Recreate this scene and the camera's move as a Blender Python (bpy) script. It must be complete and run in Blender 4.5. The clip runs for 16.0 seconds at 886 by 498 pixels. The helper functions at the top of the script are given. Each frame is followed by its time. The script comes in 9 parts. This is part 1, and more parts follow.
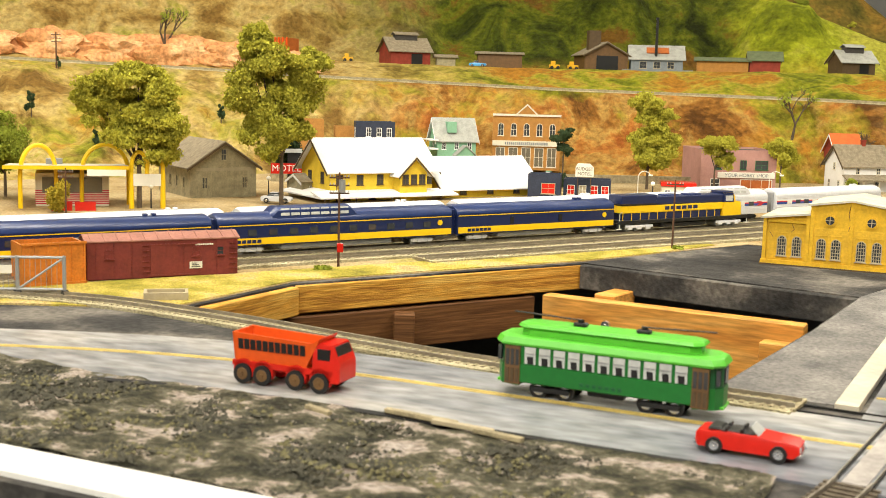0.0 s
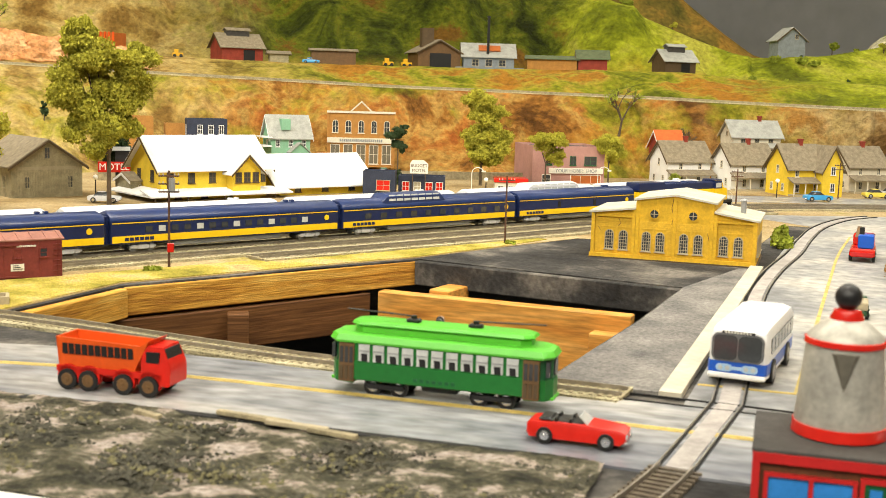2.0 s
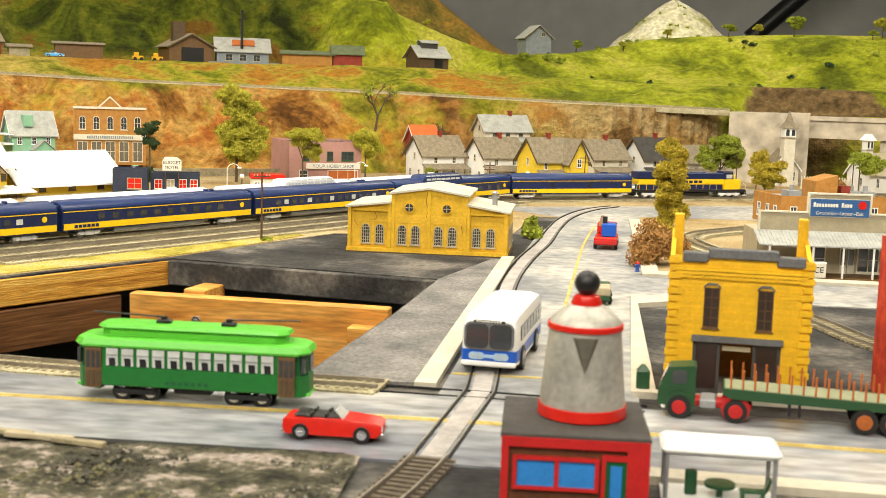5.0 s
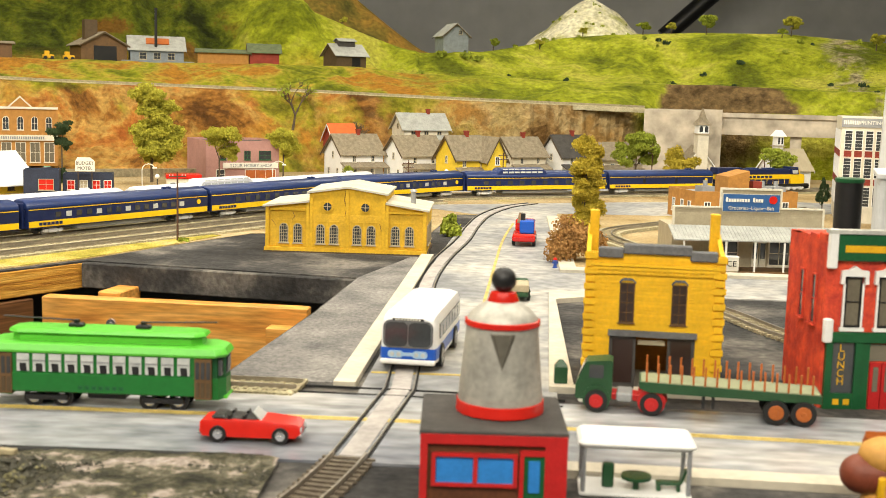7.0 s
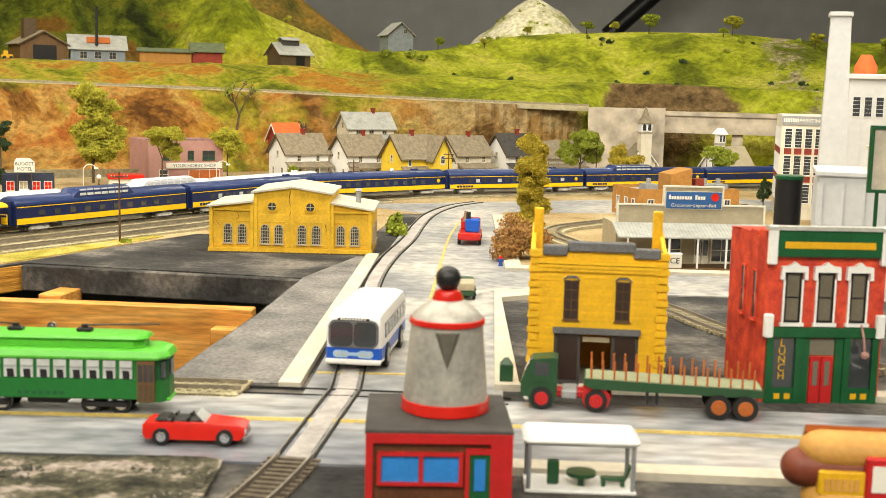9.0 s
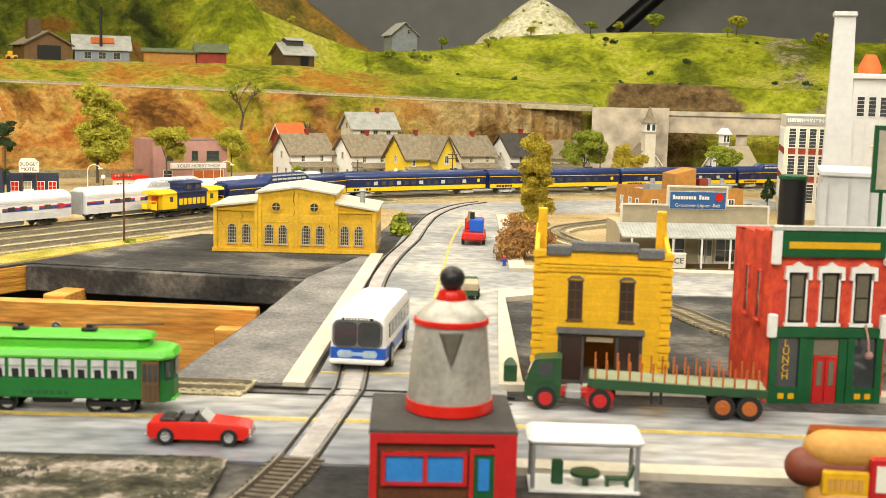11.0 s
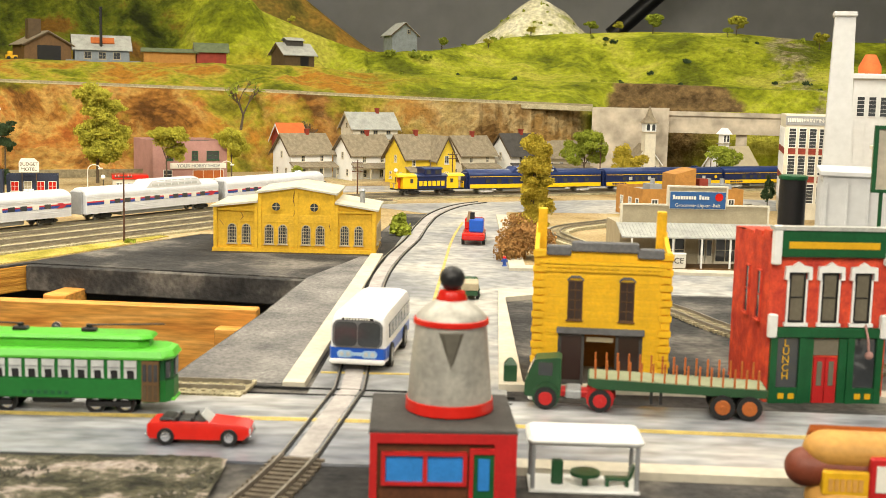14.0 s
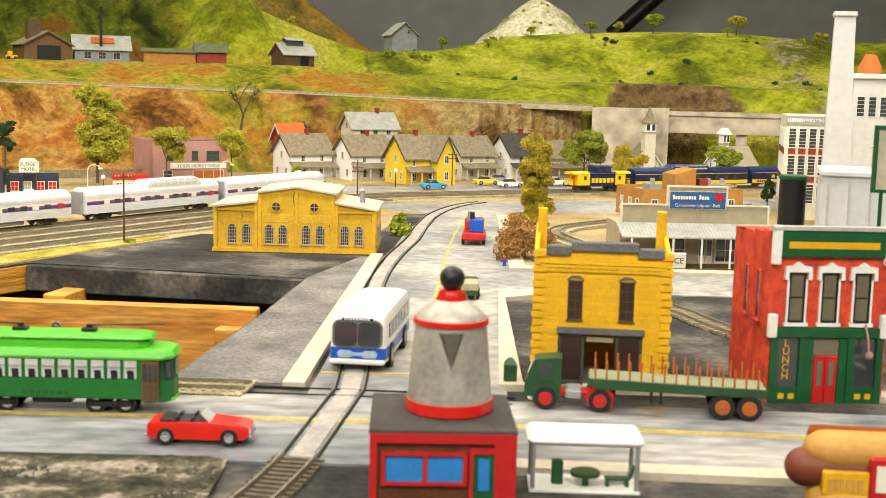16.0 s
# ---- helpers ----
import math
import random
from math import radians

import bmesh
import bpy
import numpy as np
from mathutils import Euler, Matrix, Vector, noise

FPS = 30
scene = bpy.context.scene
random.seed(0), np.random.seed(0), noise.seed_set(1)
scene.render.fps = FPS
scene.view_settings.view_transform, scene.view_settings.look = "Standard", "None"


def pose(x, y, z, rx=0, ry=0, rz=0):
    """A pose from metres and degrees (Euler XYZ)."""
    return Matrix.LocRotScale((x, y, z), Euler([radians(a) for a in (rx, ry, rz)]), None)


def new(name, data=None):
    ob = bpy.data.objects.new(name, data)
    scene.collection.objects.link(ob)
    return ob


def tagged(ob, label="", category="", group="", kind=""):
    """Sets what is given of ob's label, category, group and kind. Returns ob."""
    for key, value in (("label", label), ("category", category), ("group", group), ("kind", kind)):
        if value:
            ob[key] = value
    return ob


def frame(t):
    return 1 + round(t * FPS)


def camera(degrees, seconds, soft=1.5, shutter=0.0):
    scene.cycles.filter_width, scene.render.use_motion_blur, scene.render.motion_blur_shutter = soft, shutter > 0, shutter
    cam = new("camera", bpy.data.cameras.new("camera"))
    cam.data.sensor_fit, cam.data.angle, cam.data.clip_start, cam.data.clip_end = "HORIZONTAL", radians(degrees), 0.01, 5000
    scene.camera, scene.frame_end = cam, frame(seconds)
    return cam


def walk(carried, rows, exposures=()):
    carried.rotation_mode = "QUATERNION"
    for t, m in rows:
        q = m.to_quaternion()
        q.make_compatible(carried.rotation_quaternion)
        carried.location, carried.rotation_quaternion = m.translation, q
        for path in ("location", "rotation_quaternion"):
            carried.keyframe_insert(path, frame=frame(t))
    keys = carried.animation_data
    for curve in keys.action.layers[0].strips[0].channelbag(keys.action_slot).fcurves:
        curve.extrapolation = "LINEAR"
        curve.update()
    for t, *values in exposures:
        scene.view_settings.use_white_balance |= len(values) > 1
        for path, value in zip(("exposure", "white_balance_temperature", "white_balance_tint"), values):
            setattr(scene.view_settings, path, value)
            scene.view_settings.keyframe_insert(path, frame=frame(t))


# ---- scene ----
cam = camera(40.967, 16.0, 0.85)
cam.data.dof.use_dof = True
cam.data.dof.focus_distance = 2.0
cam.data.dof.aperture_fstop = 25.0
# seconds, place, yaw, pitch, roll of the panning tripod head
ROWS = [
    (0.0, 0.0000, 0.0000, 0.2004, 25.000, -7.747, 1.502),
    (0.5, 0.0006, 0.0004, 0.2005, 22.755, -7.727, 1.550),
    (1.0, 0.0016, 0.0006, 0.2006, 20.792, -7.713, 1.612),
    (1.5, 0.0023, 0.0012, 0.2006, 19.113, -7.695, 1.638),
    (2.0, 0.0033, 0.0016, 0.2005, 17.112, -7.675, 1.674),
    (2.5, 0.0042, 0.0025, 0.2004, 15.261, -7.644, 1.693),
    (3.0, 0.0050, 0.0038, 0.2001, 13.392, -7.616, 1.699),
    (3.5, 0.0061, 0.0040, 0.2001, 11.388, -7.597, 1.679),
    (4.0, 0.0073, 0.0040, 0.2001, 9.161, -7.574, 1.670),
    (4.5, 0.0082, 0.0044, 0.2000, 7.158, -7.554, 1.717),
    (7.0, 0.0109, 0.0046, 0.2000, 1.689, -7.517, 1.555),
    (7.5, 0.0113, 0.0047, 0.2000, 0.892, -7.506, 1.475),
    (8.0, 0.0118, 0.0046, 0.2000, -0.117, -7.502, 1.448),
    (8.5, 0.0122, 0.0051, 0.1999, -0.929, -7.495, 1.456),
    (11.0, 0.0121, 0.0044, 0.2000, -0.720, -7.498, 1.420),
    (16.0, 0.0121, 0.0044, 0.2000, -0.720, -7.498, 1.420),
]
walk(cam, [(t, pose(x, y, z, 90 + pitch, 0, yaw) @ pose(0, 0, 0, 0, 0, roll)) for t, x, y, z, yaw, pitch, roll in ROWS])

# ---- world and light ----
world = bpy.data.worlds.new("world")
scene.world = world
world.use_nodes = True
world.node_tree.nodes["Background"].inputs[0].default_value = (1.0, 0.96, 0.88, 1)
world.node_tree.nodes["Background"].inputs[1].default_value = 0.06
scene.view_settings.exposure = 0.33
TUBES = [(-1.9, 1.3, 0), (-0.5, 1.0, 0), (0.9, 1.2, 0), (-1.9, 2.9, 0), (-0.4, 2.7, 0), (1.1, 2.6, 0), (-1.2, 4.4, 0), (0.5, 4.3, 0), (-0.3, -0.6, 0), (-1.6, -1.2, 0), (1.0, -1.2, 0), (-0.3, -2.2, 0)]
POWER = {(False, False): 25.0, (True, False): 26.0, (True, True): 6.5}
TILT = {(False, False): 10, (True, False): 33, (True, True): 0}
for x, y, a in TUBES:
    d = bpy.data.lights.new("ceiling_tube", "AREA")
    d.shape, d.size, d.size_y, d.energy, d.color = "RECTANGLE", 1.2, 0.25, POWER[y > 0, y > 2] * (2.2 if y > 4 and x > 0 else 1.0), (1.0, 0.925, 0.775)
    ob = new("ceiling_tube", d)
    ob.matrix_world = pose(x, y, 1.52, TILT[y > 0, y > 2], 0, a)


# ---- materials ----
def mat(name, colour, rough=0.6, metal=0.0, vary=0.25, scale=90.0, bump=0.15, colour2=None, fine=None, spec=0.4, emit=0.0, rnd=0.0):
    m = bpy.data.materials.new(name)
    m.use_nodes = True
    nt = m.node_tree
    b = nt.nodes["Principled BSDF"]
    b.inputs["Roughness"].default_value, b.inputs["Metallic"].default_value = rough, metal
    b.inputs["Specular IOR Level"].default_value = spec
    c2 = colour2 or tuple(c * (1 - vary) for c in colour)
    co = nt.nodes.new("ShaderNodeTexCoord")
    n1 = nt.nodes.new("ShaderNodeTexNoise")
    n1.inputs["Scale"].default_value, n1.inputs["Detail"].default_value, n1.inputs["Roughness"].default_value = scale, 6, 0.62
    n2 = nt.nodes.new("ShaderNodeTexNoise")
    n2.inputs["Scale"].default_value, n2.inputs["Detail"].default_value = fine or scale * 7, 4
    nt.links.new(co.outputs["Object"], n1.inputs["Vector"])
    nt.links.new(co.outputs["Object"], n2.inputs["Vector"])
    ramp = nt.nodes.new("ShaderNodeValToRGB")
    ramp.color_ramp.elements[0].position, ramp.color_ramp.elements[1].position = 0.36, 0.64
    ramp.color_ramp.elements[0].color, ramp.color_ramp.elements[1].color = (*c2, 1), (*colour, 1)
    nt.links.new(n1.outputs["Fac"], ramp.inputs["Fac"])
    mul = nt.nodes.new("ShaderNodeMix")
    mul.data_type, mul.blend_type = "RGBA", "MULTIPLY"
    mul.inputs["Factor"].default_value = 1.0
    r2 = nt.nodes.new("ShaderNodeMapRange")
    r2.inputs["From Min"].default_value, r2.inputs["From Max"].default_value = 0.3, 0.7
    r2.inputs["To Min"].default_value, r2.inputs["To Max"].default_value = 1 - vary * 0.7, 1 + vary * 0.2
    nt.links.new(n2.outputs["Fac"], r2.inputs["Value"])
    nt.links.new(ramp.outputs["Color"], mul.inputs[6])
    nt.links.new(r2.outputs["Result"], mul.inputs[7])
    out = mul.outputs[2]
    if rnd:
        oi = nt.nodes.new("ShaderNodeObjectInfo")
        hs = nt.nodes.new("ShaderNodeHueSaturation")
        mr = nt.nodes.new("ShaderNodeMapRange")
        mr.inputs["To Min"].default_value, mr.inputs["To Max"].default_value = 1 - rnd, 1 + rnd
        nt.links.new(oi.outputs["Random"], mr.inputs["Value"])
        nt.links.new(mr.outputs["Result"], hs.inputs["Value"])
        nt.links.new(out, hs.inputs["Color"])
        out = hs.outputs["Color"]
    nt.links.new(out, b.inputs["Base Color"])
    if emit:
        nt.links.new(out, b.inputs["Emission Color"])
        b.inputs["Emission Strength"].default_value = emit
    if bump:
        bp = nt.nodes.new("ShaderNodeBump")
        bp.inputs["Strength"].default_value, bp.inputs["Distance"].default_value = bump, 0.002
        nt.links.new(n2.outputs["Fac"], bp.inputs["Height"])
        nt.links.new(bp.outputs["Normal"], b.inputs["Normal"])
    return m


def blend_mat(name, stops, scale, fine, rough=0.9, bump=0.5, stretch=(1, 1, 1), warp=0.0, detail=8, dist=0.004):
    """A mottled surface: several colours along one noise, broken up by a finer one."""
    m = bpy.data.materials.new(name)
    m.use_nodes = True
    nt = m.node_tree
    b = nt.nodes["Principled BSDF"]
    b.inputs["Roughness"].default_value = rough
    b.inputs["Specular IOR Level"].default_value = 0.25
    co = nt.nodes.new("ShaderNodeTexCoord")
    mp = nt.nodes.new("ShaderNodeMapping")
    mp.inputs["Scale"].default_value = stretch
    nt.links.new(co.outputs["Object"], mp.inputs["Vector"])
    n1 = nt.nodes.new("ShaderNodeTexNoise")
    n1.inputs["Scale"].default_value, n1.inputs["Detail"].default_value, n1.inputs["Roughness"].default_value, n1.inputs["Distortion"].default_value = scale, detail, 0.6, warp
    n2 = nt.nodes.new("ShaderNodeTexNoise")
    n2.inputs["Scale"].default_value, n2.inputs["Detail"].default_value = fine, 5
    for n in (n1, n2):
        nt.links.new(mp.outputs["Vector"], n.inputs["Vector"])
    ramp = nt.nodes.new("ShaderNodeValToRGB")
    e = ramp.color_ramp.elements
    e[0].position, e[0].color = stops[0][0], (*stops[0][1], 1)
    e[1].position, e[1].color = stops[-1][0], (*stops[-1][1], 1)
    for p, c in stops[1:-1]:
        q = e.new(p)
        q.color = (*c, 1)
    nt.links.new(n1.outputs["Fac"], ramp.inputs["Fac"])
    mul = nt.nodes.new("ShaderNodeMix")
    mul.data_type, mul.blend_type = "RGBA", "MULTIPLY"
    mul.inputs["Factor"].default_value = 1.0
    r2 = nt.nodes.new("ShaderNodeMapRange")
    r2.inputs["From Min"].default_value, r2.inputs["From Max"].default_value = 0.3, 0.7
    r2.inputs["To Min"].default_value, r2.inputs["To Max"].default_value = 0.6, 1.22
    nt.links.new(n2.outputs["Fac"], r2.inputs["Value"])
    nt.links.new(ramp.outputs["Color"], mul.inputs[6])
    nt.links.new(r2.outputs["Result"], mul.inputs[7])
    nt.links.new(mul.outputs[2], b.inputs["Base Color"])
    bp = nt.nodes.new("ShaderNodeBump")
    bp.inputs["Strength"].default_value, bp.inputs["Distance"].default_value = bump, dist
    nt.links.new(n2.outputs["Fac"], bp.inputs["Height"])
    nt.links.new(bp.outputs["Normal"], b.inputs["Normal"])
    return m


def glass_mat(name, colour, rough=0.08):
    m = mat(name, colour, rough, 0, 0.15, 60, 0, spec=0.8)
    return m


M_PLATE = blend_mat("painted_plywood", [(0.34, (0.014, 0.014, 0.015)), (0.5, (0.05, 0.048, 0.046)), (0.62, (0.17, 0.155, 0.135))], 9, 160, bump=0.35)
M_ROUGH = blend_mat("rough_scenery", [(0.38, (0.03, 0.03, 0.02)), (0.47, (0.085, 0.08, 0.05)), (0.54, (0.17, 0.155, 0.11)), (0.565, (0.36, 0.3, 0.25)), (0.66, (0.46, 0.4, 0.36))], 30, 240, bump=1.0, stretch=(1, 1.25, 1), dist=0.008, detail=10)
M_FELT = blend_mat("roofing_paper", [(0.32, (0.1, 0.1, 0.1)), (0.5, (0.19, 0.18, 0.17)), (0.7, (0.27, 0.26, 0.24))], 16, 300, bump=0.3)
M_TOWN = blend_mat("sandy_ground", [(0.32, (0.2, 0.13, 0.05)), (0.45, (0.36, 0.26, 0.12)), (0.6, (0.46, 0.36, 0.2)), (0.72, (0.34, 0.28, 0.07))], 7, 260, bump=0.6)
M_GRASS = blend_mat("dry_grass", [(0.3, (0.16, 0.15, 0.02)), (0.43, (0.36, 0.31, 0.04)), (0.53, (0.56, 0.44, 0.09)), (0.63, (0.6, 0.45, 0.2)), (0.72, (0.42, 0.28, 0.12))], 15, 420, bump=0.9)
M_BALLAST = blend_mat("ballast", [(0.34, (0.3, 0.26, 0.15)), (0.5, (0.48, 0.43, 0.27)), (0.66, (0.6, 0.53, 0.35))], 24, 500, bump=0.9)
M_ROAD = blend_mat("painted_road", [(0.36, (0.16, 0.17, 0.2)), (0.45, (0.25, 0.26, 0.285)), (0.55, (0.34, 0.345, 0.355)), (0.66, (0.46, 0.445, 0.42))], 5.5, 60, rough=0.27, bump=0.06, stretch=(0.6, 1.6, 1), detail=6)
M_STREET = blend_mat("pale_street", [(0.38, (0.21, 0.215, 0.225)), (0.5, (0.32, 0.32, 0.315)), (0.62, (0.46, 0.44, 0.4))], 7, 70, rough=0.5, bump=0.08, detail=6)
M_INFILL = mat("infill_board", (0.44, 0.41, 0.39), 0.7, vary=0.3, scale=35)
M_KERB = mat("cream_kerb", (0.6, 0.55, 0.44), 0.7, vary=0.2, scale=25)
M_YELLOWLINE = mat("yellow_road_paint", (0.66, 0.5, 0.14), 0.6, vary=0.35, scale=60)
M_CRACK = mat("black_joint", (0.02, 0.02, 0.02), 0.9, vary=0.4)
M_WHITE = mat("white_paint", (0.8, 0.8, 0.78), 0.5, vary=0.08, scale=40, bump=0.05)
M_WOOD = blend_mat("pine_plank", [(0.34, (0.5, 0.2, 0.035)), (0.5, (0.64, 0.3, 0.06)), (0.66, (0.72, 0.38, 0.1))], 7, 90, rough=0.5, bump=0.08, stretch=(0.35, 2.0, 3), warp=1.4, detail=3)
M_WOODX = blend_mat("old_timber", [(0.34, (0.28, 0.11, 0.015)), (0.5, (0.58, 0.29, 0.04)), (0.66, (0.74, 0.45, 0.1))], 22, 160, rough=0.7, bump=0.3, stretch=(0.3, 0.3, 5), warp=1.0)
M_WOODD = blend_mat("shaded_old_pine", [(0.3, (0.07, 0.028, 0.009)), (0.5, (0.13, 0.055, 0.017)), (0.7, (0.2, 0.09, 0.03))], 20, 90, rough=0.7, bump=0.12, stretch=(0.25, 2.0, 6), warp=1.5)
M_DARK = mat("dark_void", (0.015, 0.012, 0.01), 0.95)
M_OLDTIE = mat("old_tie", (0.15, 0.12, 0.085), 0.9, vary=0.4, scale=120)
M_RAIL = mat("nickel_rail", (0.42, 0.38, 0.32), 0.35, 0.7, vary=0.3, scale=40)
M_TIE = mat("wood_tie", (0.4, 0.34, 0.21), 0.9, vary=0.4, scale=120)
M_WALLGREY = mat("grey_wall", (0.5, 0.5, 0.49), 0.9, vary=0.15, scale=1.2, bump=0)
M_CEIL = mat("white_ceiling", (0.7, 0.69, 0.66), 0.9, vary=0.05, scale=2, bump=0)
M_FLOOR = mat("dark_carpet", (0.06, 0.055, 0.05), 0.95, vary=0.3, scale=5)
M_BLACK = mat("black_plastic", (0.015, 0.015, 0.016), 0.4, vary=0.2)
M_TYRE = mat("black_rubber", (0.012, 0.012, 0.012), 0.6, vary=0.2)
M_CHROME = mat("bright_metal", (0.75, 0.75, 0.76), 0.22, 0.95, vary=0.08, bump=0)
M_GREY = mat("grey_metal", (0.35, 0.36, 0.37), 0.45, 0.3, vary=0.15)
M_PANE = glass_mat("dark_pane", (0.05, 0.055, 0.06))
M_PANEBR = glass_mat("brown_pane", (0.03, 0.012, 0.008), 0.3)
M_SLATE = mat("slate_grey", (0.16, 0.16, 0.165), 0.8, vary=0.3, scale=60)
M_PANEB = glass_mat("pale_pane", (0.55, 0.57, 0.56), 0.2)
M_RED = mat("glossy_red", (0.62, 0.02, 0.012), 0.25, vary=0.12, scale=30, bump=0.02)
M_ORANGE = mat("orange_enamel", (0.75, 0.1, 0.012), 0.35, vary=0.15, scale=40, bump=0.03)
M_TRAM = mat("tram_green", (0.012, 0.15, 0.025), 0.35, vary=0.12, scale=40, bump=0.02)
M_TRAMROOF = mat("tram_roof_green", (0.1, 0.5, 0.035), 0.35, vary=0.1, scale=40, bump=0.02)
M_BROWN = mat("brown_paint", (0.16, 0.085, 0.03), 0.6, vary=0.25)
M_BLUE = mat("train_blue", (0.012, 0.022, 0.085), 0.28, vary=0.15, scale=30, bump=0.02)
M_ROOFBLUE = mat("roof_blue", (0.02, 0.04, 0.14), 0.3, vary=0.2, scale=30, bump=0.02)
M_GOLD = mat("train_yellow", (0.85, 0.56, 0.01), 0.35, vary=0.08, scale=30, bump=0.02)
M_SILVER = mat("silver_shell", (0.74, 0.75, 0.78), 0.32, 0.1, vary=0.1, scale=60, bump=0.03)
M_STRIPER = mat("stripe_red", (0.6, 0.04, 0.06), 0.4)
M_STRIPEB = mat("stripe_blue", (0.03, 0.08, 0.35), 0.4)
M_BUSPALE = mat("bus_pale_blue", (0.35, 0.52, 0.72), 0.3, vary=0.1, bump=0.02)
M_BUSBLUE = mat("bus_blue", (0.01, 0.09, 0.5), 0.3, vary=0.1, bump=0.02)
M_EHY = mat("engine_house_yellow", (0.76, 0.46, 0.022), 0.7, vary=0.22, scale=45, bump=0.2)
M_EHROOF = mat("cream_roof", (0.62, 0.58, 0.46), 0.8, vary=0.25, scale=30)
M_BRICKY = mat("yellow_brick", (0.86, 0.5, 0.012), 0.6, vary=0.15, scale=60, bump=0.25, rnd=0.06)
M_BRICKR = mat("red_brick", (0.76, 0.085, 0.03), 0.7, vary=0.3, scale=90, bump=0.3, colour2=(0.42, 0.03, 0.018))
M_GREENP = mat("dark_green_paint", (0.01, 0.1, 0.032), 0.4, vary=0.2)
M_BOXCAR = mat("boxcar_brown", (0.2, 0.033, 0.027), 0.6, vary=0.25, scale=50)
M_DEPOT = mat("depot_yellow", (0.8, 0.57, 0.04), 0.7, vary=0.15, scale=60)
M_TRIM = mat("dark_trim", (0.1, 0.065, 0.03), 0.7)
M_WROOF = mat("white_roof", (0.75, 0.76, 0.77), 0.7, vary=0.1, scale=30, bump=0.1)
M_GROOF = mat("grey_shingles", (0.3, 0.25, 0.17), 0.9, vary=0.35, scale=110, bump=0.4)
M_BARNW = mat("weathered_boards", (0.43, 0.38, 0.24), 0.9, vary=0.35, scale=80, bump=0.3)
M_CREAM = mat("cream_boards", (0.7, 0.65, 0.52), 0.7, vary=0.15, scale=80)
M_TAN = mat("tan_boards", (0.42, 0.36, 0.24), 0.7, vary=0.15, scale=80)
M_PINK = mat("pink_stucco", (0.46, 0.25, 0.22), 0.85, vary=0.15, scale=40)
M_MINT = mat("mint_boards", (0.24, 0.48, 0.32), 0.7, vary=0.15, scale=80)
M_HOTEL = mat("brown_brick", (0.46, 0.22, 0.05), 0.85, vary=0.25, scale=90)
M_CONC = blend_mat("concrete", [(0.3, (0.45, 0.39, 0.3)), (0.7, (0.5, 0.44, 0.35))], 3, 30, bump=0.06, detail=3)
M_BLUEGREY = mat("grey_boards", (0.25, 0.28, 0.3), 0.85, vary=0.25, scale=70)
M_REDB = mat("barn_red", (0.3, 0.045, 0.025), 0.8, vary=0.3, scale=60)
M_ROOFRED = mat("orange_roof", (0.65, 0.14, 0.03), 0.8, vary=0.2, scale=60)
M_TRUNK = mat("tree_bark", (0.13, 0.095, 0.06), 0.95, vary=0.4, scale=140)
M_LEAFY = mat("leaf_olive", (0.55, 0.52, 0.065), 0.9, vary=0.45, scale=50, rnd=0.08, spec=0.08)
M_LEAFG = mat("leaf_green", (0.38, 0.44, 0.055), 0.9, vary=0.45, scale=50, rnd=0.08, spec=0.08)
M_LEAFD = mat("leaf_dark", (0.07, 0.11, 0.05), 0.9, vary=0.45, scale=50, spec=0.08)
M_LEAFO = mat("leaf_ochre", (0.6, 0.47, 0.055), 0.9, vary=0.45, scale=50, spec=0.08)
M_LEAFB = mat("brown_weed", (0.48, 0.26, 0.09), 0.95, vary=0.45, scale=90, spec=0.08)
M_STEELD = mat("tarnished_steel", (0.2, 0.185, 0.15), 0.5, 0.4, vary=0.2, scale=40)
M_STEEL = mat("brushed_steel", (0.55, 0.53, 0.47), 0.5, 0.35, vary=0.3, scale=45, bump=0.03)
M_KIOSKB = mat("kiosk_brown", (0.13, 0.04, 0.012), 0.7, vary=0.4, scale=60)
M_BLUEWIN = mat("blue_window", (0.03, 0.22, 0.62), 0.4, vary=0.15)
M_CREST = mat("kiosk_red", (0.5, 0.015, 0.015), 0.5, vary=0.15)
M_DKROOF = mat("dark_tarpaper", (0.07, 0.065, 0.06), 0.9, vary=0.3, scale=70)
M_TRUCKG = mat("truck_green", (0.02, 0.075, 0.03), 0.35, vary=0.15)
M_BED = mat("dusty_green_bed", (0.28, 0.31, 0.19), 0.7, vary=0.2)
M_STAKE = mat("rust_stakes", (0.45, 0.12, 0.02), 0.6, vary=0.2)
M_BUN = mat("bun_tan", (0.62, 0.32, 0.07), 0.6, vary=0.2, scale=40)
M_SAUSAGE = mat("sausage_brown", (0.2, 0.045, 0.02), 0.5, vary=0.2)
M_MUSTARD = mat("mustard_yellow", (0.75, 0.42, 0.01), 0.5, vary=0.15)
M_MILLW = mat("mill_white", (0.58, 0.585, 0.58), 0.6, vary=0.1, scale=18, bump=0.05)
M_SIGNBLUE = mat("sign_blue", (0.03, 0.11, 0.3), 0.5, vary=0.1)
M_SIGNW = mat("sign_white", (0.78, 0.76, 0.68), 0.5, vary=0.06)
M_POLE = mat("pole_brown", (0.12, 0.06, 0.035), 0.9, vary=0.3)
M_LIT = mat("lamp_globe", (0.95, 0.93, 0.85), 0.4, vary=0.02, bump=0)
M_CARBLUE = mat("car_blue", (0.05, 0.3, 0.6), 0.3, vary=0.1)
M_CARWHITE = mat("car_white", (0.7, 0.71, 0.73), 0.3, vary=0.08)
M_CARYEL = mat("car_yellow", (0.7, 0.55, 0.08), 0.3, vary=0.1)
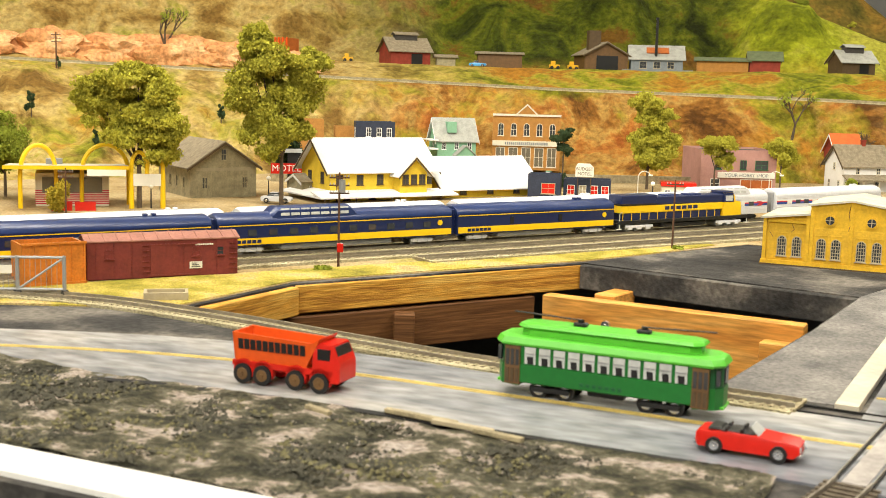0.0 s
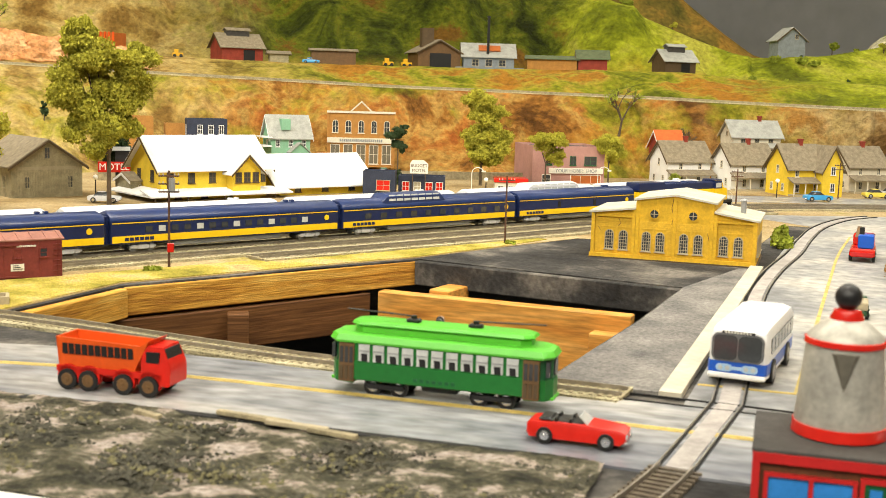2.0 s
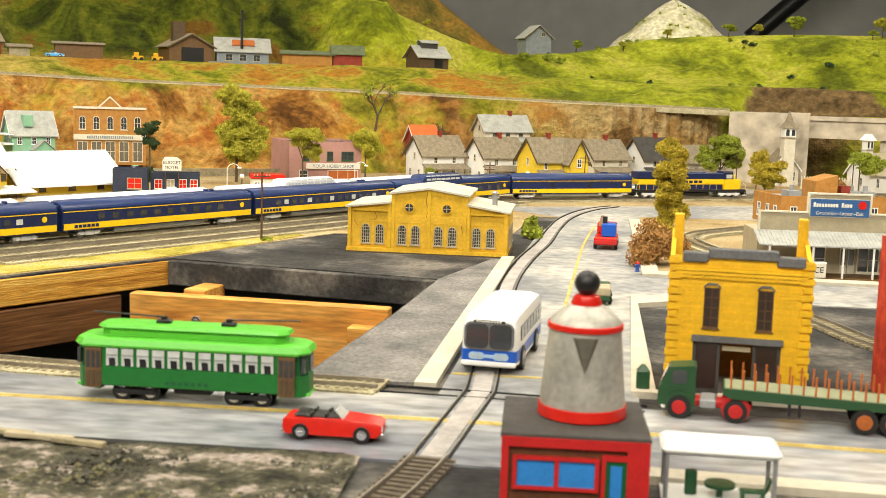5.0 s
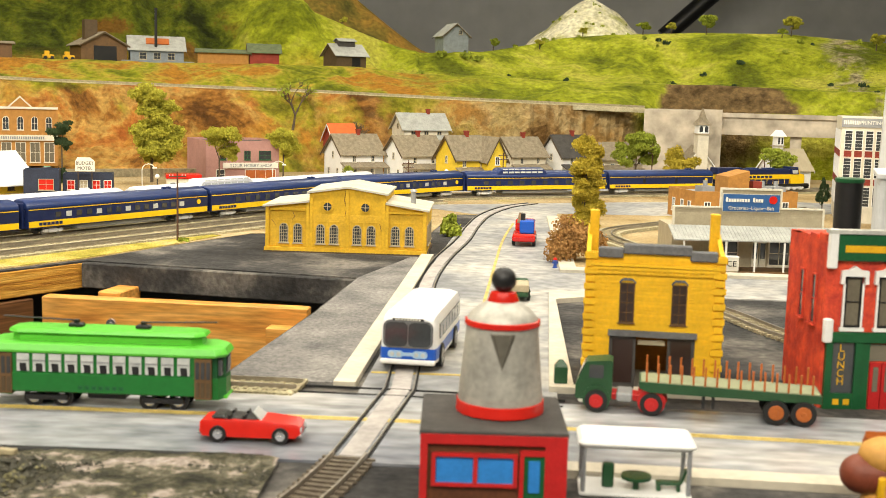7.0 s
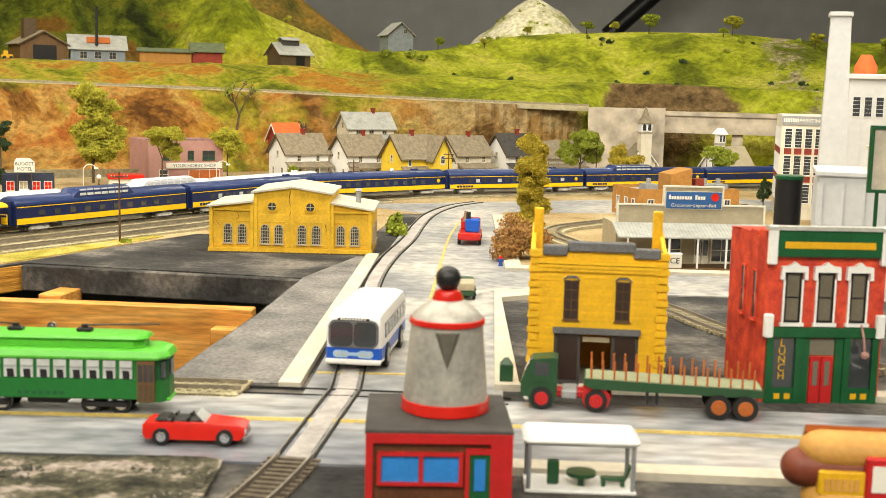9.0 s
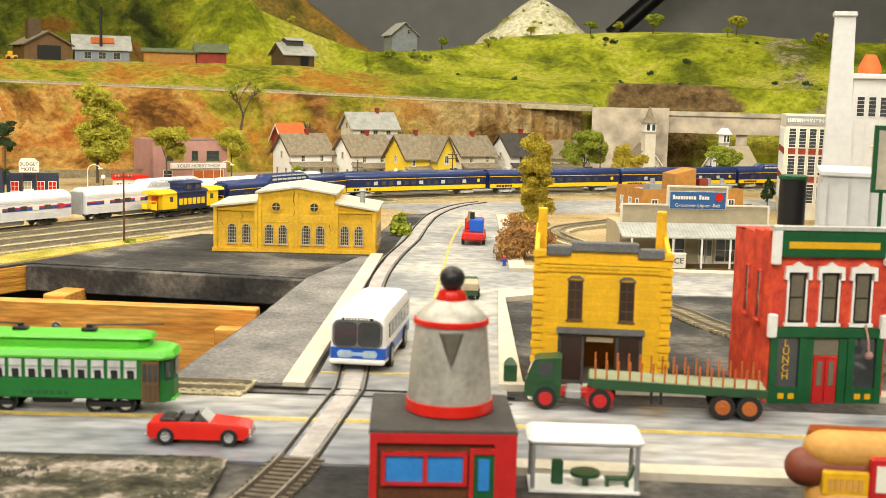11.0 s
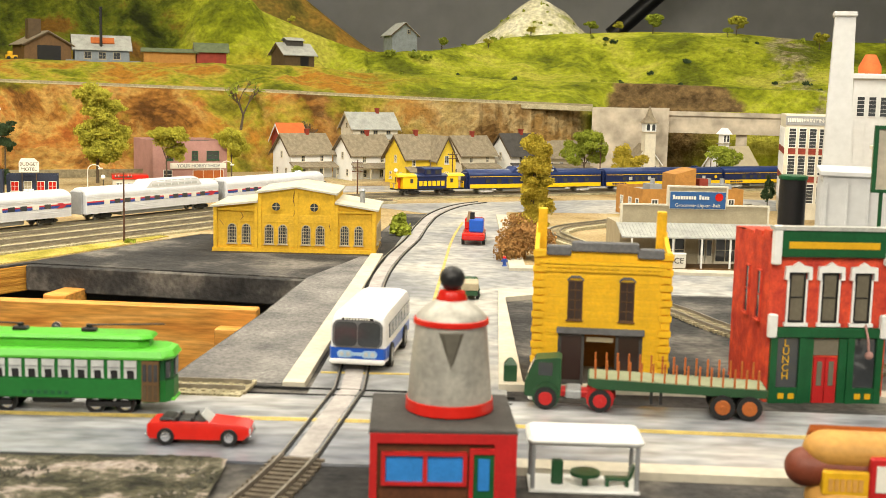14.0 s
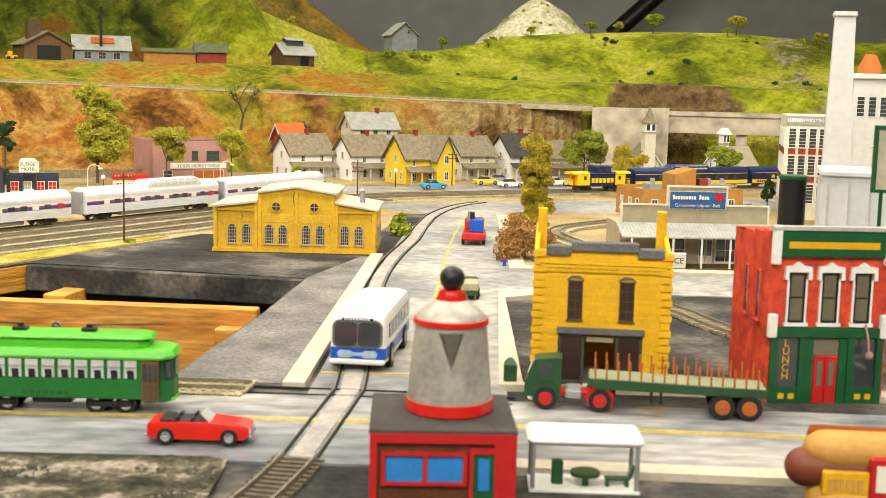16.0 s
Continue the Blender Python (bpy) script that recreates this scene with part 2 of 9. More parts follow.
M_WHITEHILL = blend_mat("chalk", [(0.33, (0.36, 0.36, 0.12)), (0.45, (0.62, 0.58, 0.38)), (0.7, (0.78, 0.74, 0.58))], 9, 60, bump=0.6)


# ---- mesh helpers ----


class Mesh:
    """Collects simple solids in one bmesh."""

    def __init__(self):
        self.bm = bmesh.new()

    def face(self, vs):
        try:
            return self.bm.faces.new(vs)
        except ValueError:
            return None

    def prism(self, a, b):
        """A solid between two rings of the same number of points."""
        va = [self.bm.verts.new(p) for p in a]
        vb = [self.bm.verts.new(p) for p in b]
        n = len(a)
        for i in range(n):
            self.face((va[i], va[(i + 1) % n], vb[(i + 1) % n], vb[i]))
        self.face(va[::-1])
        self.face(vb)
        return self

    def box(self, x0, x1, y0, y1, z0, z1, bev=0.0):
        if bev <= 0:
            return self.prism([(x0, y0, z0), (x1, y0, z0), (x1, y1, z0), (x0, y1, z0)], [(x0, y0, z1), (x1, y0, z1), (x1, y1, z1), (x0, y1, z1)])
        c = bev
        ring = [(x0 + c, y0), (x1 - c, y0), (x1, y0 + c), (x1, y1 - c), (x1 - c, y1), (x0 + c, y1), (x0, y1 - c), (x0, y0 + c)]
        cx, cy = (x0 + x1) / 2, (y0 + y1) / 2
        kx, ky = 1 - 2 * c / max(x1 - x0, 1e-6), 1 - 2 * c / max(y1 - y0, 1e-6)
        small = [(cx + (x - cx) * kx, cy + (y - cy) * ky) for x, y in ring]
        return self.rings([[(*p, z0) for p in small], [(*p, z0 + c) for p in ring], [(*p, z1 - c) for p in ring], [(*p, z1) for p in small]])

    def rings(self, rings, caps=True):
        vr = [[self.bm.verts.new(p) for p in r] for r in rings]
        n = len(rings[0])
        for a, b in zip(vr, vr[1:]):
            for i in range(n):
                self.face((a[i], a[(i + 1) % n], b[(i + 1) % n], b[i]))
        if caps:
            self.face(vr[0][::-1])
            self.face(vr[-1])
        return self

    def extrude_x(self, yz, x0, x1):
        return self.prism([(x0, y, z) for y, z in yz], [(x1, y, z) for y, z in yz])

    def extrude_y(self, xz, y0, y1):
        return self.prism([(x, y0, z) for x, z in xz], [(x, y1, z) for x, z in xz])

    def extrude_z(self, xy, z0, z1):
        return self.prism([(x, y, z0) for x, y in xy], [(x, y, z1) for x, y in xy])

    def cyl(self, p0, p1, r0, r1=None, n=12):
        r1 = r0 if r1 is None else r1
        p0, p1 = Vector(p0), Vector(p1)
        q = (p1 - p0).to_track_quat("Z", "Y")
        rings = []
        for p, r in ((p0, r0), (p1, r1)):
            rings.append([p + q @ Vector((r * math.cos(2 * math.pi * i / n), r * math.sin(2 * math.pi * i / n), 0)) for i in range(n)])
        return self.rings(rings)

    def lathe(self, prof, n=24, c=(0, 0, 0)):
        rings = [[(c[0] + max(r, 1e-5) * math.cos(2 * math.pi * i / n), c[1] + max(r, 1e-5) * math.sin(2 * math.pi * i / n), c[2] + z) for i in range(n)] for r, z in prof]
        return self.rings(rings)

    def ball(self, c, r, n=14, sz=1.0):
        prof = [(r * math.sin(math.pi * k / 8), -r * sz * math.cos(math.pi * k / 8)) for k in range(9)]
        return self.lathe(prof, n, c)

    def tube(self, pts, r, n=6):
        """One round rod along a line of points."""
        pts = [Vector(p) for p in pts]
        rings = []
        for i, p in enumerate(pts):
            d = (pts[min(i + 1, len(pts) - 1)] - pts[max(i - 1, 0)]).normalized()
            u = d.cross(Vector((0.31, 0.83, 0.46))).normalized()
            v = d.cross(u)
            rings.append([p + (u * math.cos(2 * math.pi * k / n) + v * math.sin(2 * math.pi * k / n)) * r for k in range(n)])
        return self.rings(rings)

    def sweep(self, line, half, z0, z1, off=0.0):
        """A flat strip of two half-widths along a ground line, from z0 to z1."""
        L = [Vector((*p[:2], 0)) for p in line]
        rings = []
        for i, p in enumerate(L):
            d = (L[min(i + 1, len(L) - 1)] - L[max(i - 1, 0)]).normalized()
            nrm = Vector((-d.y, d.x, 0))
            a, b = p + nrm * (off - half), p + nrm * (off + half)
            rings.append([(a.x, a.y, z0), (b.x, b.y, z0), (b.x, b.y, z1), (a.x, a.y, z1)])
        return self.rings(rings)



def soft(me, angle=40):
    """Smooth shading but for edges sharper than the angle."""
    me.shade_smooth()
    bm = bmesh.new()
    bm.from_mesh(me)
    for e in bm.edges:
        if len(e.link_faces) == 2 and e.calc_face_angle(0) > radians(angle):
            e.smooth = False
    bm.to_mesh(me)
    bm.free()
    return me


def part(name, mesh, material, parent, label="", smooth=False):
    me = mesh.bm and mesh.to_mesh_data(name, material)
    if smooth:
        soft(me)
    ob = new(name, me)
    ob.parent = parent
    if label:
        tagged(ob, label)
    return ob


def to_mesh_data(self, name, material):
    bmesh.ops.recalc_face_normals(self.bm, faces=self.bm.faces)
    me = bpy.data.meshes.new(name)
    self.bm.to_mesh(me)
    self.bm.free()
    me.materials.append(material)
    return me


Mesh.to_mesh_data = to_mesh_data


def thing(name, m, label, category, group=""):
    ob = new(name)
    ob.empty_display_size = 0.01
    ob.matrix_basis = m
    return tagged(ob, label, category, group)


def structure(name, mesh, material, label, category, smooth=False):
    ob = part(name, mesh, material, None, "", smooth)
    return tagged(ob, label, category, "", "structure")


def lerp_path(pts, step=0.02):
    """A smooth line through ground points (Catmull-Rom)."""
    P = [Vector((*p, 0)) for p in pts]
    P = [P[0] * 2 - P[1]] + P + [P[-1] * 2 - P[-2]]
    out = []
    for i in range(1, len(P) - 2):
        n = max(2, int((P[i + 1] - P[i]).length / step))
        for k in range(n):
            t = k / n
            a, b, c, d = P[i - 1], P[i], P[i + 1], P[i + 2]
            q = 0.5 * ((2 * b) + (c - a) * t + (2 * a - 5 * b + 4 * c - d) * t * t + (3 * b - a - 3 * c + d) * t ** 3)
            out.append((q.x, q.y))
    out.append((P[-2].x, P[-2].y))
    return out


def letters(text, size, material, parent, m, name="lettering", depth=0.0002, squeeze=1.0):
    """Real letters in the built-in font, as a mesh part."""
    cu = bpy.data.curves.new(name, "FONT")
    cu.body, cu.size, cu.align_x, cu.align_y, cu.extrude = text, size, "CENTER", "CENTER", depth
    tmp = bpy.data.objects.new(name, cu)
    scene.collection.objects.link(tmp)
    dg = bpy.context.evaluated_depsgraph_get()
    me = bpy.data.meshes.new_from_object(tmp.evaluated_get(dg))
    bpy.data.objects.remove(tmp)
    me.materials.clear()
    me.materials.append(material)
    ob = new(name, me)
    ob.parent = parent
    ob.matrix_basis = m @ Matrix.Diagonal((squeeze, 1, 1, 1))
    return ob


FACE = {"f": 0, "l": -90, "r": 90, "b": 180}


def on_face(face, u, z, W, D):
    """Pose on a wall of a box W wide (x) and D deep (y from 0): local x to the right, y up, z outwards."""
    if face == "f":
        return pose(u, 0, z) @ pose(0, 0, 0, 90)
    if face == "l":
        return pose(-W / 2, u, z) @ pose(0, 0, 0, 0, 0, -90) @ pose(0, 0, 0, 90)
    if face == "r":
        return pose(W / 2, u, z) @ pose(0, 0, 0, 0, 0, 90) @ pose(0, 0, 0, 90)
    return pose(u, D, z) @ pose(0, 0, 0, 0, 0, 180) @ pose(0, 0, 0, 90)


def window(parent, m, w, h, frame_mat, pane_mat, t=0.0012, out=0.0012, bars=(1, 1), arch=False, name="window", sill=True):
    """A framed window standing proud of a wall, its pane set back between the frame's bars."""
    n = 7
    def ring(k, z):
        W, H = w / 2 - k, h / 2 - k
        if not arch:
            return [(-W, -H, z), (W, -H, z), (W, H, z), (-W, H, z)]
        top = [(W * math.cos(math.pi * i / n), H - W + W * math.sin(math.pi * i / n), z) for i in range(n + 1)]
        return [(-W, -H, z), (W, -H, z)] + top
    a = Mesh()
    outer0, outer1, inner1, inner0 = ring(0, 0), ring(0, out), ring(t, out), ring(t, 0.0002)
    a.rings([outer0, outer1, inner1, inner0], caps=False)
    for k in range(1, bars[0] + 1):
        x = -w / 2 + w * k / (bars[0] + 1)
        a.box(x - t * 0.3, x + t * 0.3, -h / 2 + t, h / 2 - t, 0.0002, out * 0.7)
    for k in range(1, bars[1] + 1):
        y = -h / 2 + h * k / (bars[1] + 1)
        a.box(-w / 2 + t, w / 2 - t, y - t * 0.3, y + t * 0.3, 0.0002, out * 0.7)
    if sill:
        a.box(-w / 2 - t, w / 2 + t, -h / 2 - t, -h / 2, 0, out * 2)
    f = part(name, a, frame_mat, parent)
    f.matrix_basis = m
    p = Mesh()
    vs = [p.bm.verts.new(q) for q in ring(t * 0.8, out * 0.35)]
    p.face(vs)
    part("pane", p, pane_mat, f)
    return f


def board_lines(parent, m, w, h, step, material, name="siding"):
    """Lapped boards laid on a wall rectangle."""
    a = Mesh()
    k = 0.0
    while k < h - 1e-6:
        a.prism([(-w / 2, k, 0), (w / 2, k, 0), (w / 2, k, step * 0.16), (-w / 2, k, step * 0.16)], [(-w / 2, min(h, k + step), 0), (w / 2, min(h, k + step), 0), (w / 2, min(h, k + step), 0.0001), (-w / 2, min(h, k + step), 0.0001)])
        k += step
    ob = part(name, a, material, parent)
    ob.matrix_basis = m
    return ob


def gable(name, m, W, D, hw, hr, wall_mat, roof_mat, label, category="house", ridge="x", over=0.006, wins=(), trim=None, chimney=None, porch=0.0, group="", pane=None, roof_t=0.0022, trim_roof=None):
    """A gabled building: front wall at y=0, body W x D, eaves at hw, ridge at hr."""
    h = thing(name, m, label, category, group)
    trim = trim or M_WHITE
    pane = pane or M_PANE
    b = Mesh()
    if ridge == "x":
        b.extrude_x([(0, -0.004), (D, -0.004), (D, hw), (D / 2, hr), (0, hw)], -W / 2, W / 2)
    else:
        b.extrude_y([(-W / 2, -0.004), (W / 2, -0.004), (W / 2, hw), (0, hr), (-W / 2, hw)], 0, D)
    part("wall", b, wall_mat, h)
    half = D / 2 if ridge == "x" else W / 2
    sl = (hr - hw) / half
    for s in (-1, 1):
        r = Mesh()
        e = half + over
        z1, z0 = hr + roof_t * 0.4, hr - sl * e + roof_t * 0.4
        if ridge == "x":
            r.extrude_x([(D / 2, z1), (D / 2 + s * e, z0), (D / 2 + s * e, z0 + roof_t), (D / 2, z1 + roof_t)], -W / 2 - over, W / 2 + over)
        else:
            r.extrude_y([(0, z1), (s * e, z0), (s * e, z0 + roof_t), (0, z1 + roof_t)], -over, D + over)
        part("roof", r, roof_mat, h)
    for k in (0, 1):
        r = Mesh()
        q = 0.003
        if ridge == "x":
            x0 = -W / 2 - over - 0.001 if k == 0 else W / 2 + over - 0.0002
            r.extrude_x([(-over, hr - sl * (half + over) - q), (D / 2, hr - q), (D + over, hr - sl * (half + over) - q), (D + over, hr - sl * (half + over) + 0.001), (D / 2, hr + 0.001), (-over, hr - sl * (half + over) + 0.001)], x0, x0 + 0.0012)
        else:
            y0 = -over - 0.001 if k == 0 else D + over - 0.0002
            r.extrude_y([(-half - over, hr - sl * (half + over) - q), (0, hr - q), (half + over, hr - sl * (half + over) - q), (half + over, hr - sl * (half + over) + 0.001), (0, hr + 0.001), (-half - over, hr - sl * (half + over) + 0.001)], y0, y0 + 0.0012)
        part("bargeboard", r, trim_roof or trim, h)
    for face, u, z, w, hh in wins:
        window(h, on_face(face, u, z, W, D), w, hh, trim, pane, 0.0011, 0.001)
    if chimney:
        c = Mesh()
        c.box(chimney[0] - 0.004, chimney[0] + 0.004, chimney[1] - 0.004, chimney[1] + 0.004, hw, hr + 0.012)
        c.box(chimney[0] - 0.005, chimney[0] + 0.005, chimney[1] - 0.005, chimney[1] + 0.005, hr + 0.010, hr + 0.013)
        part("chimney", c, M_REDB, h)
    if porch:
        r = Mesh()
        zp = hw * 0.52
        r.extrude_x([(-porch, zp - 0.004), (0, zp + 0.006), (0, zp + 0.0085), (-porch, zp - 0.0015)], -W / 2 - 0.004, W / 2 + 0.004)
        part("porch_roof", r, roof_mat, h)
        for x in (-W / 2, -W / 6, W / 6, W / 2):
            c = Mesh()
            c.box(x - 0.001, x + 0.001, -porch + 0.002, -porch + 0.004, 0, zp - 0.003)
            part("post", c, trim, h)
        c = Mesh()
        c.box(-W / 2, W / 2, -porch, 0, -0.004, 0.004)
        part("porch_floor", c, M_TAN, h)
    return h


def block_building(name, m, W, D, H, wall_mat, label, category="building", roof_mat=None, parapet=0.006, wins=(), frame_mat=None, pane=None, cornice=None, arch=False, group=""):
    """A flat-roofed building with a parapet; front wall at y=0."""
    h = thing(name, m, label, category, group)
    b = Mesh()
    b.box(-W / 2, W / 2, 0, D, -0.004, H - parapet)
    part("wall", b, wall_mat, h)
    r = Mesh()
    r.box(-W / 2 + 0.002, W / 2 - 0.002, 0.002, D - 0.002, H - parapet, H - parapet + 0.001)
    part("roof", r, roof_mat or M_DKROOF, h)
    for x0, x1, y0, y1 in ((-W / 2, W / 2, 0, 0.002), (-W / 2, W / 2, D - 0.002, D), (-W / 2, -W / 2 + 0.002, 0.002, D - 0.002), (W / 2 - 0.002, W / 2, 0.002, D - 0.002)):
        p = Mesh()
        p.box(x0, x1, y0, y1, H - parapet, H)
        part("parapet", p, wall_mat, h)
    if cornice:
        c = Mesh()
        c.box(-W / 2 - 0.002, W / 2 + 0.002, -0.003, 0.0, H - 0.004, H + 0.001)
        part("cornice", c, cornice, h)
    for face, u, z, w, hh in wins:
        window(h, on_face(face, u, z, W, D), w, hh, frame_mat or M_WHITE, pane or M_PANE, 0.0012, 0.001, arch=arch)
    return h


# ---- the room ----
a = Mesh(); a.box(-6, 6, -4, 7.5, -0.98, -0.95)
structure("floor", a, M_FLOOR, "dark carpeted floor of the club room", "floor")
a = Mesh(); a.box(-6, 6, -4, 7.5, 1.7, 1.75)
structure("ceiling", a, M_CEIL, "white ceiling of the club room", "ceiling")
for nm, b in (("wall_north", (-6, 6, 7.4, 7.5)), ("wall_south", (-6, 6, -4.1, -4)), ("wall_east", (6, 6.1, -4, 7.5)), ("wall_west", (-6.1, -6, -4, 7.5))):
    a = Mesh(); a.box(b[0], b[1], b[2], b[3], -0.95, 1.7)
    structure(nm, a, M_WALLGREY, "plain grey painted room wall", "wall")

# ---- the table top, with the open bay in it ----
HOLE = [(-0.648, 0.835), (-0.634, 1.012), (-0.433, 1.325), (-0.118, 1.262), (-0.135, 1.06), (-0.165, 0.806), (-0.32, 0.797), (-0.48, 0.812)]


def plate_with_hole(outer, hole, z0, z1):
    a = Mesh()
    bm = a.bm
    es = []
    for ringpts in (outer, hole):
        vs = [bm.verts.new((*p, z1)) for p in ringpts]
        es += [bm.edges.new((vs[i], vs[(i + 1) % len(vs)])) for i in range(len(vs))]
    bmesh.ops.triangle_fill(bm, edges=es, use_beauty=True)
    ex = bmesh.ops.extrude_face_region(bm, geom=list(bm.faces))
    for v in [g for g in ex["geom"] if isinstance(g, bmesh.types.BMVert)]:
        v.co.z = z0
    return a


structure("ground", plate_with_hole([(-3.6, 0.425), (2.8, 0.425), (2.8, 4.2), (-3.6, 4.2)], HOLE, -0.02, 0.0), M_PLATE, "dark painted plywood table top with an open bay", "table top")


def sheet(name, pts, z, material, label, category, t=0.004):
    a = Mesh(); a.extrude_z(pts, z - t, z)
    return structure(name, a, material, label, category)


# rough foreground scenery
def relief(name, x0, x1, y0, y1, nx, ny, z, amp, material, label, category, freq=30):
    a = Mesh()
    g = [[a.bm.verts.new((x0 + (x1 - x0) * i / nx, y0 + (y1 - y0) * j / ny, z + amp * noise.fractal(Vector((i / nx * (x1 - x0) * freq, j / ny * (y1 - y0) * freq, 3.7)), 1.0, 2.0, 5))) for i in range(nx + 1)] for j in range(ny + 1)]
    for j in range(ny):
        for i in range(nx):
            a.face((g[j][i], g[j][i + 1], g[j + 1][i + 1], g[j + 1][i]))
    return structure(name, a, material, label, category, True)


relief("ground_foreground", -1.3, -0.092, 0.464, 0.617, 240, 40, 0.0035, 0.0032, M_ROUGH, "rough dark scenery base with bare plaster patches", "ground")


def crumbs(name, x0, x1, y0, y1, n, size, material, label, seed, cut, z=0.0035):
    """Loose ground foam and grit, strewn in patches over one stretch."""
    rg = random.Random(seed)
    verts, faces = [], []
    while len(faces) < n * 8:
        x, y = rg.uniform(x0, x1), rg.uniform(y0, y1)
        if noise.fractal(Vector((x * 14, y * 20, seed)), 0.9, 2.0, 3) < cut + rg.uniform(-0.25, 0.25):
            continue
        zz = z + 0.0032 * noise.fractal(Vector(((x - x0) * 30, (y - y0) * 30, 3.7)), 1.0, 2.0, 5)
        k, q = size * rg.uniform(0.4, 1.3), rg.uniform(0, 6.28)
        i = len(verts)
        for dx, dy, dz in ((1, 0, 0.1), (0, 1, 0), (-1, 0, 0.2), (0, -1, 0), (0.2, 0.1, 0.8), (0, 0, -0.6)):
            dx, dy = dx * math.cos(q) - dy * math.sin(q), dx * math.sin(q) + dy * math.cos(q)
            verts.append((x + dx * k * rg.uniform(0.7, 1.2), y + dy * k * rg.uniform(0.7, 1.2), zz + dz * k))
        for p in range(4):
            faces += [(i + p, i + (p + 1) % 4, i + 4), (i + (p + 1) % 4, i + p, i + 5)]
    me = bpy.data.meshes.new(name)
    me.from_pydata(verts, [], faces)
    me.materials.append(material)
    return tagged(new(name, me), label, "ground cover", "", "stuff")


M_CRUMBD = mat("dark_turf", (0.1, 0.095, 0.07), 0.95, vary=0.5, scale=200)
M_CRUMBO = mat("olive_turf", (0.22, 0.2, 0.1), 0.95, vary=0.5, scale=200)
M_CRUMBP = mat("plaster_grit", (0.33, 0.29, 0.24), 0.95, vary=0.4, scale=200)
crumbs("turf_crumbs", -1.25, -0.095, 0.466, 0.6, 9000, 0.0018, M_CRUMBD, "dark turf crumbs over the rough foreground base", 3, 0.0)
crumbs("olive_crumbs", -1.25, -0.095, 0.466, 0.6, 3500, 0.0018, M_CRUMBO, "olive turf crumbs over the foreground base", 7, 0.1)
crumbs("plaster_grit", -1.25, -0.095, 0.466, 0.612, 1300, 0.0012, M_CRUMBP, "pale plaster grit strewn in the foreground", 11, 0.05)
a = Mesh(); a.box(-1.6, -0.1, 0.431, 0.462, -0.004, 0.0045, 0.0015)
structure("trim_edge", a, M_WHITE, "white painted edge board of the layout table", "edge board")

TOWN = [(-3.4, 0.50), (-1.05, 0.56), (-0.82, 0.76), (-0.655, 0.828), (-0.641, 1.018), (-0.437, 1.332), (-0.36, 1.50), (-0.30, 1.62), (-0.06, 1.66), (-0.03, 1.96), (0.11, 1.96), (0.11, 1.36), (2.6, 1.36), (2.6, 3.35), (-3.4, 3.35)]
sheet("ground_town", TOWN, 0.0008, M_TOWN, "sandy scenery ground of the model town", "ground")
GRASS = [(-1.02, 0.60), (-0.80, 0.765), (-0.657, 0.832), (-0.6435, 1.02), (-0.439, 1.335), (-0.375, 1.47), (-0.335, 1.58), (-0.365, 1.59), (-0.62, 1.17), (-0.80, 0.90), (-1.2, 0.75), (-1.5, 0.62)]
a = Mesh()
a.extrude_z(GRASS, -0.002, 0.0018)
structure("ground_grass", a, M_GRASS, "yellow dry grass strip beside the tracks", "grass")
FELT = [(-0.164, 0.797), (-0.133, 1.06), (-0.116, 1.262), (-0.07, 1.43), (-0.06, 1.43), (-0.084, 0.797)]
sheet("ground_felt", FELT, 0.0008, M_FELT, "grey roofing-paper strip beside the street", "ground")

# timbers in the bay
def plank(name, p, q, z0, z1, t, material, label):
    p, q = Vector((*p, 0)), Vector((*q, 0))
    L, ang = (q - p).length, math.degrees(math.atan2(q.y - p.y, q.x - p.x))
    a = Mesh(); a.box(0, L, 0, t, z0, z1, 0.0012)
    ob = part(name, a, material, None)
    ob.matrix_basis = pose(p.x, p.y, 0, 0, 0, ang)
    return tagged(ob, label, "timber")


plank("fascia_board", (-0.639, 1.0), (-0.434, 1.322), -0.031, -0.002, 0.012, M_WOODX, "rough yellow pine edge board under the grass").location.z = 0
plank("fascia_board", (-0.641, 0.803), (-0.626, 1.004), -0.031, -0.002, 0.012, M_WOODX, "rough yellow pine edge board at the corner")
plank("black_beam", (-0.436, 1.316), (-0.116, 1.252), -0.030, -0.0015, 0.014, M_PLATE, "black painted plywood edge of the bay")
JOIST = plank("cross_joist", (-0.455, 1.244), (-0.165, 1.22), -0.118, -0.028, 0.018, M_WOOD, "clear orange pine cross joist with a bolt in it")
a = Mesh(); a.cyl((0.078, -0.0005, -0.054), (0.078, -0.003, -0.054), 0.006, 0.005, 14); a.cyl((0.078, -0.003, -0.054), (0.078, -0.0045, -0.054), 0.0025, 0.002, 8)
part("bolt", a, M_CHROME, JOIST, "round steel bolt head", True)
plank("cleat", (-0.205, 1.198), (-0.158, 1.193), -0.075, -0.045, 0.02, M_WOOD, "short pine cleat under the joist end")
# joist and leg: the bay's shade is put into the old brown wood
plank("long_joist", (-0.645, 0.985), (-0.47, 1.262), -0.078, -0.034, 0.018, M_WOODD, "old pine joist under the grass edge, shade in its colour")
plank("post", (-0.561, 1.085), (-0.541, 1.095), -0.5, -0.036, 0.02, M_WOODD, "pine leg below the bay, shade in its colour")
plank("spacer", (-0.40, 1.262), (-0.375, 1.257), -0.05, -0.024, 0.05, M_WOOD, "short pine spacer block on the joist")
# added near-black sheet standing for the deep shade under the table
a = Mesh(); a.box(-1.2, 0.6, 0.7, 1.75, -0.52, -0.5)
structure("ground_void", a, M_DARK, "added near-black sheet for the shade below the open bay", "shelf")

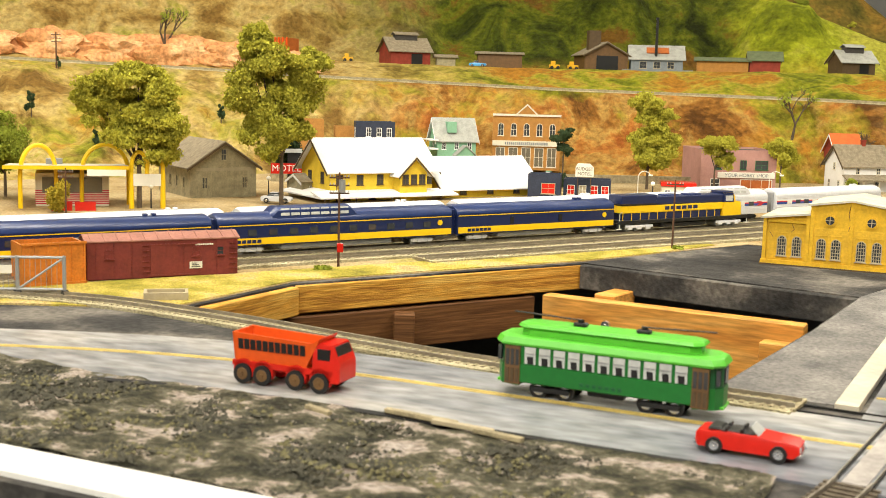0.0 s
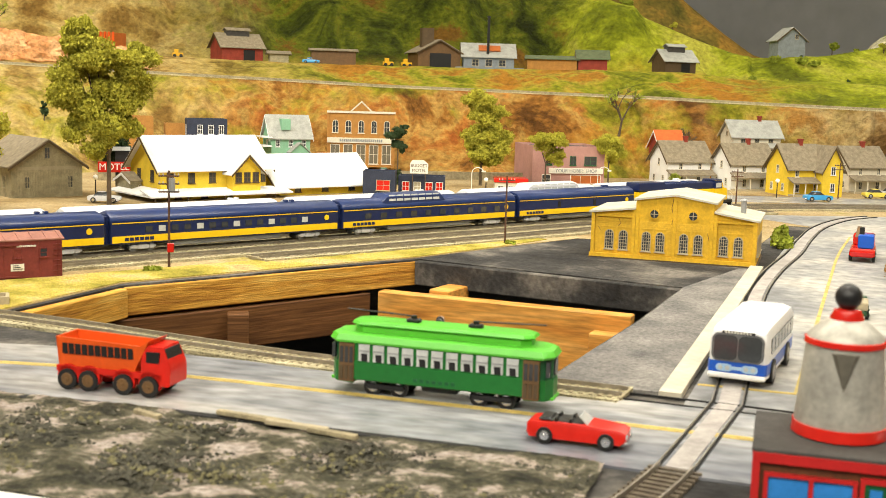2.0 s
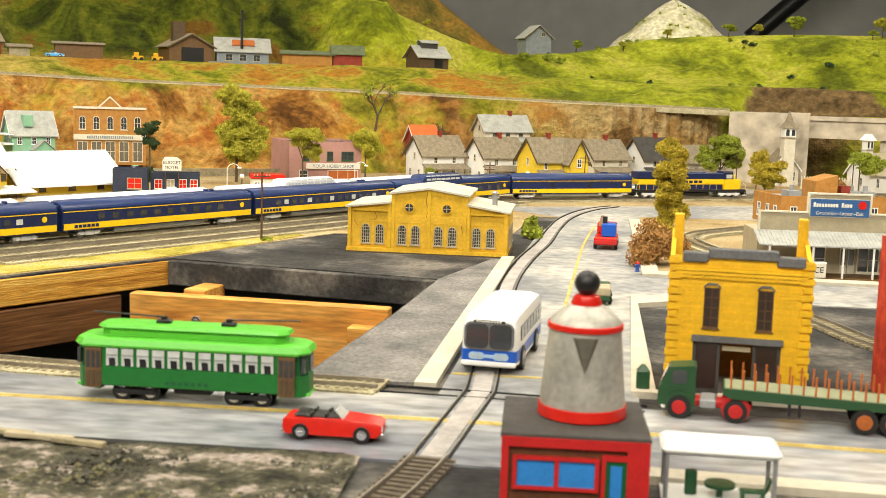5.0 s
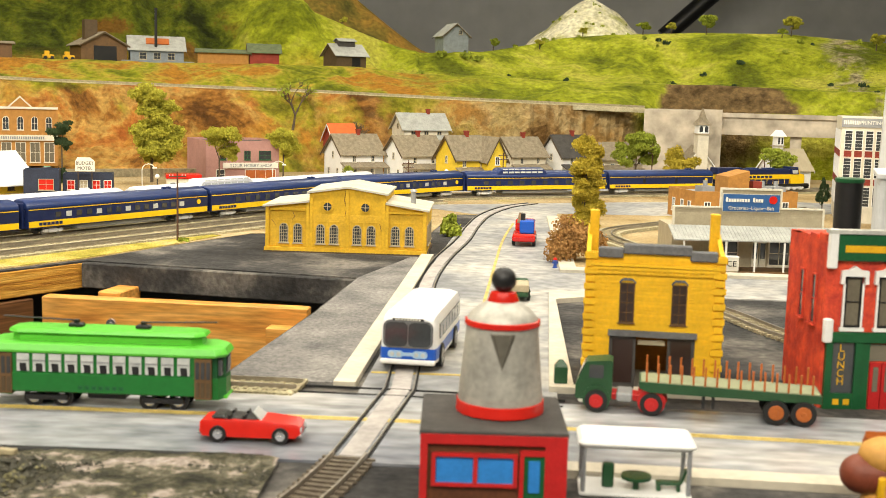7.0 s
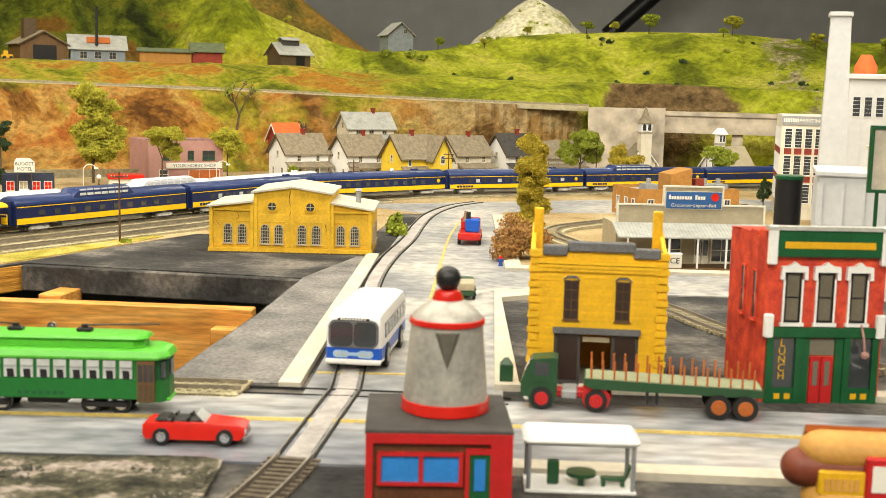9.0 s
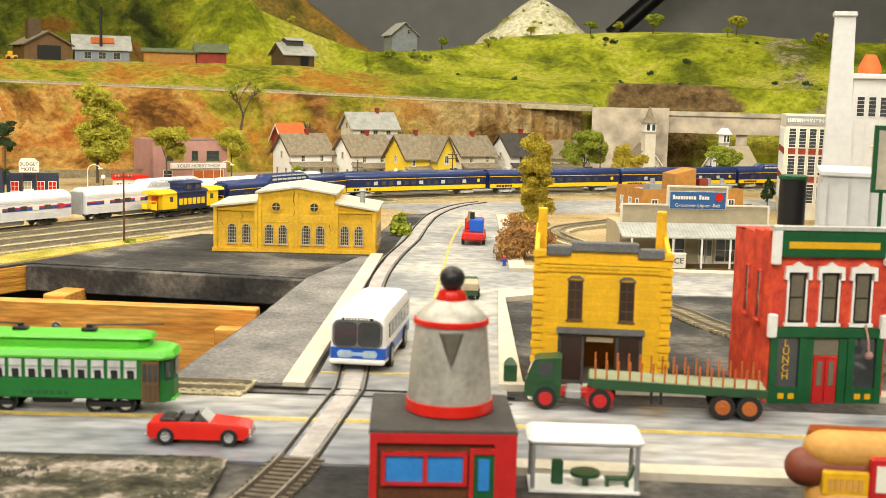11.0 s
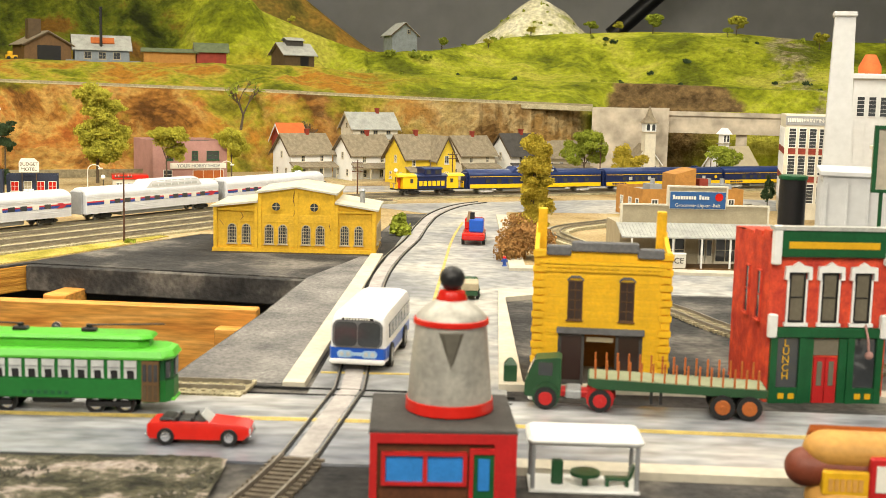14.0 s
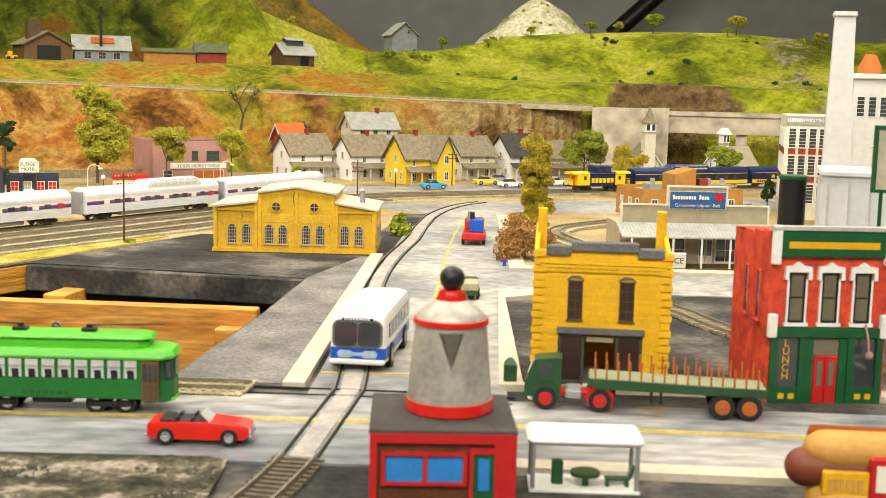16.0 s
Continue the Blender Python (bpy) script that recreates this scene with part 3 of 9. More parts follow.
# ---- roads and kerbs ----
ROADLINE = lerp_path([(1.6, 0.60), (0.7, 0.645), (0.3, 0.672), (0.0, 0.69), (-0.25, 0.693), (-0.42, 0.69), (-0.56, 0.668), (-0.72, 0.607), (-0.95, 0.49)], 0.03)
a = Mesh(); a.sweep(ROADLINE, 0.071, -0.002, 0.0016)
structure("road", a, M_ROAD, "pale grey worn main road", "road")
a = Mesh(); a.sweep(ROADLINE, 0.0013, 0.0014, 0.0020, -0.0105); a.sweep(ROADLINE, 0.0013, 0.0014, 0.0020, -0.0145)
structure("road_line", a, M_YELLOWLINE, "worn double yellow centre line", "road marking")
a = Mesh(); a.sweep([p for p in ROADLINE if p[0] < -0.09], 0.0035, 0.0003, 0.0035, 0.0735)
structure("road_edge", a, M_CRACK, "black gap along the road edge", "road edge")
a = Mesh(); a.sweep([p for p in ROADLINE if p[0] > 0.0], 0.008, -0.002, 0.0045, 0.068)
structure("kerb_near", a, M_KERB, "cream kerb along the main road", "kerb")
STREET = [(-0.066, 0.76), (-0.038, 1.435), (-0.02, 1.70), (0.012, 1.96), (-0.12, 2.09), (0.3, 2.28), (0.62, 2.40), (0.9, 2.35), (0.5, 2.05), (0.145, 2.02), (0.122, 1.80), (0.11, 1.35), (0.50, 1.335), (1.4, 1.30), (1.4, 1.17), (0.50, 1.19), (0.09, 1.20), (0.066, 0.76)]
a = Mesh()
vs = [a.bm.verts.new((*p, 0.0012)) for p in STREET]
es = [a.bm.edges.new((vs[i], vs[(i + 1) % len(vs)])) for i in range(len(vs))]
bmesh.ops.triangle_fill(a.bm, edges=es, use_beauty=True)
ex = bmesh.ops.extrude_face_region(a.bm, geom=list(a.bm.faces))
for v in [g for g in ex["geom"] if isinstance(g, bmesh.types.BMVert)]:
    v.co.z = -0.004
structure("road_street", a, M_STREET, "pale concrete side street opening to a plaza", "road")
STREETYEL = lerp_path([(0.004, 0.83), (0.03, 1.35), (0.045, 1.62), (0.065, 1.84)], 0.05)
a = Mesh(); a.sweep(STREETYEL, 0.0016, 0.001, 0.0018)
a.box(-0.062, 0.004, 0.826, 0.829, 0.001, 0.0019)
structure("road_line_street", a, M_YELLOWLINE, "yellow lane line and stop line", "road marking")
a = Mesh(); a.sweep(lerp_path([(-0.0765, 0.785), (-0.05, 1.435)], 0.06), 0.0075, -0.002, 0.0045)
structure("kerb_street", a, M_KERB, "cream wooden kerb beside the street rails", "kerb")
a = Mesh(); a.extrude_z([(0.062, 0.79), (0.079, 0.79), (0.088, 1.14), (0.128, 1.165), (0.128, 1.19), (0.084, 1.19)], -0.002, 0.0048)
structure("pavement_east", a, M_KERB, "cream pavement beside the side street", "pavement")
a = Mesh(); a.extrude_z([(0.079, 0.7905), (0.9, 0.757), (0.9, 0.790), (0.079, 0.80)], -0.002, 0.0044)
structure("pavement_front", a, M_KERB, "cream pavement before the shops", "pavement")
a = Mesh(); a.extrude_z([(0.105, 1.338), (0.7, 1.325), (0.7, 1.345), (0.125, 1.365), (0.14, 1.94), (0.122, 1.94)], -0.002, 0.0046)
structure("pavement_north", a, M_KERB, "pale pavement round the corner block", "pavement")

# ---- tracks ----
START, HEAD, S1, K1, L1 = (-0.764, 1.135), radians(58.5), 1.11, -2.0, 0.264


def main_line(s, off=0.0):
    """Place and heading on the main line at s metres; off metres to its left."""
    if s <= S1:
        x, y, h = START[0] + s * math.cos(HEAD), START[1] + s * math.sin(HEAD), HEAD
    else:
        x, y = START[0] + S1 * math.cos(HEAD), START[1] + S1 * math.sin(HEAD)
        c = min(s - S1, L1)
        h = HEAD + K1 * c
        x += (math.sin(h) - math.sin(HEAD)) / K1
        y -= (math.cos(h) - math.cos(HEAD)) / K1
        if s > S1 + L1:
            x, y = x + (s - S1 - L1) * math.cos(h), y + (s - S1 - L1) * math.sin(h)
    return x - math.sin(h) * off, y + math.cos(h) * off, h


def track(line, label, bed=True, ties=True, zb=0.0022, gauge=0.0165, name="railway_track", rail_mat=None, single=False, tie_mat=None):
    t = thing(name, pose(0, 0, 0), label, "track", "railway tracks")
    if bed:
        a = Mesh(); a.sweep(line, 0.021, zb - 0.004, zb + 0.0017)
        part("roadbed", a, M_BALLAST, t)
    acc, a, tie = 0.0, Mesh(), None
    for (x0, y0), (x1, y1) in zip(line, line[1:]):
        d = Vector((x1 - x0, y1 - y0, 0))
        L = d.length
        if L < 1e-6:
            continue
        u = d / L
        n = Vector((-u.y, u.x, 0))
        while acc < L:
            c = Vector((x0, y0, 0)) + u * acc
            if single:
                if tie is None:
                    q = Mesh(); q.box(-0.0014, 0.0014, -0.0145, 0.0145, 0, 0.0023)
                    tie = q.to_mesh_data("tie", tie_mat or M_TIE)
                ob = new("tie", tie)
                ob.parent = t
                ob.matrix_basis = pose(c.x, c.y, zb, 0, 0, math.degrees(math.atan2(u.y, u.x)) + 0.8 * math.sin(acc * 900))
            else:
                p = [c + n * sx * 0.0145 + u * sy * 0.0014 for sx, sy in ((-1, -1), (1, -1), (1, 1), (-1, 1))]
                a.prism([(q.x, q.y, zb) for q in p], [(q.x, q.y, zb + 0.0023) for q in p])
            acc += 0.0068
        acc -= L
    if single:
        a.bm.free()
    else:
        tagged(part("tie_bed", a, M_TIE, t, "rows of dark wooden ties"), kind="stuff")
    for s in (-1, 1):
        a = Mesh(); a.sweep(line, 0.0006, zb + 0.0015, zb + 0.0048, s * gauge / 2)
        part("rail", a, rail_mat or M_RAIL, t)
    return t


def along(s0, s1, off, step=0.03):
    n = int((s1 - s0) / step)
    return [main_line(s0 + (s1 - s0) * i / n, off)[:2] for i in range(n + 1)]


for off, s0, s1, lab in ((0.0, -1.6, 3.2, "main railway line with weathered rails"), (0.05, -1.6, 3.0, "second railway line behind the main line"), (-0.052, -1.4, 1.25, "siding in pale ballast before the main line"), (-0.1, 0.16, 1.05, "outer siding in dry grass")):
    track(along(s0, s1, off), lab)
track(lerp_path([(-0.105, 0.775), (-0.15, 0.778), (-0.32, 0.779), (-0.45, 0.795), (-0.6, 0.818), (-0.75, 0.82), (-0.95, 0.76), (-1.3, 0.6)], 0.03), "single light track along the road", zb=0.0012, single=True)
# flush rails that carry the road track over the street
t = thing("crossing_rails", pose(0, 0, 0), "thin dark rails sunk across the street paving", "track", "railway tracks")
over = lerp_path([(-0.105, 0.775), (0.0, 0.768), (0.07, 0.758)], 0.03)
for s in (-1, 1):
    a = Mesh(); a.sweep(over, 0.0007, 0.0006, 0.0022, s * 0.0083)
    part("rail", a, M_CRACK, t)
# street rails set in the paving
SRAIL = lerp_path([(-0.038, 0.78), (-0.04, 1.0), (-0.041, 1.24), (-0.03, 1.42), (-0.01, 1.60), (0.003, 1.78), (0.022, 1.95), (0.06, 2.1), (0.11, 2.19)], 0.03)
t = thing("street_rails", pose(0, 0, 0), "dark tram rails set in the street paving", "track", "railway tracks")
full = lerp_path([(-0.055, 0.63), (-0.038, 0.78)], 0.03)[:-1] + SRAIL
for s in (-1, 1):
    a = Mesh(); a.sweep(full, 0.0009, 0.0006, 0.0022, s * 0.0098)
    part("rail", a, M_CRACK, t)
    a = Mesh(); a.sweep(full, 0.0005, 0.0018, 0.0029, s * 0.0098 + 0.001)
    part("rail_head", a, M_RAIL, t)
seg = 0
while seg + 6 < len(full):
    a = Mesh(); a.sweep(full[seg:seg + 6], 0.0064, 0.0006, 0.0021)
    part("infill_panel", a, M_INFILL, t, "pinkish board between the rails")
    seg += 5
track(lerp_path([(-0.10, 0.30 + 0.14), (-0.066, 0.57), (-0.055, 0.628)], 0.02), "short track stub at the table edge", bed=False, zb=0.0005, gauge=0.0185, single=True, tie_mat=M_OLDTIE)
track(lerp_path([(0.16, 1.06 + 0.16), (0.215, 1.165), (0.246, 1.1), (0.28, 0.99), (0.36, 0.86)], 0.02), "old weathered spur in black cinders", zb=0.001, bed=False)
track(lerp_path([(0.62, 2.2), (0.3, 1.86), (0.2, 1.73), (0.205, 1.6), (0.26, 1.45)], 0.02), "curved branch track beside the plaza", zb=0.004)

# ---- hills ----
AZ = [-60, -45, -38, -30, -25, -20, -15, -10, -7.5, -5.4, -3.2, 0, 2, 4, 6, 10, 14, 18, 22, 40]
FOOT = [2.35, 2.45, 2.55, 2.75, 2.85, 2.85, 2.8, 2.85, 2.9, 2.95, 2.98, 3.02, 3.05, 3.08, 3.12, 3.22, 3.25, 3.25, 3.25, 3.25]
BENCHZ = [0.25, 0.24, 0.23, 0.215, 0.208, 0.20, 0.196, 0.192, 0.19, 0.187, 0.184, 0.18, 0.178, 0.176, 0.174, 0.17, 0.168, 0.166, 0.164, 0.16]
SHELFZ = [0.34, 0.33, 0.30, 0.268, 0.262, 0.262, 0.262, 0.266, 0.266, 0.264, 0.25, 0.25, 0.245, 0.24, 0.24, 0.24, 0.235, 0.23, 0.23, 0.23]
CRESTZ = [1.0, 1.0, 1.0, 0.95, 0.85, 0.8, 0.72, 0.50, 0.437, 0.377, 0.327, 0.335, 0.365, 0.4, 0.415, 0.43, 0.43, 0.405, 0.40, 0.40]
CRESTR = [4.3, 4.3, 4.3, 4.3, 4.3, 4.3, 4.2, 4.0, 3.95, 3.9, 3.95, 4.0, 4.1, 4.2, 4.25, 4.3, 4.3, 4.3, 4.3, 4.3]
BENCHR = 3.12


def at_az(tab, az):
    return float(np.interp(az, AZ, tab))


def smooth01(t):
    t = max(0.0, min(1.0, t))
    return t * t * (3 - 2 * t)


def bump01(v, c, w):
    return math.exp(-((v - c) / w) ** 2)


def hill_z(x, y):
    r, az = math.hypot(x, y), math.degrees(math.atan2(x, y))
    rf, zb, zs, zc, rc = (at_az(k, az) for k in (FOOT, BENCHZ, SHELFZ, CRESTZ, CRESTR))
    n = noise.fractal(Vector((x * 2.2, y * 2.2, 1.3)), 1.0, 2.0, 3)
    f = noise.fractal(Vector((x * 9, y * 9, 5.1)), 0.9, 2.0, 5)
    # ribs and gullies that run down the slopes
    g = noise.fractal(Vector((az * 0.42, r * 2.6, 2.2)), 0.9, 2.0, 5)
    east = smooth01((az - 6.8) / 2.2)
    rf += (3.24 - rf) * east
    if r < rf:
        return -0.01 + 0.004 * f
    b0, b1 = BENCHR - 0.07 + 0.16 * east, BENCHR + 0.07 + 0.16 * east
    if r < b0:
        t = (r - rf) / max(b0 - rf, 1e-3)
        k = math.sin(math.pi * t)
        rib = 1 - abs(noise.noise(Vector((az * 0.55 + 0.6 * f, r * 1.5, 8.8)))) * 2
        return zb * (0.6 * t + 0.4 * smooth01(t)) + k * (0.035 * n + 0.02 * f + 0.03 * g + 0.03 * rib - 0.012)
    if r < b1:
        return zb
    if r < 3.42:
        t = (r - b1) / max(3.42 - b1, 1e-3)
        return zb + (zs - zb) * t + math.sin(math.pi * t) * (0.014 * f + 0.012 * g)
    if r < 3.72:
        return zs + 0.003 * f
    if r < rc:
        t = (r - 3.72) / (rc - 3.72)
        k = math.sin(math.pi * t)
        rise = zs + (zc - zs) * (0.6 * t + 0.4 * smooth01(t))
        if az < -3:
            # a deep gully left of the rounded spur
            return rise + k * (0.06 * n + 0.012 * f + 0.05 * g - 0.1 * bump01(az, -12.6, 1.7) + 0.07 * bump01(az, -8.6, 2.2))
        swell = noise.noise(Vector((x * 3.2 + y * 1.3, y * 2.4 - x * 1.1, 4.0)))
        return rise + k * smooth01((az + 3) / 2) * (0.05 * n + 0.008 * f + 0.06 * swell)
    t = (r - rc) / 1.6
    return zc - smooth01(t) * (0.28 if az > -4 else 0.12) + 0.012 * f * min(1, t * 6)


a = Mesh()
na, nr = 520, 250
grid = []
for j in range(nr + 1):
    r = 2.3 + (6.0 - 2.3) * (0.62 * j / nr + 0.38 * (j / nr) ** 3)
    row = []
    for i in range(na + 1):
        az = radians(-60 + 100 * i / na)
        x, y = r * math.sin(az), r * math.cos(az)
        row.append(a.bm.verts.new((x, y, hill_z(x, y))))
    grid.append(row)
for j in range(nr):
    for i in range(na):
        a.face((grid[j][i], grid[j][i + 1], grid[j + 1][i + 1], grid[j + 1][i]))


def hill_material():
    m = bpy.data.materials.new("hill_scenery")
    m.use_nodes = True
    nt = m.node_tree
    b = nt.nodes["Principled BSDF"]
    b.inputs["Roughness"].default_value, b.inputs["Specular IOR Level"].default_value = 0.95, 0.15
    co = nt.nodes.new("ShaderNodeTexCoord")
    geo = nt.nodes.new("ShaderNodeNewGeometry")
    def nz(s, d=7, w=0.0):
        n = nt.nodes.new("ShaderNodeTexNoise")
        n.inputs["Scale"].default_value, n.inputs["Detail"].default_value, n.inputs["Roughness"].default_value, n.inputs["Distortion"].default_value = s, d, 0.65, w
        nt.links.new(co.outputs["Object"], n.inputs["Vector"])
        return n.outputs["Fac"]
    def ramp(fac, stops):
        r = nt.nodes.new("ShaderNodeValToRGB")
        e = r.color_ramp.elements
        e[0].position, e[0].color = stops[0][0], (*stops[0][1], 1)
        e[1].position, e[1].color = stops[-1][0], (*stops[-1][1], 1)
        for p, c in stops[1:-1]:
            e.new(p).color = (*c, 1)
        nt.links.new(fac, r.inputs["Fac"])
        return r.outputs["Color"]
    def mix(f, c1, c2, mode="MIX"):
        x = nt.nodes.new("ShaderNodeMix")
        x.data_type, x.blend_type = "RGBA", mode
        if isinstance(f, float):
            x.inputs["Factor"].default_value = f
        else:
            nt.links.new(f, x.inputs["Factor"])
        nt.links.new(c1, x.inputs[6])
        nt.links.new(c2, x.inputs[7])
        return x.outputs[2]
    def mth(op, p, q):
        x = nt.nodes.new("ShaderNodeMath")
        x.operation = op
        for k, v in enumerate((p, q)):
            if isinstance(v, (int, float)):
                x.inputs[k].default_value = v
            else:
                nt.links.new(v, x.inputs[k])
        return x.outputs[0]
    def rng(v, a0, a1, b0=0.0, b1=1.0):
        x = nt.nodes.new("ShaderNodeMapRange")
        x.inputs["From Min"].default_value, x.inputs["From Max"].default_value = a0, a1
        x.inputs["To Min"].default_value, x.inputs["To Max"].default_value = b0, b1
        nt.links.new(v, x.inputs["Value"])
        return x.outputs["Result"]
    sep = nt.nodes.new("ShaderNodeSeparateXYZ")
    nt.links.new(co.outputs["Object"], sep.inputs[0])
    nsep = nt.nodes.new("ShaderNodeSeparateXYZ")
    nt.links.new(geo.outputs["Normal"], nsep.inputs[0])
    az = mth("MULTIPLY", mth("ARCTAN2", sep.outputs["X"], sep.outputs["Y"]), 180 / math.pi)
    rad = mth("SQRT", mth("ADD", mth("MULTIPLY", sep.outputs["X"], sep.outputs["X"]), mth("MULTIPLY", sep.outputs["Y"], sep.outputs["Y"])), 0.0)
    big, mid = nz(4.2, 5, 0.3), nz(6.5, 6, 0.4)
    wob = rng(nz(5, 5), 0.3, 0.7, -1.0, 1.0)
    azw = mth("ADD", az, mth("MULTIPLY", wob, 1.1))
    earth = ramp(nz(5.5, 6, 0.6), [(0.37, (0.13, 0.055, 0.012)), (0.45, (0.36, 0.16, 0.03)), (0.52, (0.56, 0.34, 0.09)), (0.57, (0.52, 0.22, 0.045)), (0.64, (0.36, 0.11, 0.022))])
    sand = ramp(mid, [(0.37, (0.26, 0.15, 0.035)), (0.46, (0.5, 0.34, 0.1)), (0.54, (0.64, 0.48, 0.18)), (0.63, (0.42, 0.38, 0.06))])
    cliff = ramp(mid, [(0.38, (0.15, 0.08, 0.025)), (0.46, (0.36, 0.22, 0.08)), (0.54, (0.54, 0.4, 0.19)), (0.62, (0.42, 0.25, 0.08))])
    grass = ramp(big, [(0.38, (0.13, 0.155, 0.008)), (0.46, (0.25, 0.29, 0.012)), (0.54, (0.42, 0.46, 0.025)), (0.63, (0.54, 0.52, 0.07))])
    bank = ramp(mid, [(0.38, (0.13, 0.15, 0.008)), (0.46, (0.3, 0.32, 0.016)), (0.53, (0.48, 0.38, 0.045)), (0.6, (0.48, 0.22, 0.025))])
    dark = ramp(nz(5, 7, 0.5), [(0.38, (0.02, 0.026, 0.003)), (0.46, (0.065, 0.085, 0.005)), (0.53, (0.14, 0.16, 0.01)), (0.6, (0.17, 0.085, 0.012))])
    scree = ramp(nz(22, 5), [(0.35, (0.09, 0.055, 0.02)), (0.6, (0.26, 0.17, 0.07))])
    gravel = ramp(nz(30, 5), [(0.35, (0.22, 0.18, 0.08)), (0.6, (0.5, 0.43, 0.25))])
    # below the bench: sand in the west, orange earth under the town's middle, tan cliff in the east
    low = mix(rng(azw, -31, -25), sand, earth)
    low = mix(rng(azw, -6, 1), low, cliff)
    tuft = mth("MULTIPLY", rng(nz(3.4, 5), 0.5, 0.6), rng(azw, 3, -4))
    low = mix(mth("MULTIPLY", tuft, 0.85), low, bank)
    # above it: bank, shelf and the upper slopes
    # dark turf left of the spur also carries that face's shade in its colour
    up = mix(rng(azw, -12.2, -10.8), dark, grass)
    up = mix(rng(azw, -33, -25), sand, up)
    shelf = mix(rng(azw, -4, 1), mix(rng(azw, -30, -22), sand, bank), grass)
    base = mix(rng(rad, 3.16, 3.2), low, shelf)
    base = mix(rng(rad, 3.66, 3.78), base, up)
    # brown scree over the wall and a gravel run down the eastern hill
    dx, dy = mth("MULTIPLY", mth("SUBTRACT", azw, 11.7), 0.34), mth("MULTIPLY", mth("SUBTRACT", rad, 3.36), 7.5)
    patch = mth("ADD", mth("MULTIPLY", dx, dx), mth("MULTIPLY", dy, dy))
    base = mix(rng(patch, 1.15, 0.75), base, scree)
    run = mth("ABSOLUTE", mth("SUBTRACT", mth("ADD", azw, mth("MULTIPLY", mth("SUBTRACT", rad, 3.8), 1.5)), 17.3), 0.0)
    base = mix(mth("MULTIPLY", rng(run, 0.9, 0.3), rng(nz(14, 5), 0.42, 0.55)), base, gravel)
    fine = nz(60, 5)
    r2 = rng(fine, 0.3, 0.7, 0.46, 1.06)
    base = mix(1.0, base, r2, "MULTIPLY")
    nt.links.new(base, b.inputs["Base Color"])
    bp = nt.nodes.new("ShaderNodeBump")
    bp.inputs["Strength"].default_value, bp.inputs["Distance"].default_value = 0.9, 0.02
    nt.links.new(fine, bp.inputs["Height"])
    nt.links.new(bp.outputs["Normal"], b.inputs["Normal"])
    return m


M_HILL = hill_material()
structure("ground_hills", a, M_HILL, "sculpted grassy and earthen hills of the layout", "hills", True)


def upper_track():
    t = thing("hill_track", pose(0, 0, 0), "railway line on the hillside bench", "track", "railway tracks")
    rings = []
    a, r1, r2 = Mesh(), Mesh(), Mesh()
    for msh, rad, hw, z0, z1 in ((a, 3.12, 0.024, -0.01, 0.003), (r1, 3.112, 0.0007, 0.003, 0.008), (r2, 3.128, 0.0007, 0.003, 0.008)):
        rings = []
        for az in np.linspace(-58, 7.9, 90):
            z = at_az(BENCHZ, az)
            c, s = math.cos(radians(az)), math.sin(radians(az))
            p, q = rad - hw, rad + hw
            rings.append([(p * s, p * c, z + z0), (q * s, q * c, z + z0), (q * s, q * c, z + z1), (p * s, p * c, z + z1)])
        msh.rings(rings)
    part("roadbed", a, M_BALLAST, t)
    part("rail", r1, M_TIE, t)
    part("rail", r2, M_TIE, t)


upper_track()
# ridge behind the spur; the shadow over it is put into its colour
a = Mesh()
ridge = []
for j in range(40):
    r = 4.35 + 1.2 * j / 39
    row = []
    for i in range(120):
        az = -26 + 26.5 * i / 119
        top = float(np.interp(az, [-26, -12, -9, -5.9, -4.3, -2.9, -1.5, 0.5], [1.05, 0.95, 0.78, 0.556, 0.45, 0.368, 0.33, 0.3]))
        q = smooth01((r - 4.35) / 0.5)
        x, y = r * math.sin(radians(az)), r * math.cos(radians(az))
        row.append(a.bm.verts.new((x, y, 0.2 + (top - 0.2) * q + (1 - q) * q * 0.3 * noise.fractal(Vector((x * 4, y * 4, 2.0)), 0.9, 2.0, 4))))
    ridge.append(row)
for j in range(39):
    for i in range(119):
        a.face((ridge[j][i], ridge[j][i + 1], ridge[j + 1][i + 1], ridge[j + 1][i]))
M_RIDGE = blend_mat("shaded_ridge", [(0.34, (0.05, 0.05, 0.006)), (0.48, (0.14, 0.1, 0.014)), (0.6, (0.26, 0.14, 0.02)), (0.72, (0.17, 0.15, 0.015))], 4.5, 60, bump=0.7)
structure("ground_ridge", a, M_RIDGE, "brown and green ridge behind the spur, darkened for shade", "hill", True)
# slanting duct on the far wall
a = Mesh(); a.cyl((1.04, 6.95, 0.55), (2.2, 6.95, 1.62), 0.05, 0.05, 12)
tagged(part("slanting_duct", a, M_BLACK, None, "", True), "dark slanting duct on the far room wall", "duct")
# chalk cone beyond the crest
a = Mesh()
rings = []
for k in range(14):
    q = k / 13
    rr = 0.32 * (1 - q) ** 0.8 + 0.01
    rings.append([(0.46 + rr * math.cos(2 * math.pi * i / 40) * (1 + 0.1 * noise.noise(Vector((i, k, 0)) * 0.4)), 5.15 + rr * math.sin(2 * math.pi * i / 40), 0.345 + 0.262 * q + 0.01 * noise.noise(Vector((i, k, 7)) * 0.5)) for i in range(40)])
a.rings(rings)
structure("ground_cone", a, M_WHITEHILL, "pale chalk cone hill", "hill", True)


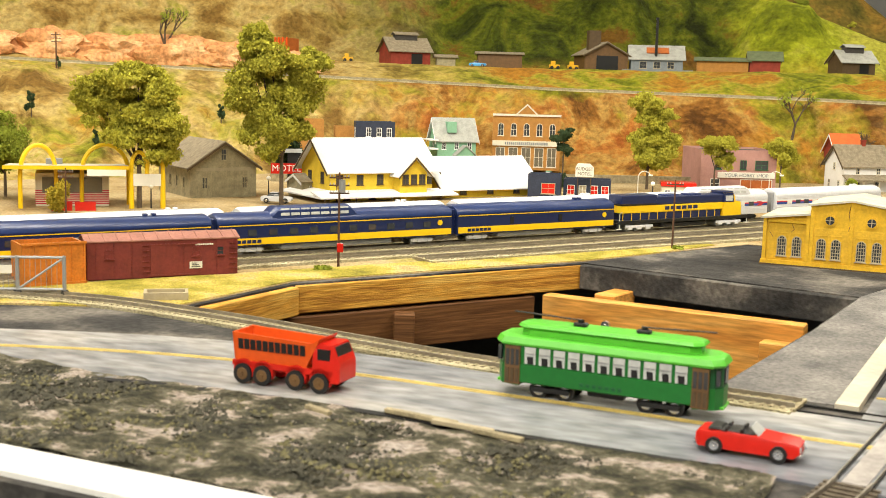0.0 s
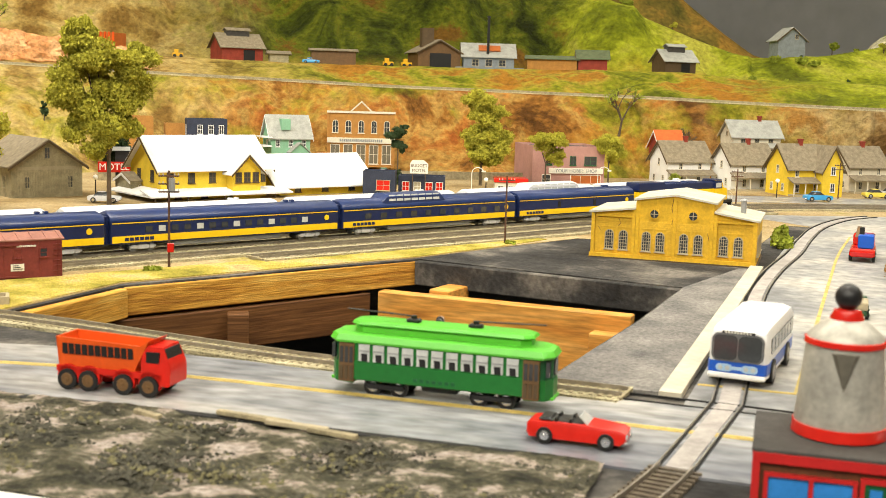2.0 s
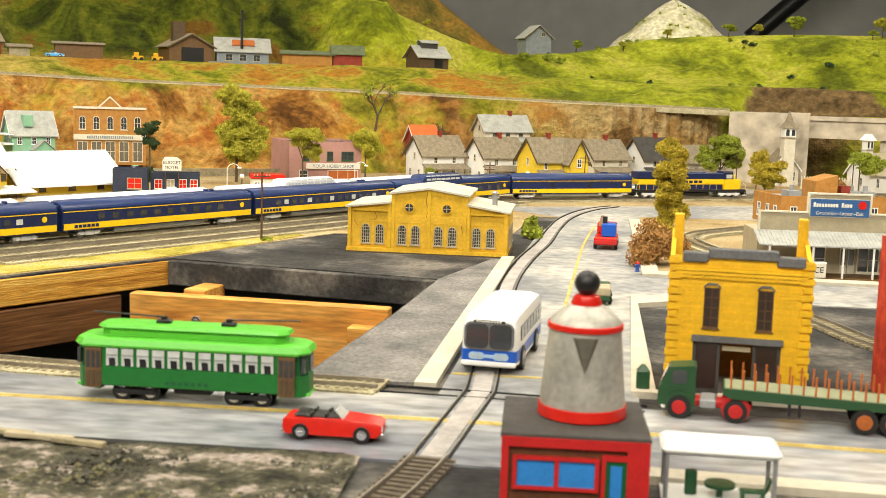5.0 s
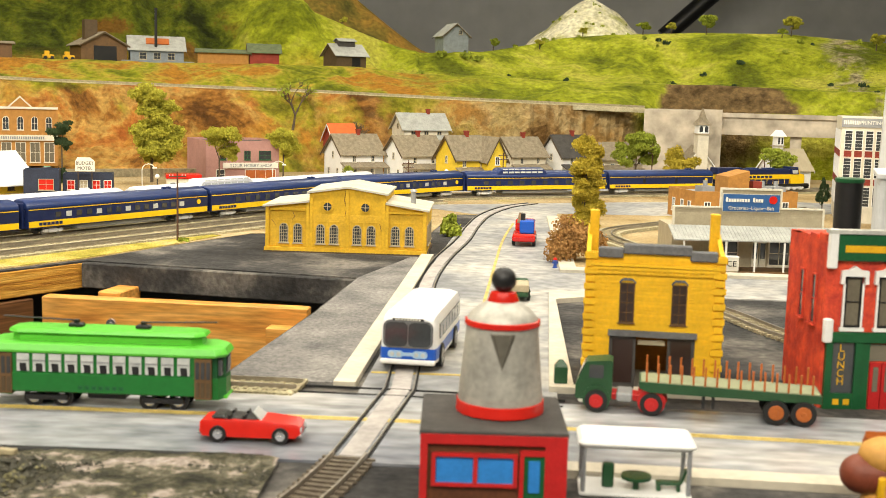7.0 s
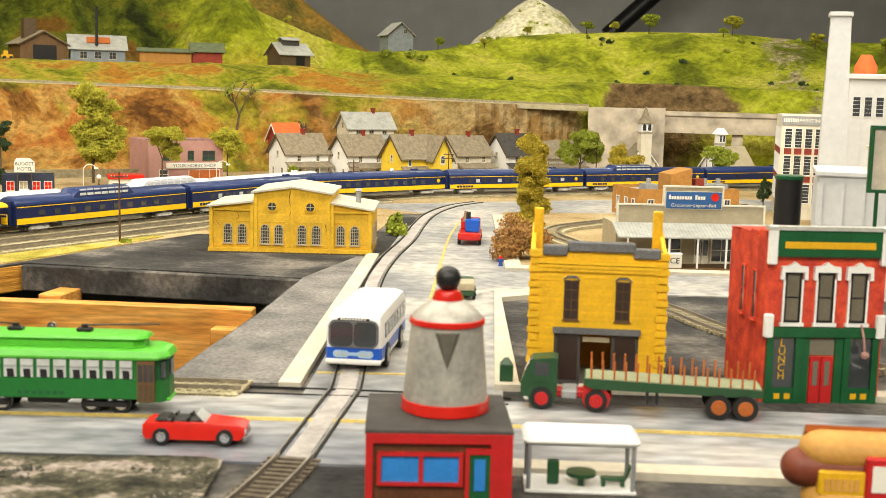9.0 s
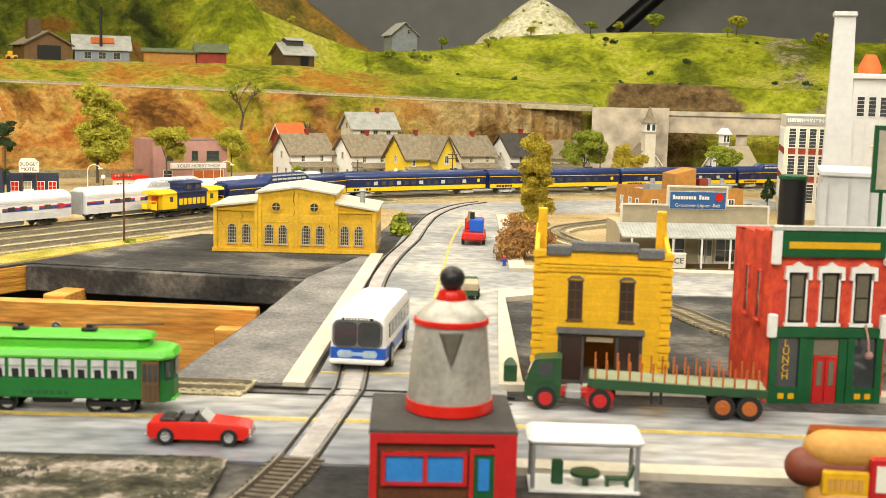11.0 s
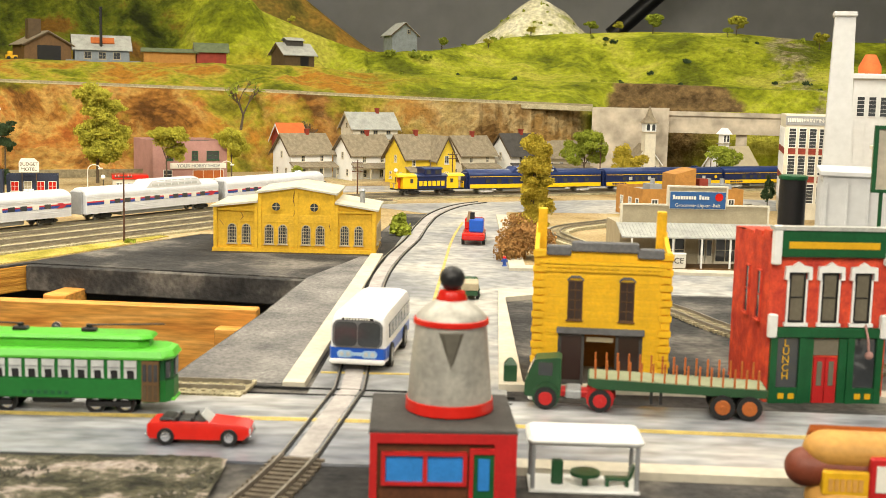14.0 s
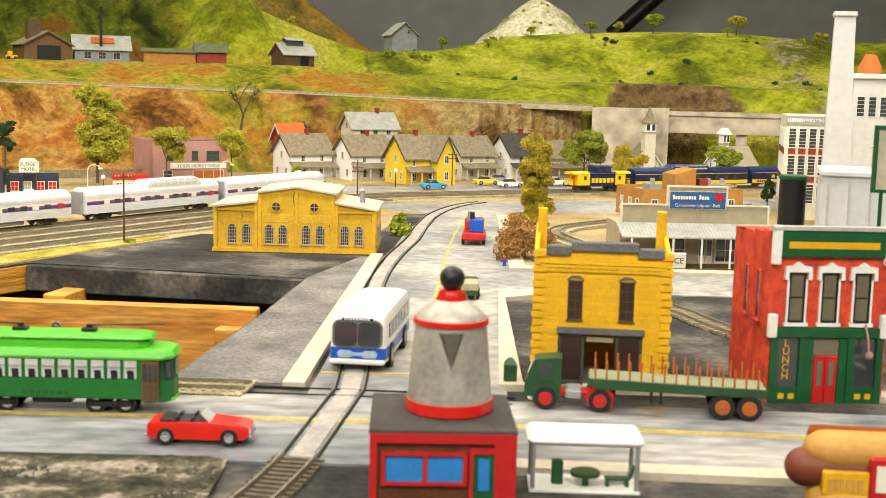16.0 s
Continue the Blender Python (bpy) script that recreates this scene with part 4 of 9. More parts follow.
# ---- plants ----
def leaves(a, rng, c, r, rz, n, size):
    for _ in range(n):
        while True:
            p = Vector((rng.uniform(-1, 1), rng.uniform(-1, 1), rng.uniform(-1, 1)))
            if 0.25 < p.length < 1:
                break
        p = p * (0.75 + 0.3 * noise.noise(p * 3 + Vector(c) * 40))
        p = Vector((c[0] + p.x * r, c[1] + p.y * r, c[2] + p.z * rz))
        q = Euler((rng.uniform(0, 6), rng.uniform(0, 6), rng.uniform(0, 6))).to_matrix()
        s = size * rng.uniform(0.6, 1.3)
        vs = [a.bm.verts.new(p + q @ Vector(k)) for k in ((-s, -s * 0.6, 0), (s, -s * 0.5, s * 0.2), (s * 0.7, s * 0.7, 0), (-s * 0.6, s * 0.8, -s * 0.2))]
        a.bm.faces.new(vs)


def tree(m, clumps, leaf, label, trunk=0.004, n=420, size=0.0032, seed=1, category="tree", name="tree", lean=0.0):
    rng = random.Random(seed)
    t = thing(name, m, label, category)
    a = Mesh()
    zlow = min(c[2] - c[4] for c in clumps)
    fork = Vector((lean * 0.5, 0, max(zlow, 0.004)))
    a.cyl((0, 0, -0.006), fork, trunk, trunk * 0.75, 8)
    for c in clumps:
        mid = fork.lerp(Vector(c[:3]), 0.5) + Vector((rng.uniform(-1, 1), rng.uniform(-1, 1), 0)) * 0.003
        a.cyl(fork, mid, trunk * 0.6, trunk * 0.4, 6)
        a.cyl(mid, (c[0], c[1], c[2] + c[4] * 0.4), trunk * 0.4, trunk * 0.12, 6)
    part("trunk", a, M_TRUNK, t)
    a = Mesh()
    for c in clumps:
        k = max(0.15, (c[3] * c[3] * c[4]) ** (1 / 3) / 0.04)
        for _ in range(int(10 * k) + 4):
            d = Vector((rng.gauss(0, 1), rng.gauss(0, 1), rng.gauss(0, 1))).normalized() * rng.uniform(0.35, 0.95)
            leaves(a, rng, (c[0] + d.x * c[3], c[1] + d.y * c[3], c[2] + d.z * c[4]), c[3] * rng.uniform(0.4, 0.72), c[4] * rng.uniform(0.36, 0.62), int(n * min(1.6, k) / 1.1), size * 0.62)
    part("crown", a, leaf, t)
    return t


def bush(m, r, h, leaf, label, n=500, size=0.003, seed=3, name="bush"):
    rng = random.Random(seed)
    a = Mesh()
    for _ in range(9):
        d = Vector((rng.uniform(-1, 1), rng.uniform(-1, 1), rng.uniform(0, 1)))
        leaves(a, rng, (d.x * r * 0.5, d.y * r * 0.5, h * 0.15 + d.z * h * 0.5), r * 0.5, h * 0.34, n // 9, size)
    a.cyl((0, 0, -0.006), (0, 0, h * 0.4), 0.0015, 0.001, 6)
    ob = part(name, a, leaf, None)
    ob.matrix_basis = m
    return tagged(ob, label, "bush")


# ---- vehicles ----
def wheel(parent, x, y, r, w, side, rim_mat, tyre_mat=None, name="wheel"):
    a = Mesh(); a.cyl((x, y - w / 2, r), (x, y + w / 2, r), r, r, 18)
    k = part(name, a, tyre_mat or M_TYRE, parent, "", True)
    a = Mesh(); a.cyl((x, y + side * w / 2, r), (x, y + side * (w / 2 + 0.0004), r), r * 0.62, r * 0.55, 14); a.cyl((x, y + side * w / 2, r), (x, y + side * (w / 2 + 0.001), r), r * 0.22, r * 0.18, 8)
    part("rim", a, rim_mat, k)
    return k


def loft(sections):
    """A body lofted along x: each section (x, half width, z low, z high, top half width)."""
    a = Mesh()
    a.rings([[(x, -w, z0), (x, w, z0), (x, w, z0 + (z1 - z0) * 0.55), (x, tw, z1), (x, -tw, z1), (x, -w, z0 + (z1 - z0) * 0.55)] for x, w, z0, z1, tw in sections])
    return a


def car(m, paint, label, L=0.05, roof=True, name="car", rim=None, group="parked model cars", dark_top=None):
    t = thing(name, m, label, "car", group)
    s = L / 0.05
    w = 0.0095 * s
    a = loft([(-0.025 * s, w * 0.86, 0.0055 * s, 0.0095 * s, w * 0.78), (-0.0235 * s, w, 0.003 * s, 0.0105 * s, w * 0.85), (-0.008 * s, w, 0.0028 * s, 0.0112 * s, w * 0.88), (0.006 * s, w, 0.0028 * s, 0.0112 * s, w * 0.88), (0.0225 * s, w * 0.97, 0.003 * s, 0.0098 * s, w * 0.82), (0.025 * s, w * 0.82, 0.005 * s, 0.0085 * s, w * 0.7)])
    part("body", a, paint, t, "", True)
    if roof:
        a = loft([(-0.015 * s, w * 0.85, 0.0105 * s, 0.0115 * s, w * 0.8), (-0.010 * s, w * 0.84, 0.0105 * s, 0.0162 * s, w * 0.66), (0.0015 * s, w * 0.84, 0.0105 * s, 0.0165 * s, w * 0.66), (0.008 * s, w * 0.85, 0.0105 * s, 0.0115 * s, w * 0.8)])
        part("cabin", a, M_PANE, t, "", True)
        a = Mesh(); a.box(-0.0100 * s, 0.0015 * s, -w * 0.68, w * 0.68, 0.016 * s, 0.0171 * s, 0.0004)
        part("roof", a, dark_top or paint, t)
    else:
        a = Mesh(); a.box(-0.0135 * s, 0.0035 * s, -w * 0.72, w * 0.72, 0.0106 * s, 0.0118 * s, 0.0005)
        part("cockpit", a, M_BLACK, t)
        for x in (-0.0105, -0.003):
            for y in (-0.5, 0.5):
                a = Mesh(); a.box(x * s - 0.0008, x * s + 0.0008, y * w - 0.0028 * s, y * w + 0.0028 * s, 0.0105 * s, 0.0133 * s, 0.0004)
                part("seat", a, M_BLACK, t)
        a = Mesh(); a.box(-0.0195 * s, -0.0125 * s, -w * 0.7, w * 0.7, 0.0106 * s, 0.0126 * s, 0.001)
        part("folded_top", a, M_BLACK, t)
        a = Mesh(); a.prism([(0.0055 * s, -w * 0.75, 0.0108 * s), (0.0062 * s, -w * 0.75, 0.0108 * s), (0.0062 * s, w * 0.75, 0.0108 * s), (0.0055 * s, w * 0.75, 0.0108 * s)], [(0.0012 * s, -w * 0.66, 0.0148 * s), (0.0018 * s, -w * 0.66, 0.0148 * s), (0.0018 * s, w * 0.66, 0.0148 * s), (0.0012 * s, w * 0.66, 0.0148 * s)])
        part("windscreen", a, M_PANEB, t)
    for x in (-0.0155, 0.0155):
        for y, sd in ((-1, -1), (1, 1)):
            wheel(t, x * s, y * w * 0.92, 0.0042 * s, 0.003 * s, sd, rim or M_CHROME)
    for x, nm in ((-0.0252, "rear_bumper"), (0.0252, "front_bumper")):
        a = Mesh(); a.box(x * s - 0.0008, x * s + 0.0008, -w * 0.9, w * 0.9, 0.0035 * s, 0.005 * s, 0.0003)
        part(nm, a, M_CHROME, t)
    for y in (-0.62, 0.62):
        a = Mesh(); a.cyl((0.0243 * s, y * w, 0.0068 * s), (0.0254 * s, y * w, 0.0068 * s), 0.0014 * s, 0.0013 * s, 10)
        part("headlight", a, M_PANEB, t)
    return t


ZR = 0.0017
car(pose(-0.114, 0.658, ZR, 0, 0, -1), M_RED, "glossy red toy convertible on the grey road", 0.057, roof=False, name="convertible_car")


def dump_truck(m):
    t = thing("dump_truck", m, "orange and red die-cast eight-wheel tipper truck", "truck")
    a = Mesh()
    x0, x1, w, z0, z1 = -0.041, 0.017, 0.0125, 0.0155, 0.0342
    for sy in (-1, 1):
        b = Mesh()
        b.prism([(x0, sy * w * 0.86, z0), (x1 - 0.004, sy * w * 0.86, z0), (x1 + 0.001, sy * w, z1 - 0.002), (x0 - 0.001, sy * w, z1)], [(x0, sy * (w * 0.86 - 0.0012), z0), (x1 - 0.004, sy * (w * 0.86 - 0.0012), z0), (x1 + 0.001, sy * (w - 0.0012), z1 - 0.002), (x0 - 0.001, sy * (w - 0.0012), z1)])
        part("side_panel", b, M_ORANGE, t)
    b = Mesh(); b.prism([(x0, -w * 0.86, z0), (x0, w * 0.86, z0), (x0 - 0.001, w, z1), (x0 - 0.001, -w, z1)], [(x0 + 0.0012, -w * 0.86, z0), (x0 + 0.0012, w * 0.86, z0), (x0 + 0.0002, w, z1), (x0 + 0.0002, -w, z1)])
    part("tailgate", b, M_ORANGE, t)
    b = Mesh(); b.prism([(x1 - 0.005, -w * 0.86, z0), (x1 - 0.005, w * 0.86, z0), (x1 + 0.001, w, z1 - 0.002), (x1 + 0.001, -w, z1 - 0.002)], [(x1 - 0.0038, -w * 0.86, z0), (x1 - 0.0038, w * 0.86, z0), (x1 + 0.0075, w, z1 + 0.002), (x1 + 0.0075, -w, z1 + 0.002)])
    part("headboard", b, M_ORANGE, t)
    b = Mesh(); b.box(x0, x1 - 0.003, -w * 0.86, w * 0.86, z0 - 0.0015, z0 + 0.0015)
    part("bed_floor", b, M_ORANGE, t)
    b = Mesh(); b.box(-0.042, 0.034, -0.008, 0.008, 0.0085, 0.0145, 0.001)
    part("chassis", b, M_RED, t)
    for sy in (-1, 1):
        b = Mesh()
        for x in (-0.0335, -0.0185, 0.0065, 0.0245):
            b.cyl((x, sy * 0.0085, 0.0088), (x, sy * 0.0122, 0.0088), 0.0078, 0.0078, 16)
        b.box(-0.042, 0.034, min(sy * 0.0085, sy * 0.0122), max(sy * 0.0085, sy * 0.0122), 0.0115, 0.0152)
        part("mudguard", b, M_RED, t)
    c = loft([(0.0185, 0.0118, 0.0085, 0.031, 0.0108), (0.0195, 0.0122, 0.0075, 0.0325, 0.0112), (0.0330, 0.0122, 0.0075, 0.0325, 0.0108), (0.0375, 0.0118, 0.0075, 0.0225, 0.0112), (0.0385, 0.0112, 0.0085, 0.02, 0.0108)])
    cab = part("cab", c, M_RED, t, "red painted cab", True)
    b = Mesh(); b.prism([(0.0350, -0.0098, 0.0236), (0.0372, -0.0098, 0.0226), (0.0372, 0.0098, 0.0226), (0.0350, 0.0098, 0.0236)], [(0.0332, -0.0094, 0.0312), (0.0342, -0.0094, 0.0312), (0.0342, 0.0094, 0.0312), (0.0332, 0.0094, 0.0312)])
    part("windscreen", b, M_BLACK, cab)
    for sy in (-1, 1):
        b = Mesh(); b.box(0.0225, 0.0315, sy * 0.0116 - 0.0009, sy * 0.0116 + 0.0009, 0.0222, 0.0292)
        part("side_window", b, M_BLACK, cab)
        for x in (-0.0335, -0.0185, 0.0065, 0.0245):
            wheel(t, x, sy * 0.0118, 0.0068, 0.0042, sy, M_BROWN)
    # side lettering shown as plain dark bars
    for k in range(11):
        b = Mesh(); xx = -0.0375 + k * 0.0047
        b.prism([(xx, -0.0114, 0.0232), (xx + 0.0037, -0.0114, 0.0232), (xx + 0.0037, -0.0119, 0.0302), (xx, -0.0119, 0.0302)], [(xx, -0.01215, 0.0232), (xx + 0.0037, -0.01215, 0.0232), (xx + 0.0037, -0.01265, 0.0302), (xx, -0.01265, 0.0302)])
        part("lettering_bar", b, M_BLACK, t)
    return t


dump_truck(pose(-0.412, 0.658, ZR, 0, 0, 2))


def tram(m):
    t = thing("tram", m, "green toy streetcar with pale windows and brown platforms", "tram")
    L, w = 0.073, 0.0155
    a = Mesh(); a.box(-L + 0.016, L - 0.016, -w, w, 0.0105, 0.023, 0.0008)
    part("lower_body", a, M_TRAM, t)
    a = Mesh(); a.box(-L + 0.016, L - 0.016, -w + 0.0008, w - 0.0008, 0.023, 0.0355)
    part("window_band", a, M_TRAM, t)
    for sx in (-1, 1):
        ring = [(sx * (L - 0.016), -w), (sx * (L - 0.003), -w * 0.8), (sx * (L + 0.001), -w * 0.42), (sx * (L + 0.001), w * 0.42), (sx * (L - 0.003), w * 0.8), (sx * (L - 0.016), w)]
        a = Mesh(); a.extrude_z(ring, 0.0085, 0.022)
        e = part("platform_front", a, M_TRAM, t)
        a = Mesh(); a.extrude_z([(sx * (abs(x) - 0.0006) if True else x, y * 0.96) for x, y in ring], 0.022, 0.036)
        part("vestibule", a, M_GREENP, t)
        for y in (-0.62, 0.0, 0.62):
            b = Mesh(); b.box(sx * (L + 0.0002) - 0.0008 if y == 0 else sx * (L - 0.0015) - 0.001, sx * (L + 0.0002) + 0.0012 if y == 0 else sx * (L - 0.0015) + 0.001, y * w - 0.004, y * w + 0.004, 0.0242, 0.0338)
            part("end_window", b, M_PANE, t)
        for sy in (-1, 1):
            b = Mesh()
            xx = sx * (L - 0.0115)
            b.box(xx - 0.0052, xx + 0.0052, sy * w * 0.97 - 0.001, sy * w * 0.97 + 0.001, 0.0095, 0.0345)
            d = part("platform_door", b, M_BROWN, t, "brown slatted platform door")
            for k in (-1, 0, 1):
                b = Mesh(); b.box(xx + k * 0.0033 - 0.0011, xx + k * 0.0033 + 0.0011, sy * w * 0.97 - 0.0014, sy * w * 0.97 + 0.0014, 0.022, 0.0325)
                part("pane", b, M_PANE, d)
                b = Mesh(); b.box(xx + k * 0.0033 - 0.0011, xx + k * 0.0033 + 0.0011, sy * w * 0.97 - 0.0015, sy * w * 0.97 + 0.0015, 0.0108, 0.0198)
                part("door_panel", b, M_TRIM, d)
        b = Mesh(); b.box(sx * (L + 0.0005) - 0.0014, sx * (L + 0.0005) + 0.0014, -w * 0.55, w * 0.55, 0.0085, 0.0105, 0.0004)
        part("bumper", b, M_TRAMROOF, t)
    for sy in (-1, 1):
        for k in range(11):
            x = -0.0495 + k * 0.0099
            b = Mesh(); b.box(x - 0.0038, x + 0.0038, sy * (w - 0.0006) - 0.0006, sy * (w - 0.0006) + 0.0006, 0.0235, 0.0345)
            p = part("side_window", b, M_PANEB, t, "pale tram window")
            b = Mesh(); b.box(x - 0.0038, x + 0.0038, sy * (w - 0.0002) - 0.0008, sy * (w - 0.0002) + 0.0008, 0.0300, 0.0307)
            part("sash", b, M_GREY, p)
            # dark shape standing for the rider silhouettes seen behind the pane
            b = Mesh(); b.rings([[(x - 0.002 + q, sy * (w - 0.0002) - 0.0006, z), (x + 0.002 + q, sy * (w - 0.0002) - 0.0006, z), (x + 0.002 + q, sy * (w - 0.0002) + 0.0006, z), (x - 0.002 + q, sy * (w - 0.0002) + 0.0006, z)] for q, z in ((0.0004, 0.0236), (0.0002, 0.0268), (0.0, 0.0285))])
            part("rider_silhouette", b, M_BLACK, p)
    # main roof, clerestory and ends
    def deck(z0, z1, hl, hw, inset):
        def ring(h, q, z):
            return [(-h, -q * 0.55, z), (-h + 0.006, -q, z), (h - 0.006, -q, z), (h, -q * 0.55, z), (h, q * 0.55, z), (h - 0.006, q, z), (-h + 0.006, q, z), (-h, q * 0.55, z)]
        d = Mesh(); d.rings([ring(hl - 0.001, hw - 0.0006, z0), ring(hl, hw, z0 + (z1 - z0) * 0.25), ring(hl - inset * 0.4, hw - inset * 0.35, z0 + (z1 - z0) * 0.8), ring(hl - inset, hw - inset, z1)])
        return d
    part("roof", deck(0.0352, 0.0415, L + 0.0025, w + 0.0012, 0.005), M_TRAMROOF, t, "bright green roof")
    part("clerestory", deck(0.0395, 0.0465, L - 0.014, 0.0098, 0.0006), M_TRAMROOF, t)
    part("clerestory_roof", deck(0.046, 0.0492, L - 0.0115, 0.0115, 0.003), M_TRAMROOF, t)
    for sx in (-1, 1):
        b = Mesh(); b.box(sx * 0.021 - 0.0045, sx * 0.021 + 0.0045, -0.003, 0.003, 0.049, 0.0515, 0.0006); b.cyl((sx * 0.021, 0, 0.051), (sx * 0.021, 0, 0.0535), 0.002, 0.002, 8)
        base = part("pole_base", b, M_BLACK, t)
        b = Mesh(); b.cyl((sx * 0.021, 0, 0.053), (sx * 0.021 + sx * 0.046, 0.0, 0.0545), 0.0006, 0.0005, 6)
        part("trolley_pole", b, M_BLACK, base)
        for sy in (-1, 1):
            for k in (-1, 1):
                x = sx * 0.036 + k * 0.009
                wheel(t, x, sy * 0.009, 0.0062, 0.0024, sy, M_CHROME, M_BLACK)
            b = Mesh(); b.box(sx * 0.036 - 0.013, sx * 0.036 + 0.013, sy * 0.0115 - 0.001, sy * 0.0115 + 0.001, 0.005, 0.0085, 0.0005)
            part("truck_frame", b, M_BLACK, t)
    b = Mesh(); b.box(-0.012, 0.012, -0.009, 0.009, 0.006, 0.0105, 0.0006)
    part("under_box", b, M_BLACK, t)
    for k in range(7):
        b = Mesh(); b.box(-0.0155 + k * 0.0042, -0.0128 + k * 0.0042, -w - 0.0003, -w + 0.0003, 0.0131, 0.0153)
        part("lettering_bar", b, M_GREENP, t)
    return t


tram(pose(-0.2155, 0.7215, ZR - 0.001, 0, 0, 0))


def bus(m):
    t = thing("bus", m, "white and blue toy city bus facing the crossing", "bus")
    L, w = 0.118, 0.0205
    def ring(x, k, z0, z1):
        q = w * k
        return [(x, -q, z0), (x, q, z0), (x, q, z1 - 0.007), (x, q * 0.9, z1 - 0.002), (x, q * 0.6, z1), (x, -q * 0.6, z1), (x, -q * 0.9, z1 - 0.002), (x, -q, z1 - 0.007)]
    a = Mesh(); a.rings([ring(-L, 0.93, 0.009, 0.039), ring(-L + 0.003, 1, 0.0065, 0.042), ring(-0.014, 1, 0.0065, 0.042), ring(-0.008, 0.995, 0.0065, 0.0415), ring(-0.003, 0.975, 0.0068, 0.0402), ring(-0.0005, 0.94, 0.0072, 0.0398), ring(0.0008, 0.88, 0.008, 0.0388)])
    part("body", a, M_CARWHITE, t, "glossy white bus body", True)
    a = Mesh(); a.rings([[(x, -w * k, 0.0092), (x, w * k, 0.0092), (x, w * k, 0.0172), (x, -w * k, 0.0172)] for x, k in ((-L + 0.002, 1.01), (-0.006, 1.012), (-0.001, 0.985), (0.0012, 0.915))])
    part("blue_band", a, M_BUSBLUE, t)
    a = Mesh(); a.box(-0.002, 0.0028, -w * 0.97, w * 0.97, 0.0052, 0.0092, 0.0012)
    part("front_bumper", a, M_WHITE, t)
    def pad(x0, x1, yc, zc, hy, hz, q, lean=0.0):
        """A slab with round corners on the bus front."""
        pts = []
        for cy, cz, a0 in ((hy - q, hz - q, 0), (-hy + q, hz - q, 90), (-hy + q, -hz + q, 180), (hy - q, -hz + q, 270)):
            for k in range(5):
                an = radians(a0 + 22.5 * k)
                pts.append((yc + cy + q * math.cos(an), zc + cz + q * math.sin(an)))
        m_ = Mesh(); m_.rings([[(xx - lean * (z - zc), y, z) for y, z in pts] for xx in (x0, x1)])
        return m_
    sur = part("windscreen_surround", pad(-0.001, 0.0016, 0, 0.0272, w * 0.88, 0.0098, 0.005, 0.05), M_SLATE, t, "dark grey rounded windscreen surround")
    for y in (-0.41, 0.41):
        part("windscreen", pad(0.0008, 0.0021, y * w, 0.0272, w * 0.39, 0.0086, 0.0036, 0.05), M_PANE, sur)
        part("headlight_panel", pad(0.0006, 0.0019, y * w * 1.05, 0.0128, 0.0056, 0.0026, 0.0024), M_BUSPALE, t, "pale blue oval headlight panel")
        a = Mesh()
        for k in (-1, 1):
            a.cyl((0.0014, y * w * 1.05 + k * 0.0024, 0.0128), (0.0025, y * w * 1.05 + k * 0.0024, 0.0128), 0.0017, 0.0015, 12)
        part("headlight", a, M_PANEB, t)
    part("grille_bar", pad(0.0006, 0.0018, 0, 0.0128, 0.004, 0.0012, 0.0011), M_BUSPALE, t)
    a = Mesh(); a.box(-0.001, 0.0016, -w * 0.55, w * 0.55, 0.0371, 0.0387)
    part("destination_sign", a, M_BLACK, t)
    for k in range(9):
        a = Mesh(); a.box(0.0014, 0.0019, -0.0095 + k * 0.0021, -0.008 + k * 0.0021, 0.0374, 0.0384)
        part("lettering_bar", a, M_SIGNW, t)
    for sy in (-1, 1):
        for k in range(7):
            x = -0.014 - k * 0.0145
            a = Mesh(); a.prism([(x, sy * (w - 0.0002), 0.0225), (x - 0.0125, sy * (w - 0.0002), 0.0225), (x - 0.0105, sy * (w - 0.0002), 0.0335), (x + 0.002, sy * (w - 0.0002), 0.0335)], [(x, sy * (w + 0.0006), 0.0225), (x - 0.0125, sy * (w + 0.0006), 0.0225), (x - 0.0105, sy * (w + 0.0006), 0.0335), (x + 0.002, sy * (w + 0.0006), 0.0335)])
            part("side_window", a, M_PANE, t)
        for x in (-0.022, -0.088):
            wheel(t, x, sy * (w - 0.001), 0.0088, 0.005, sy, M_GREY)
    return t


bus(pose(-0.0365, 0.832, ZR, 0, 0, -97))


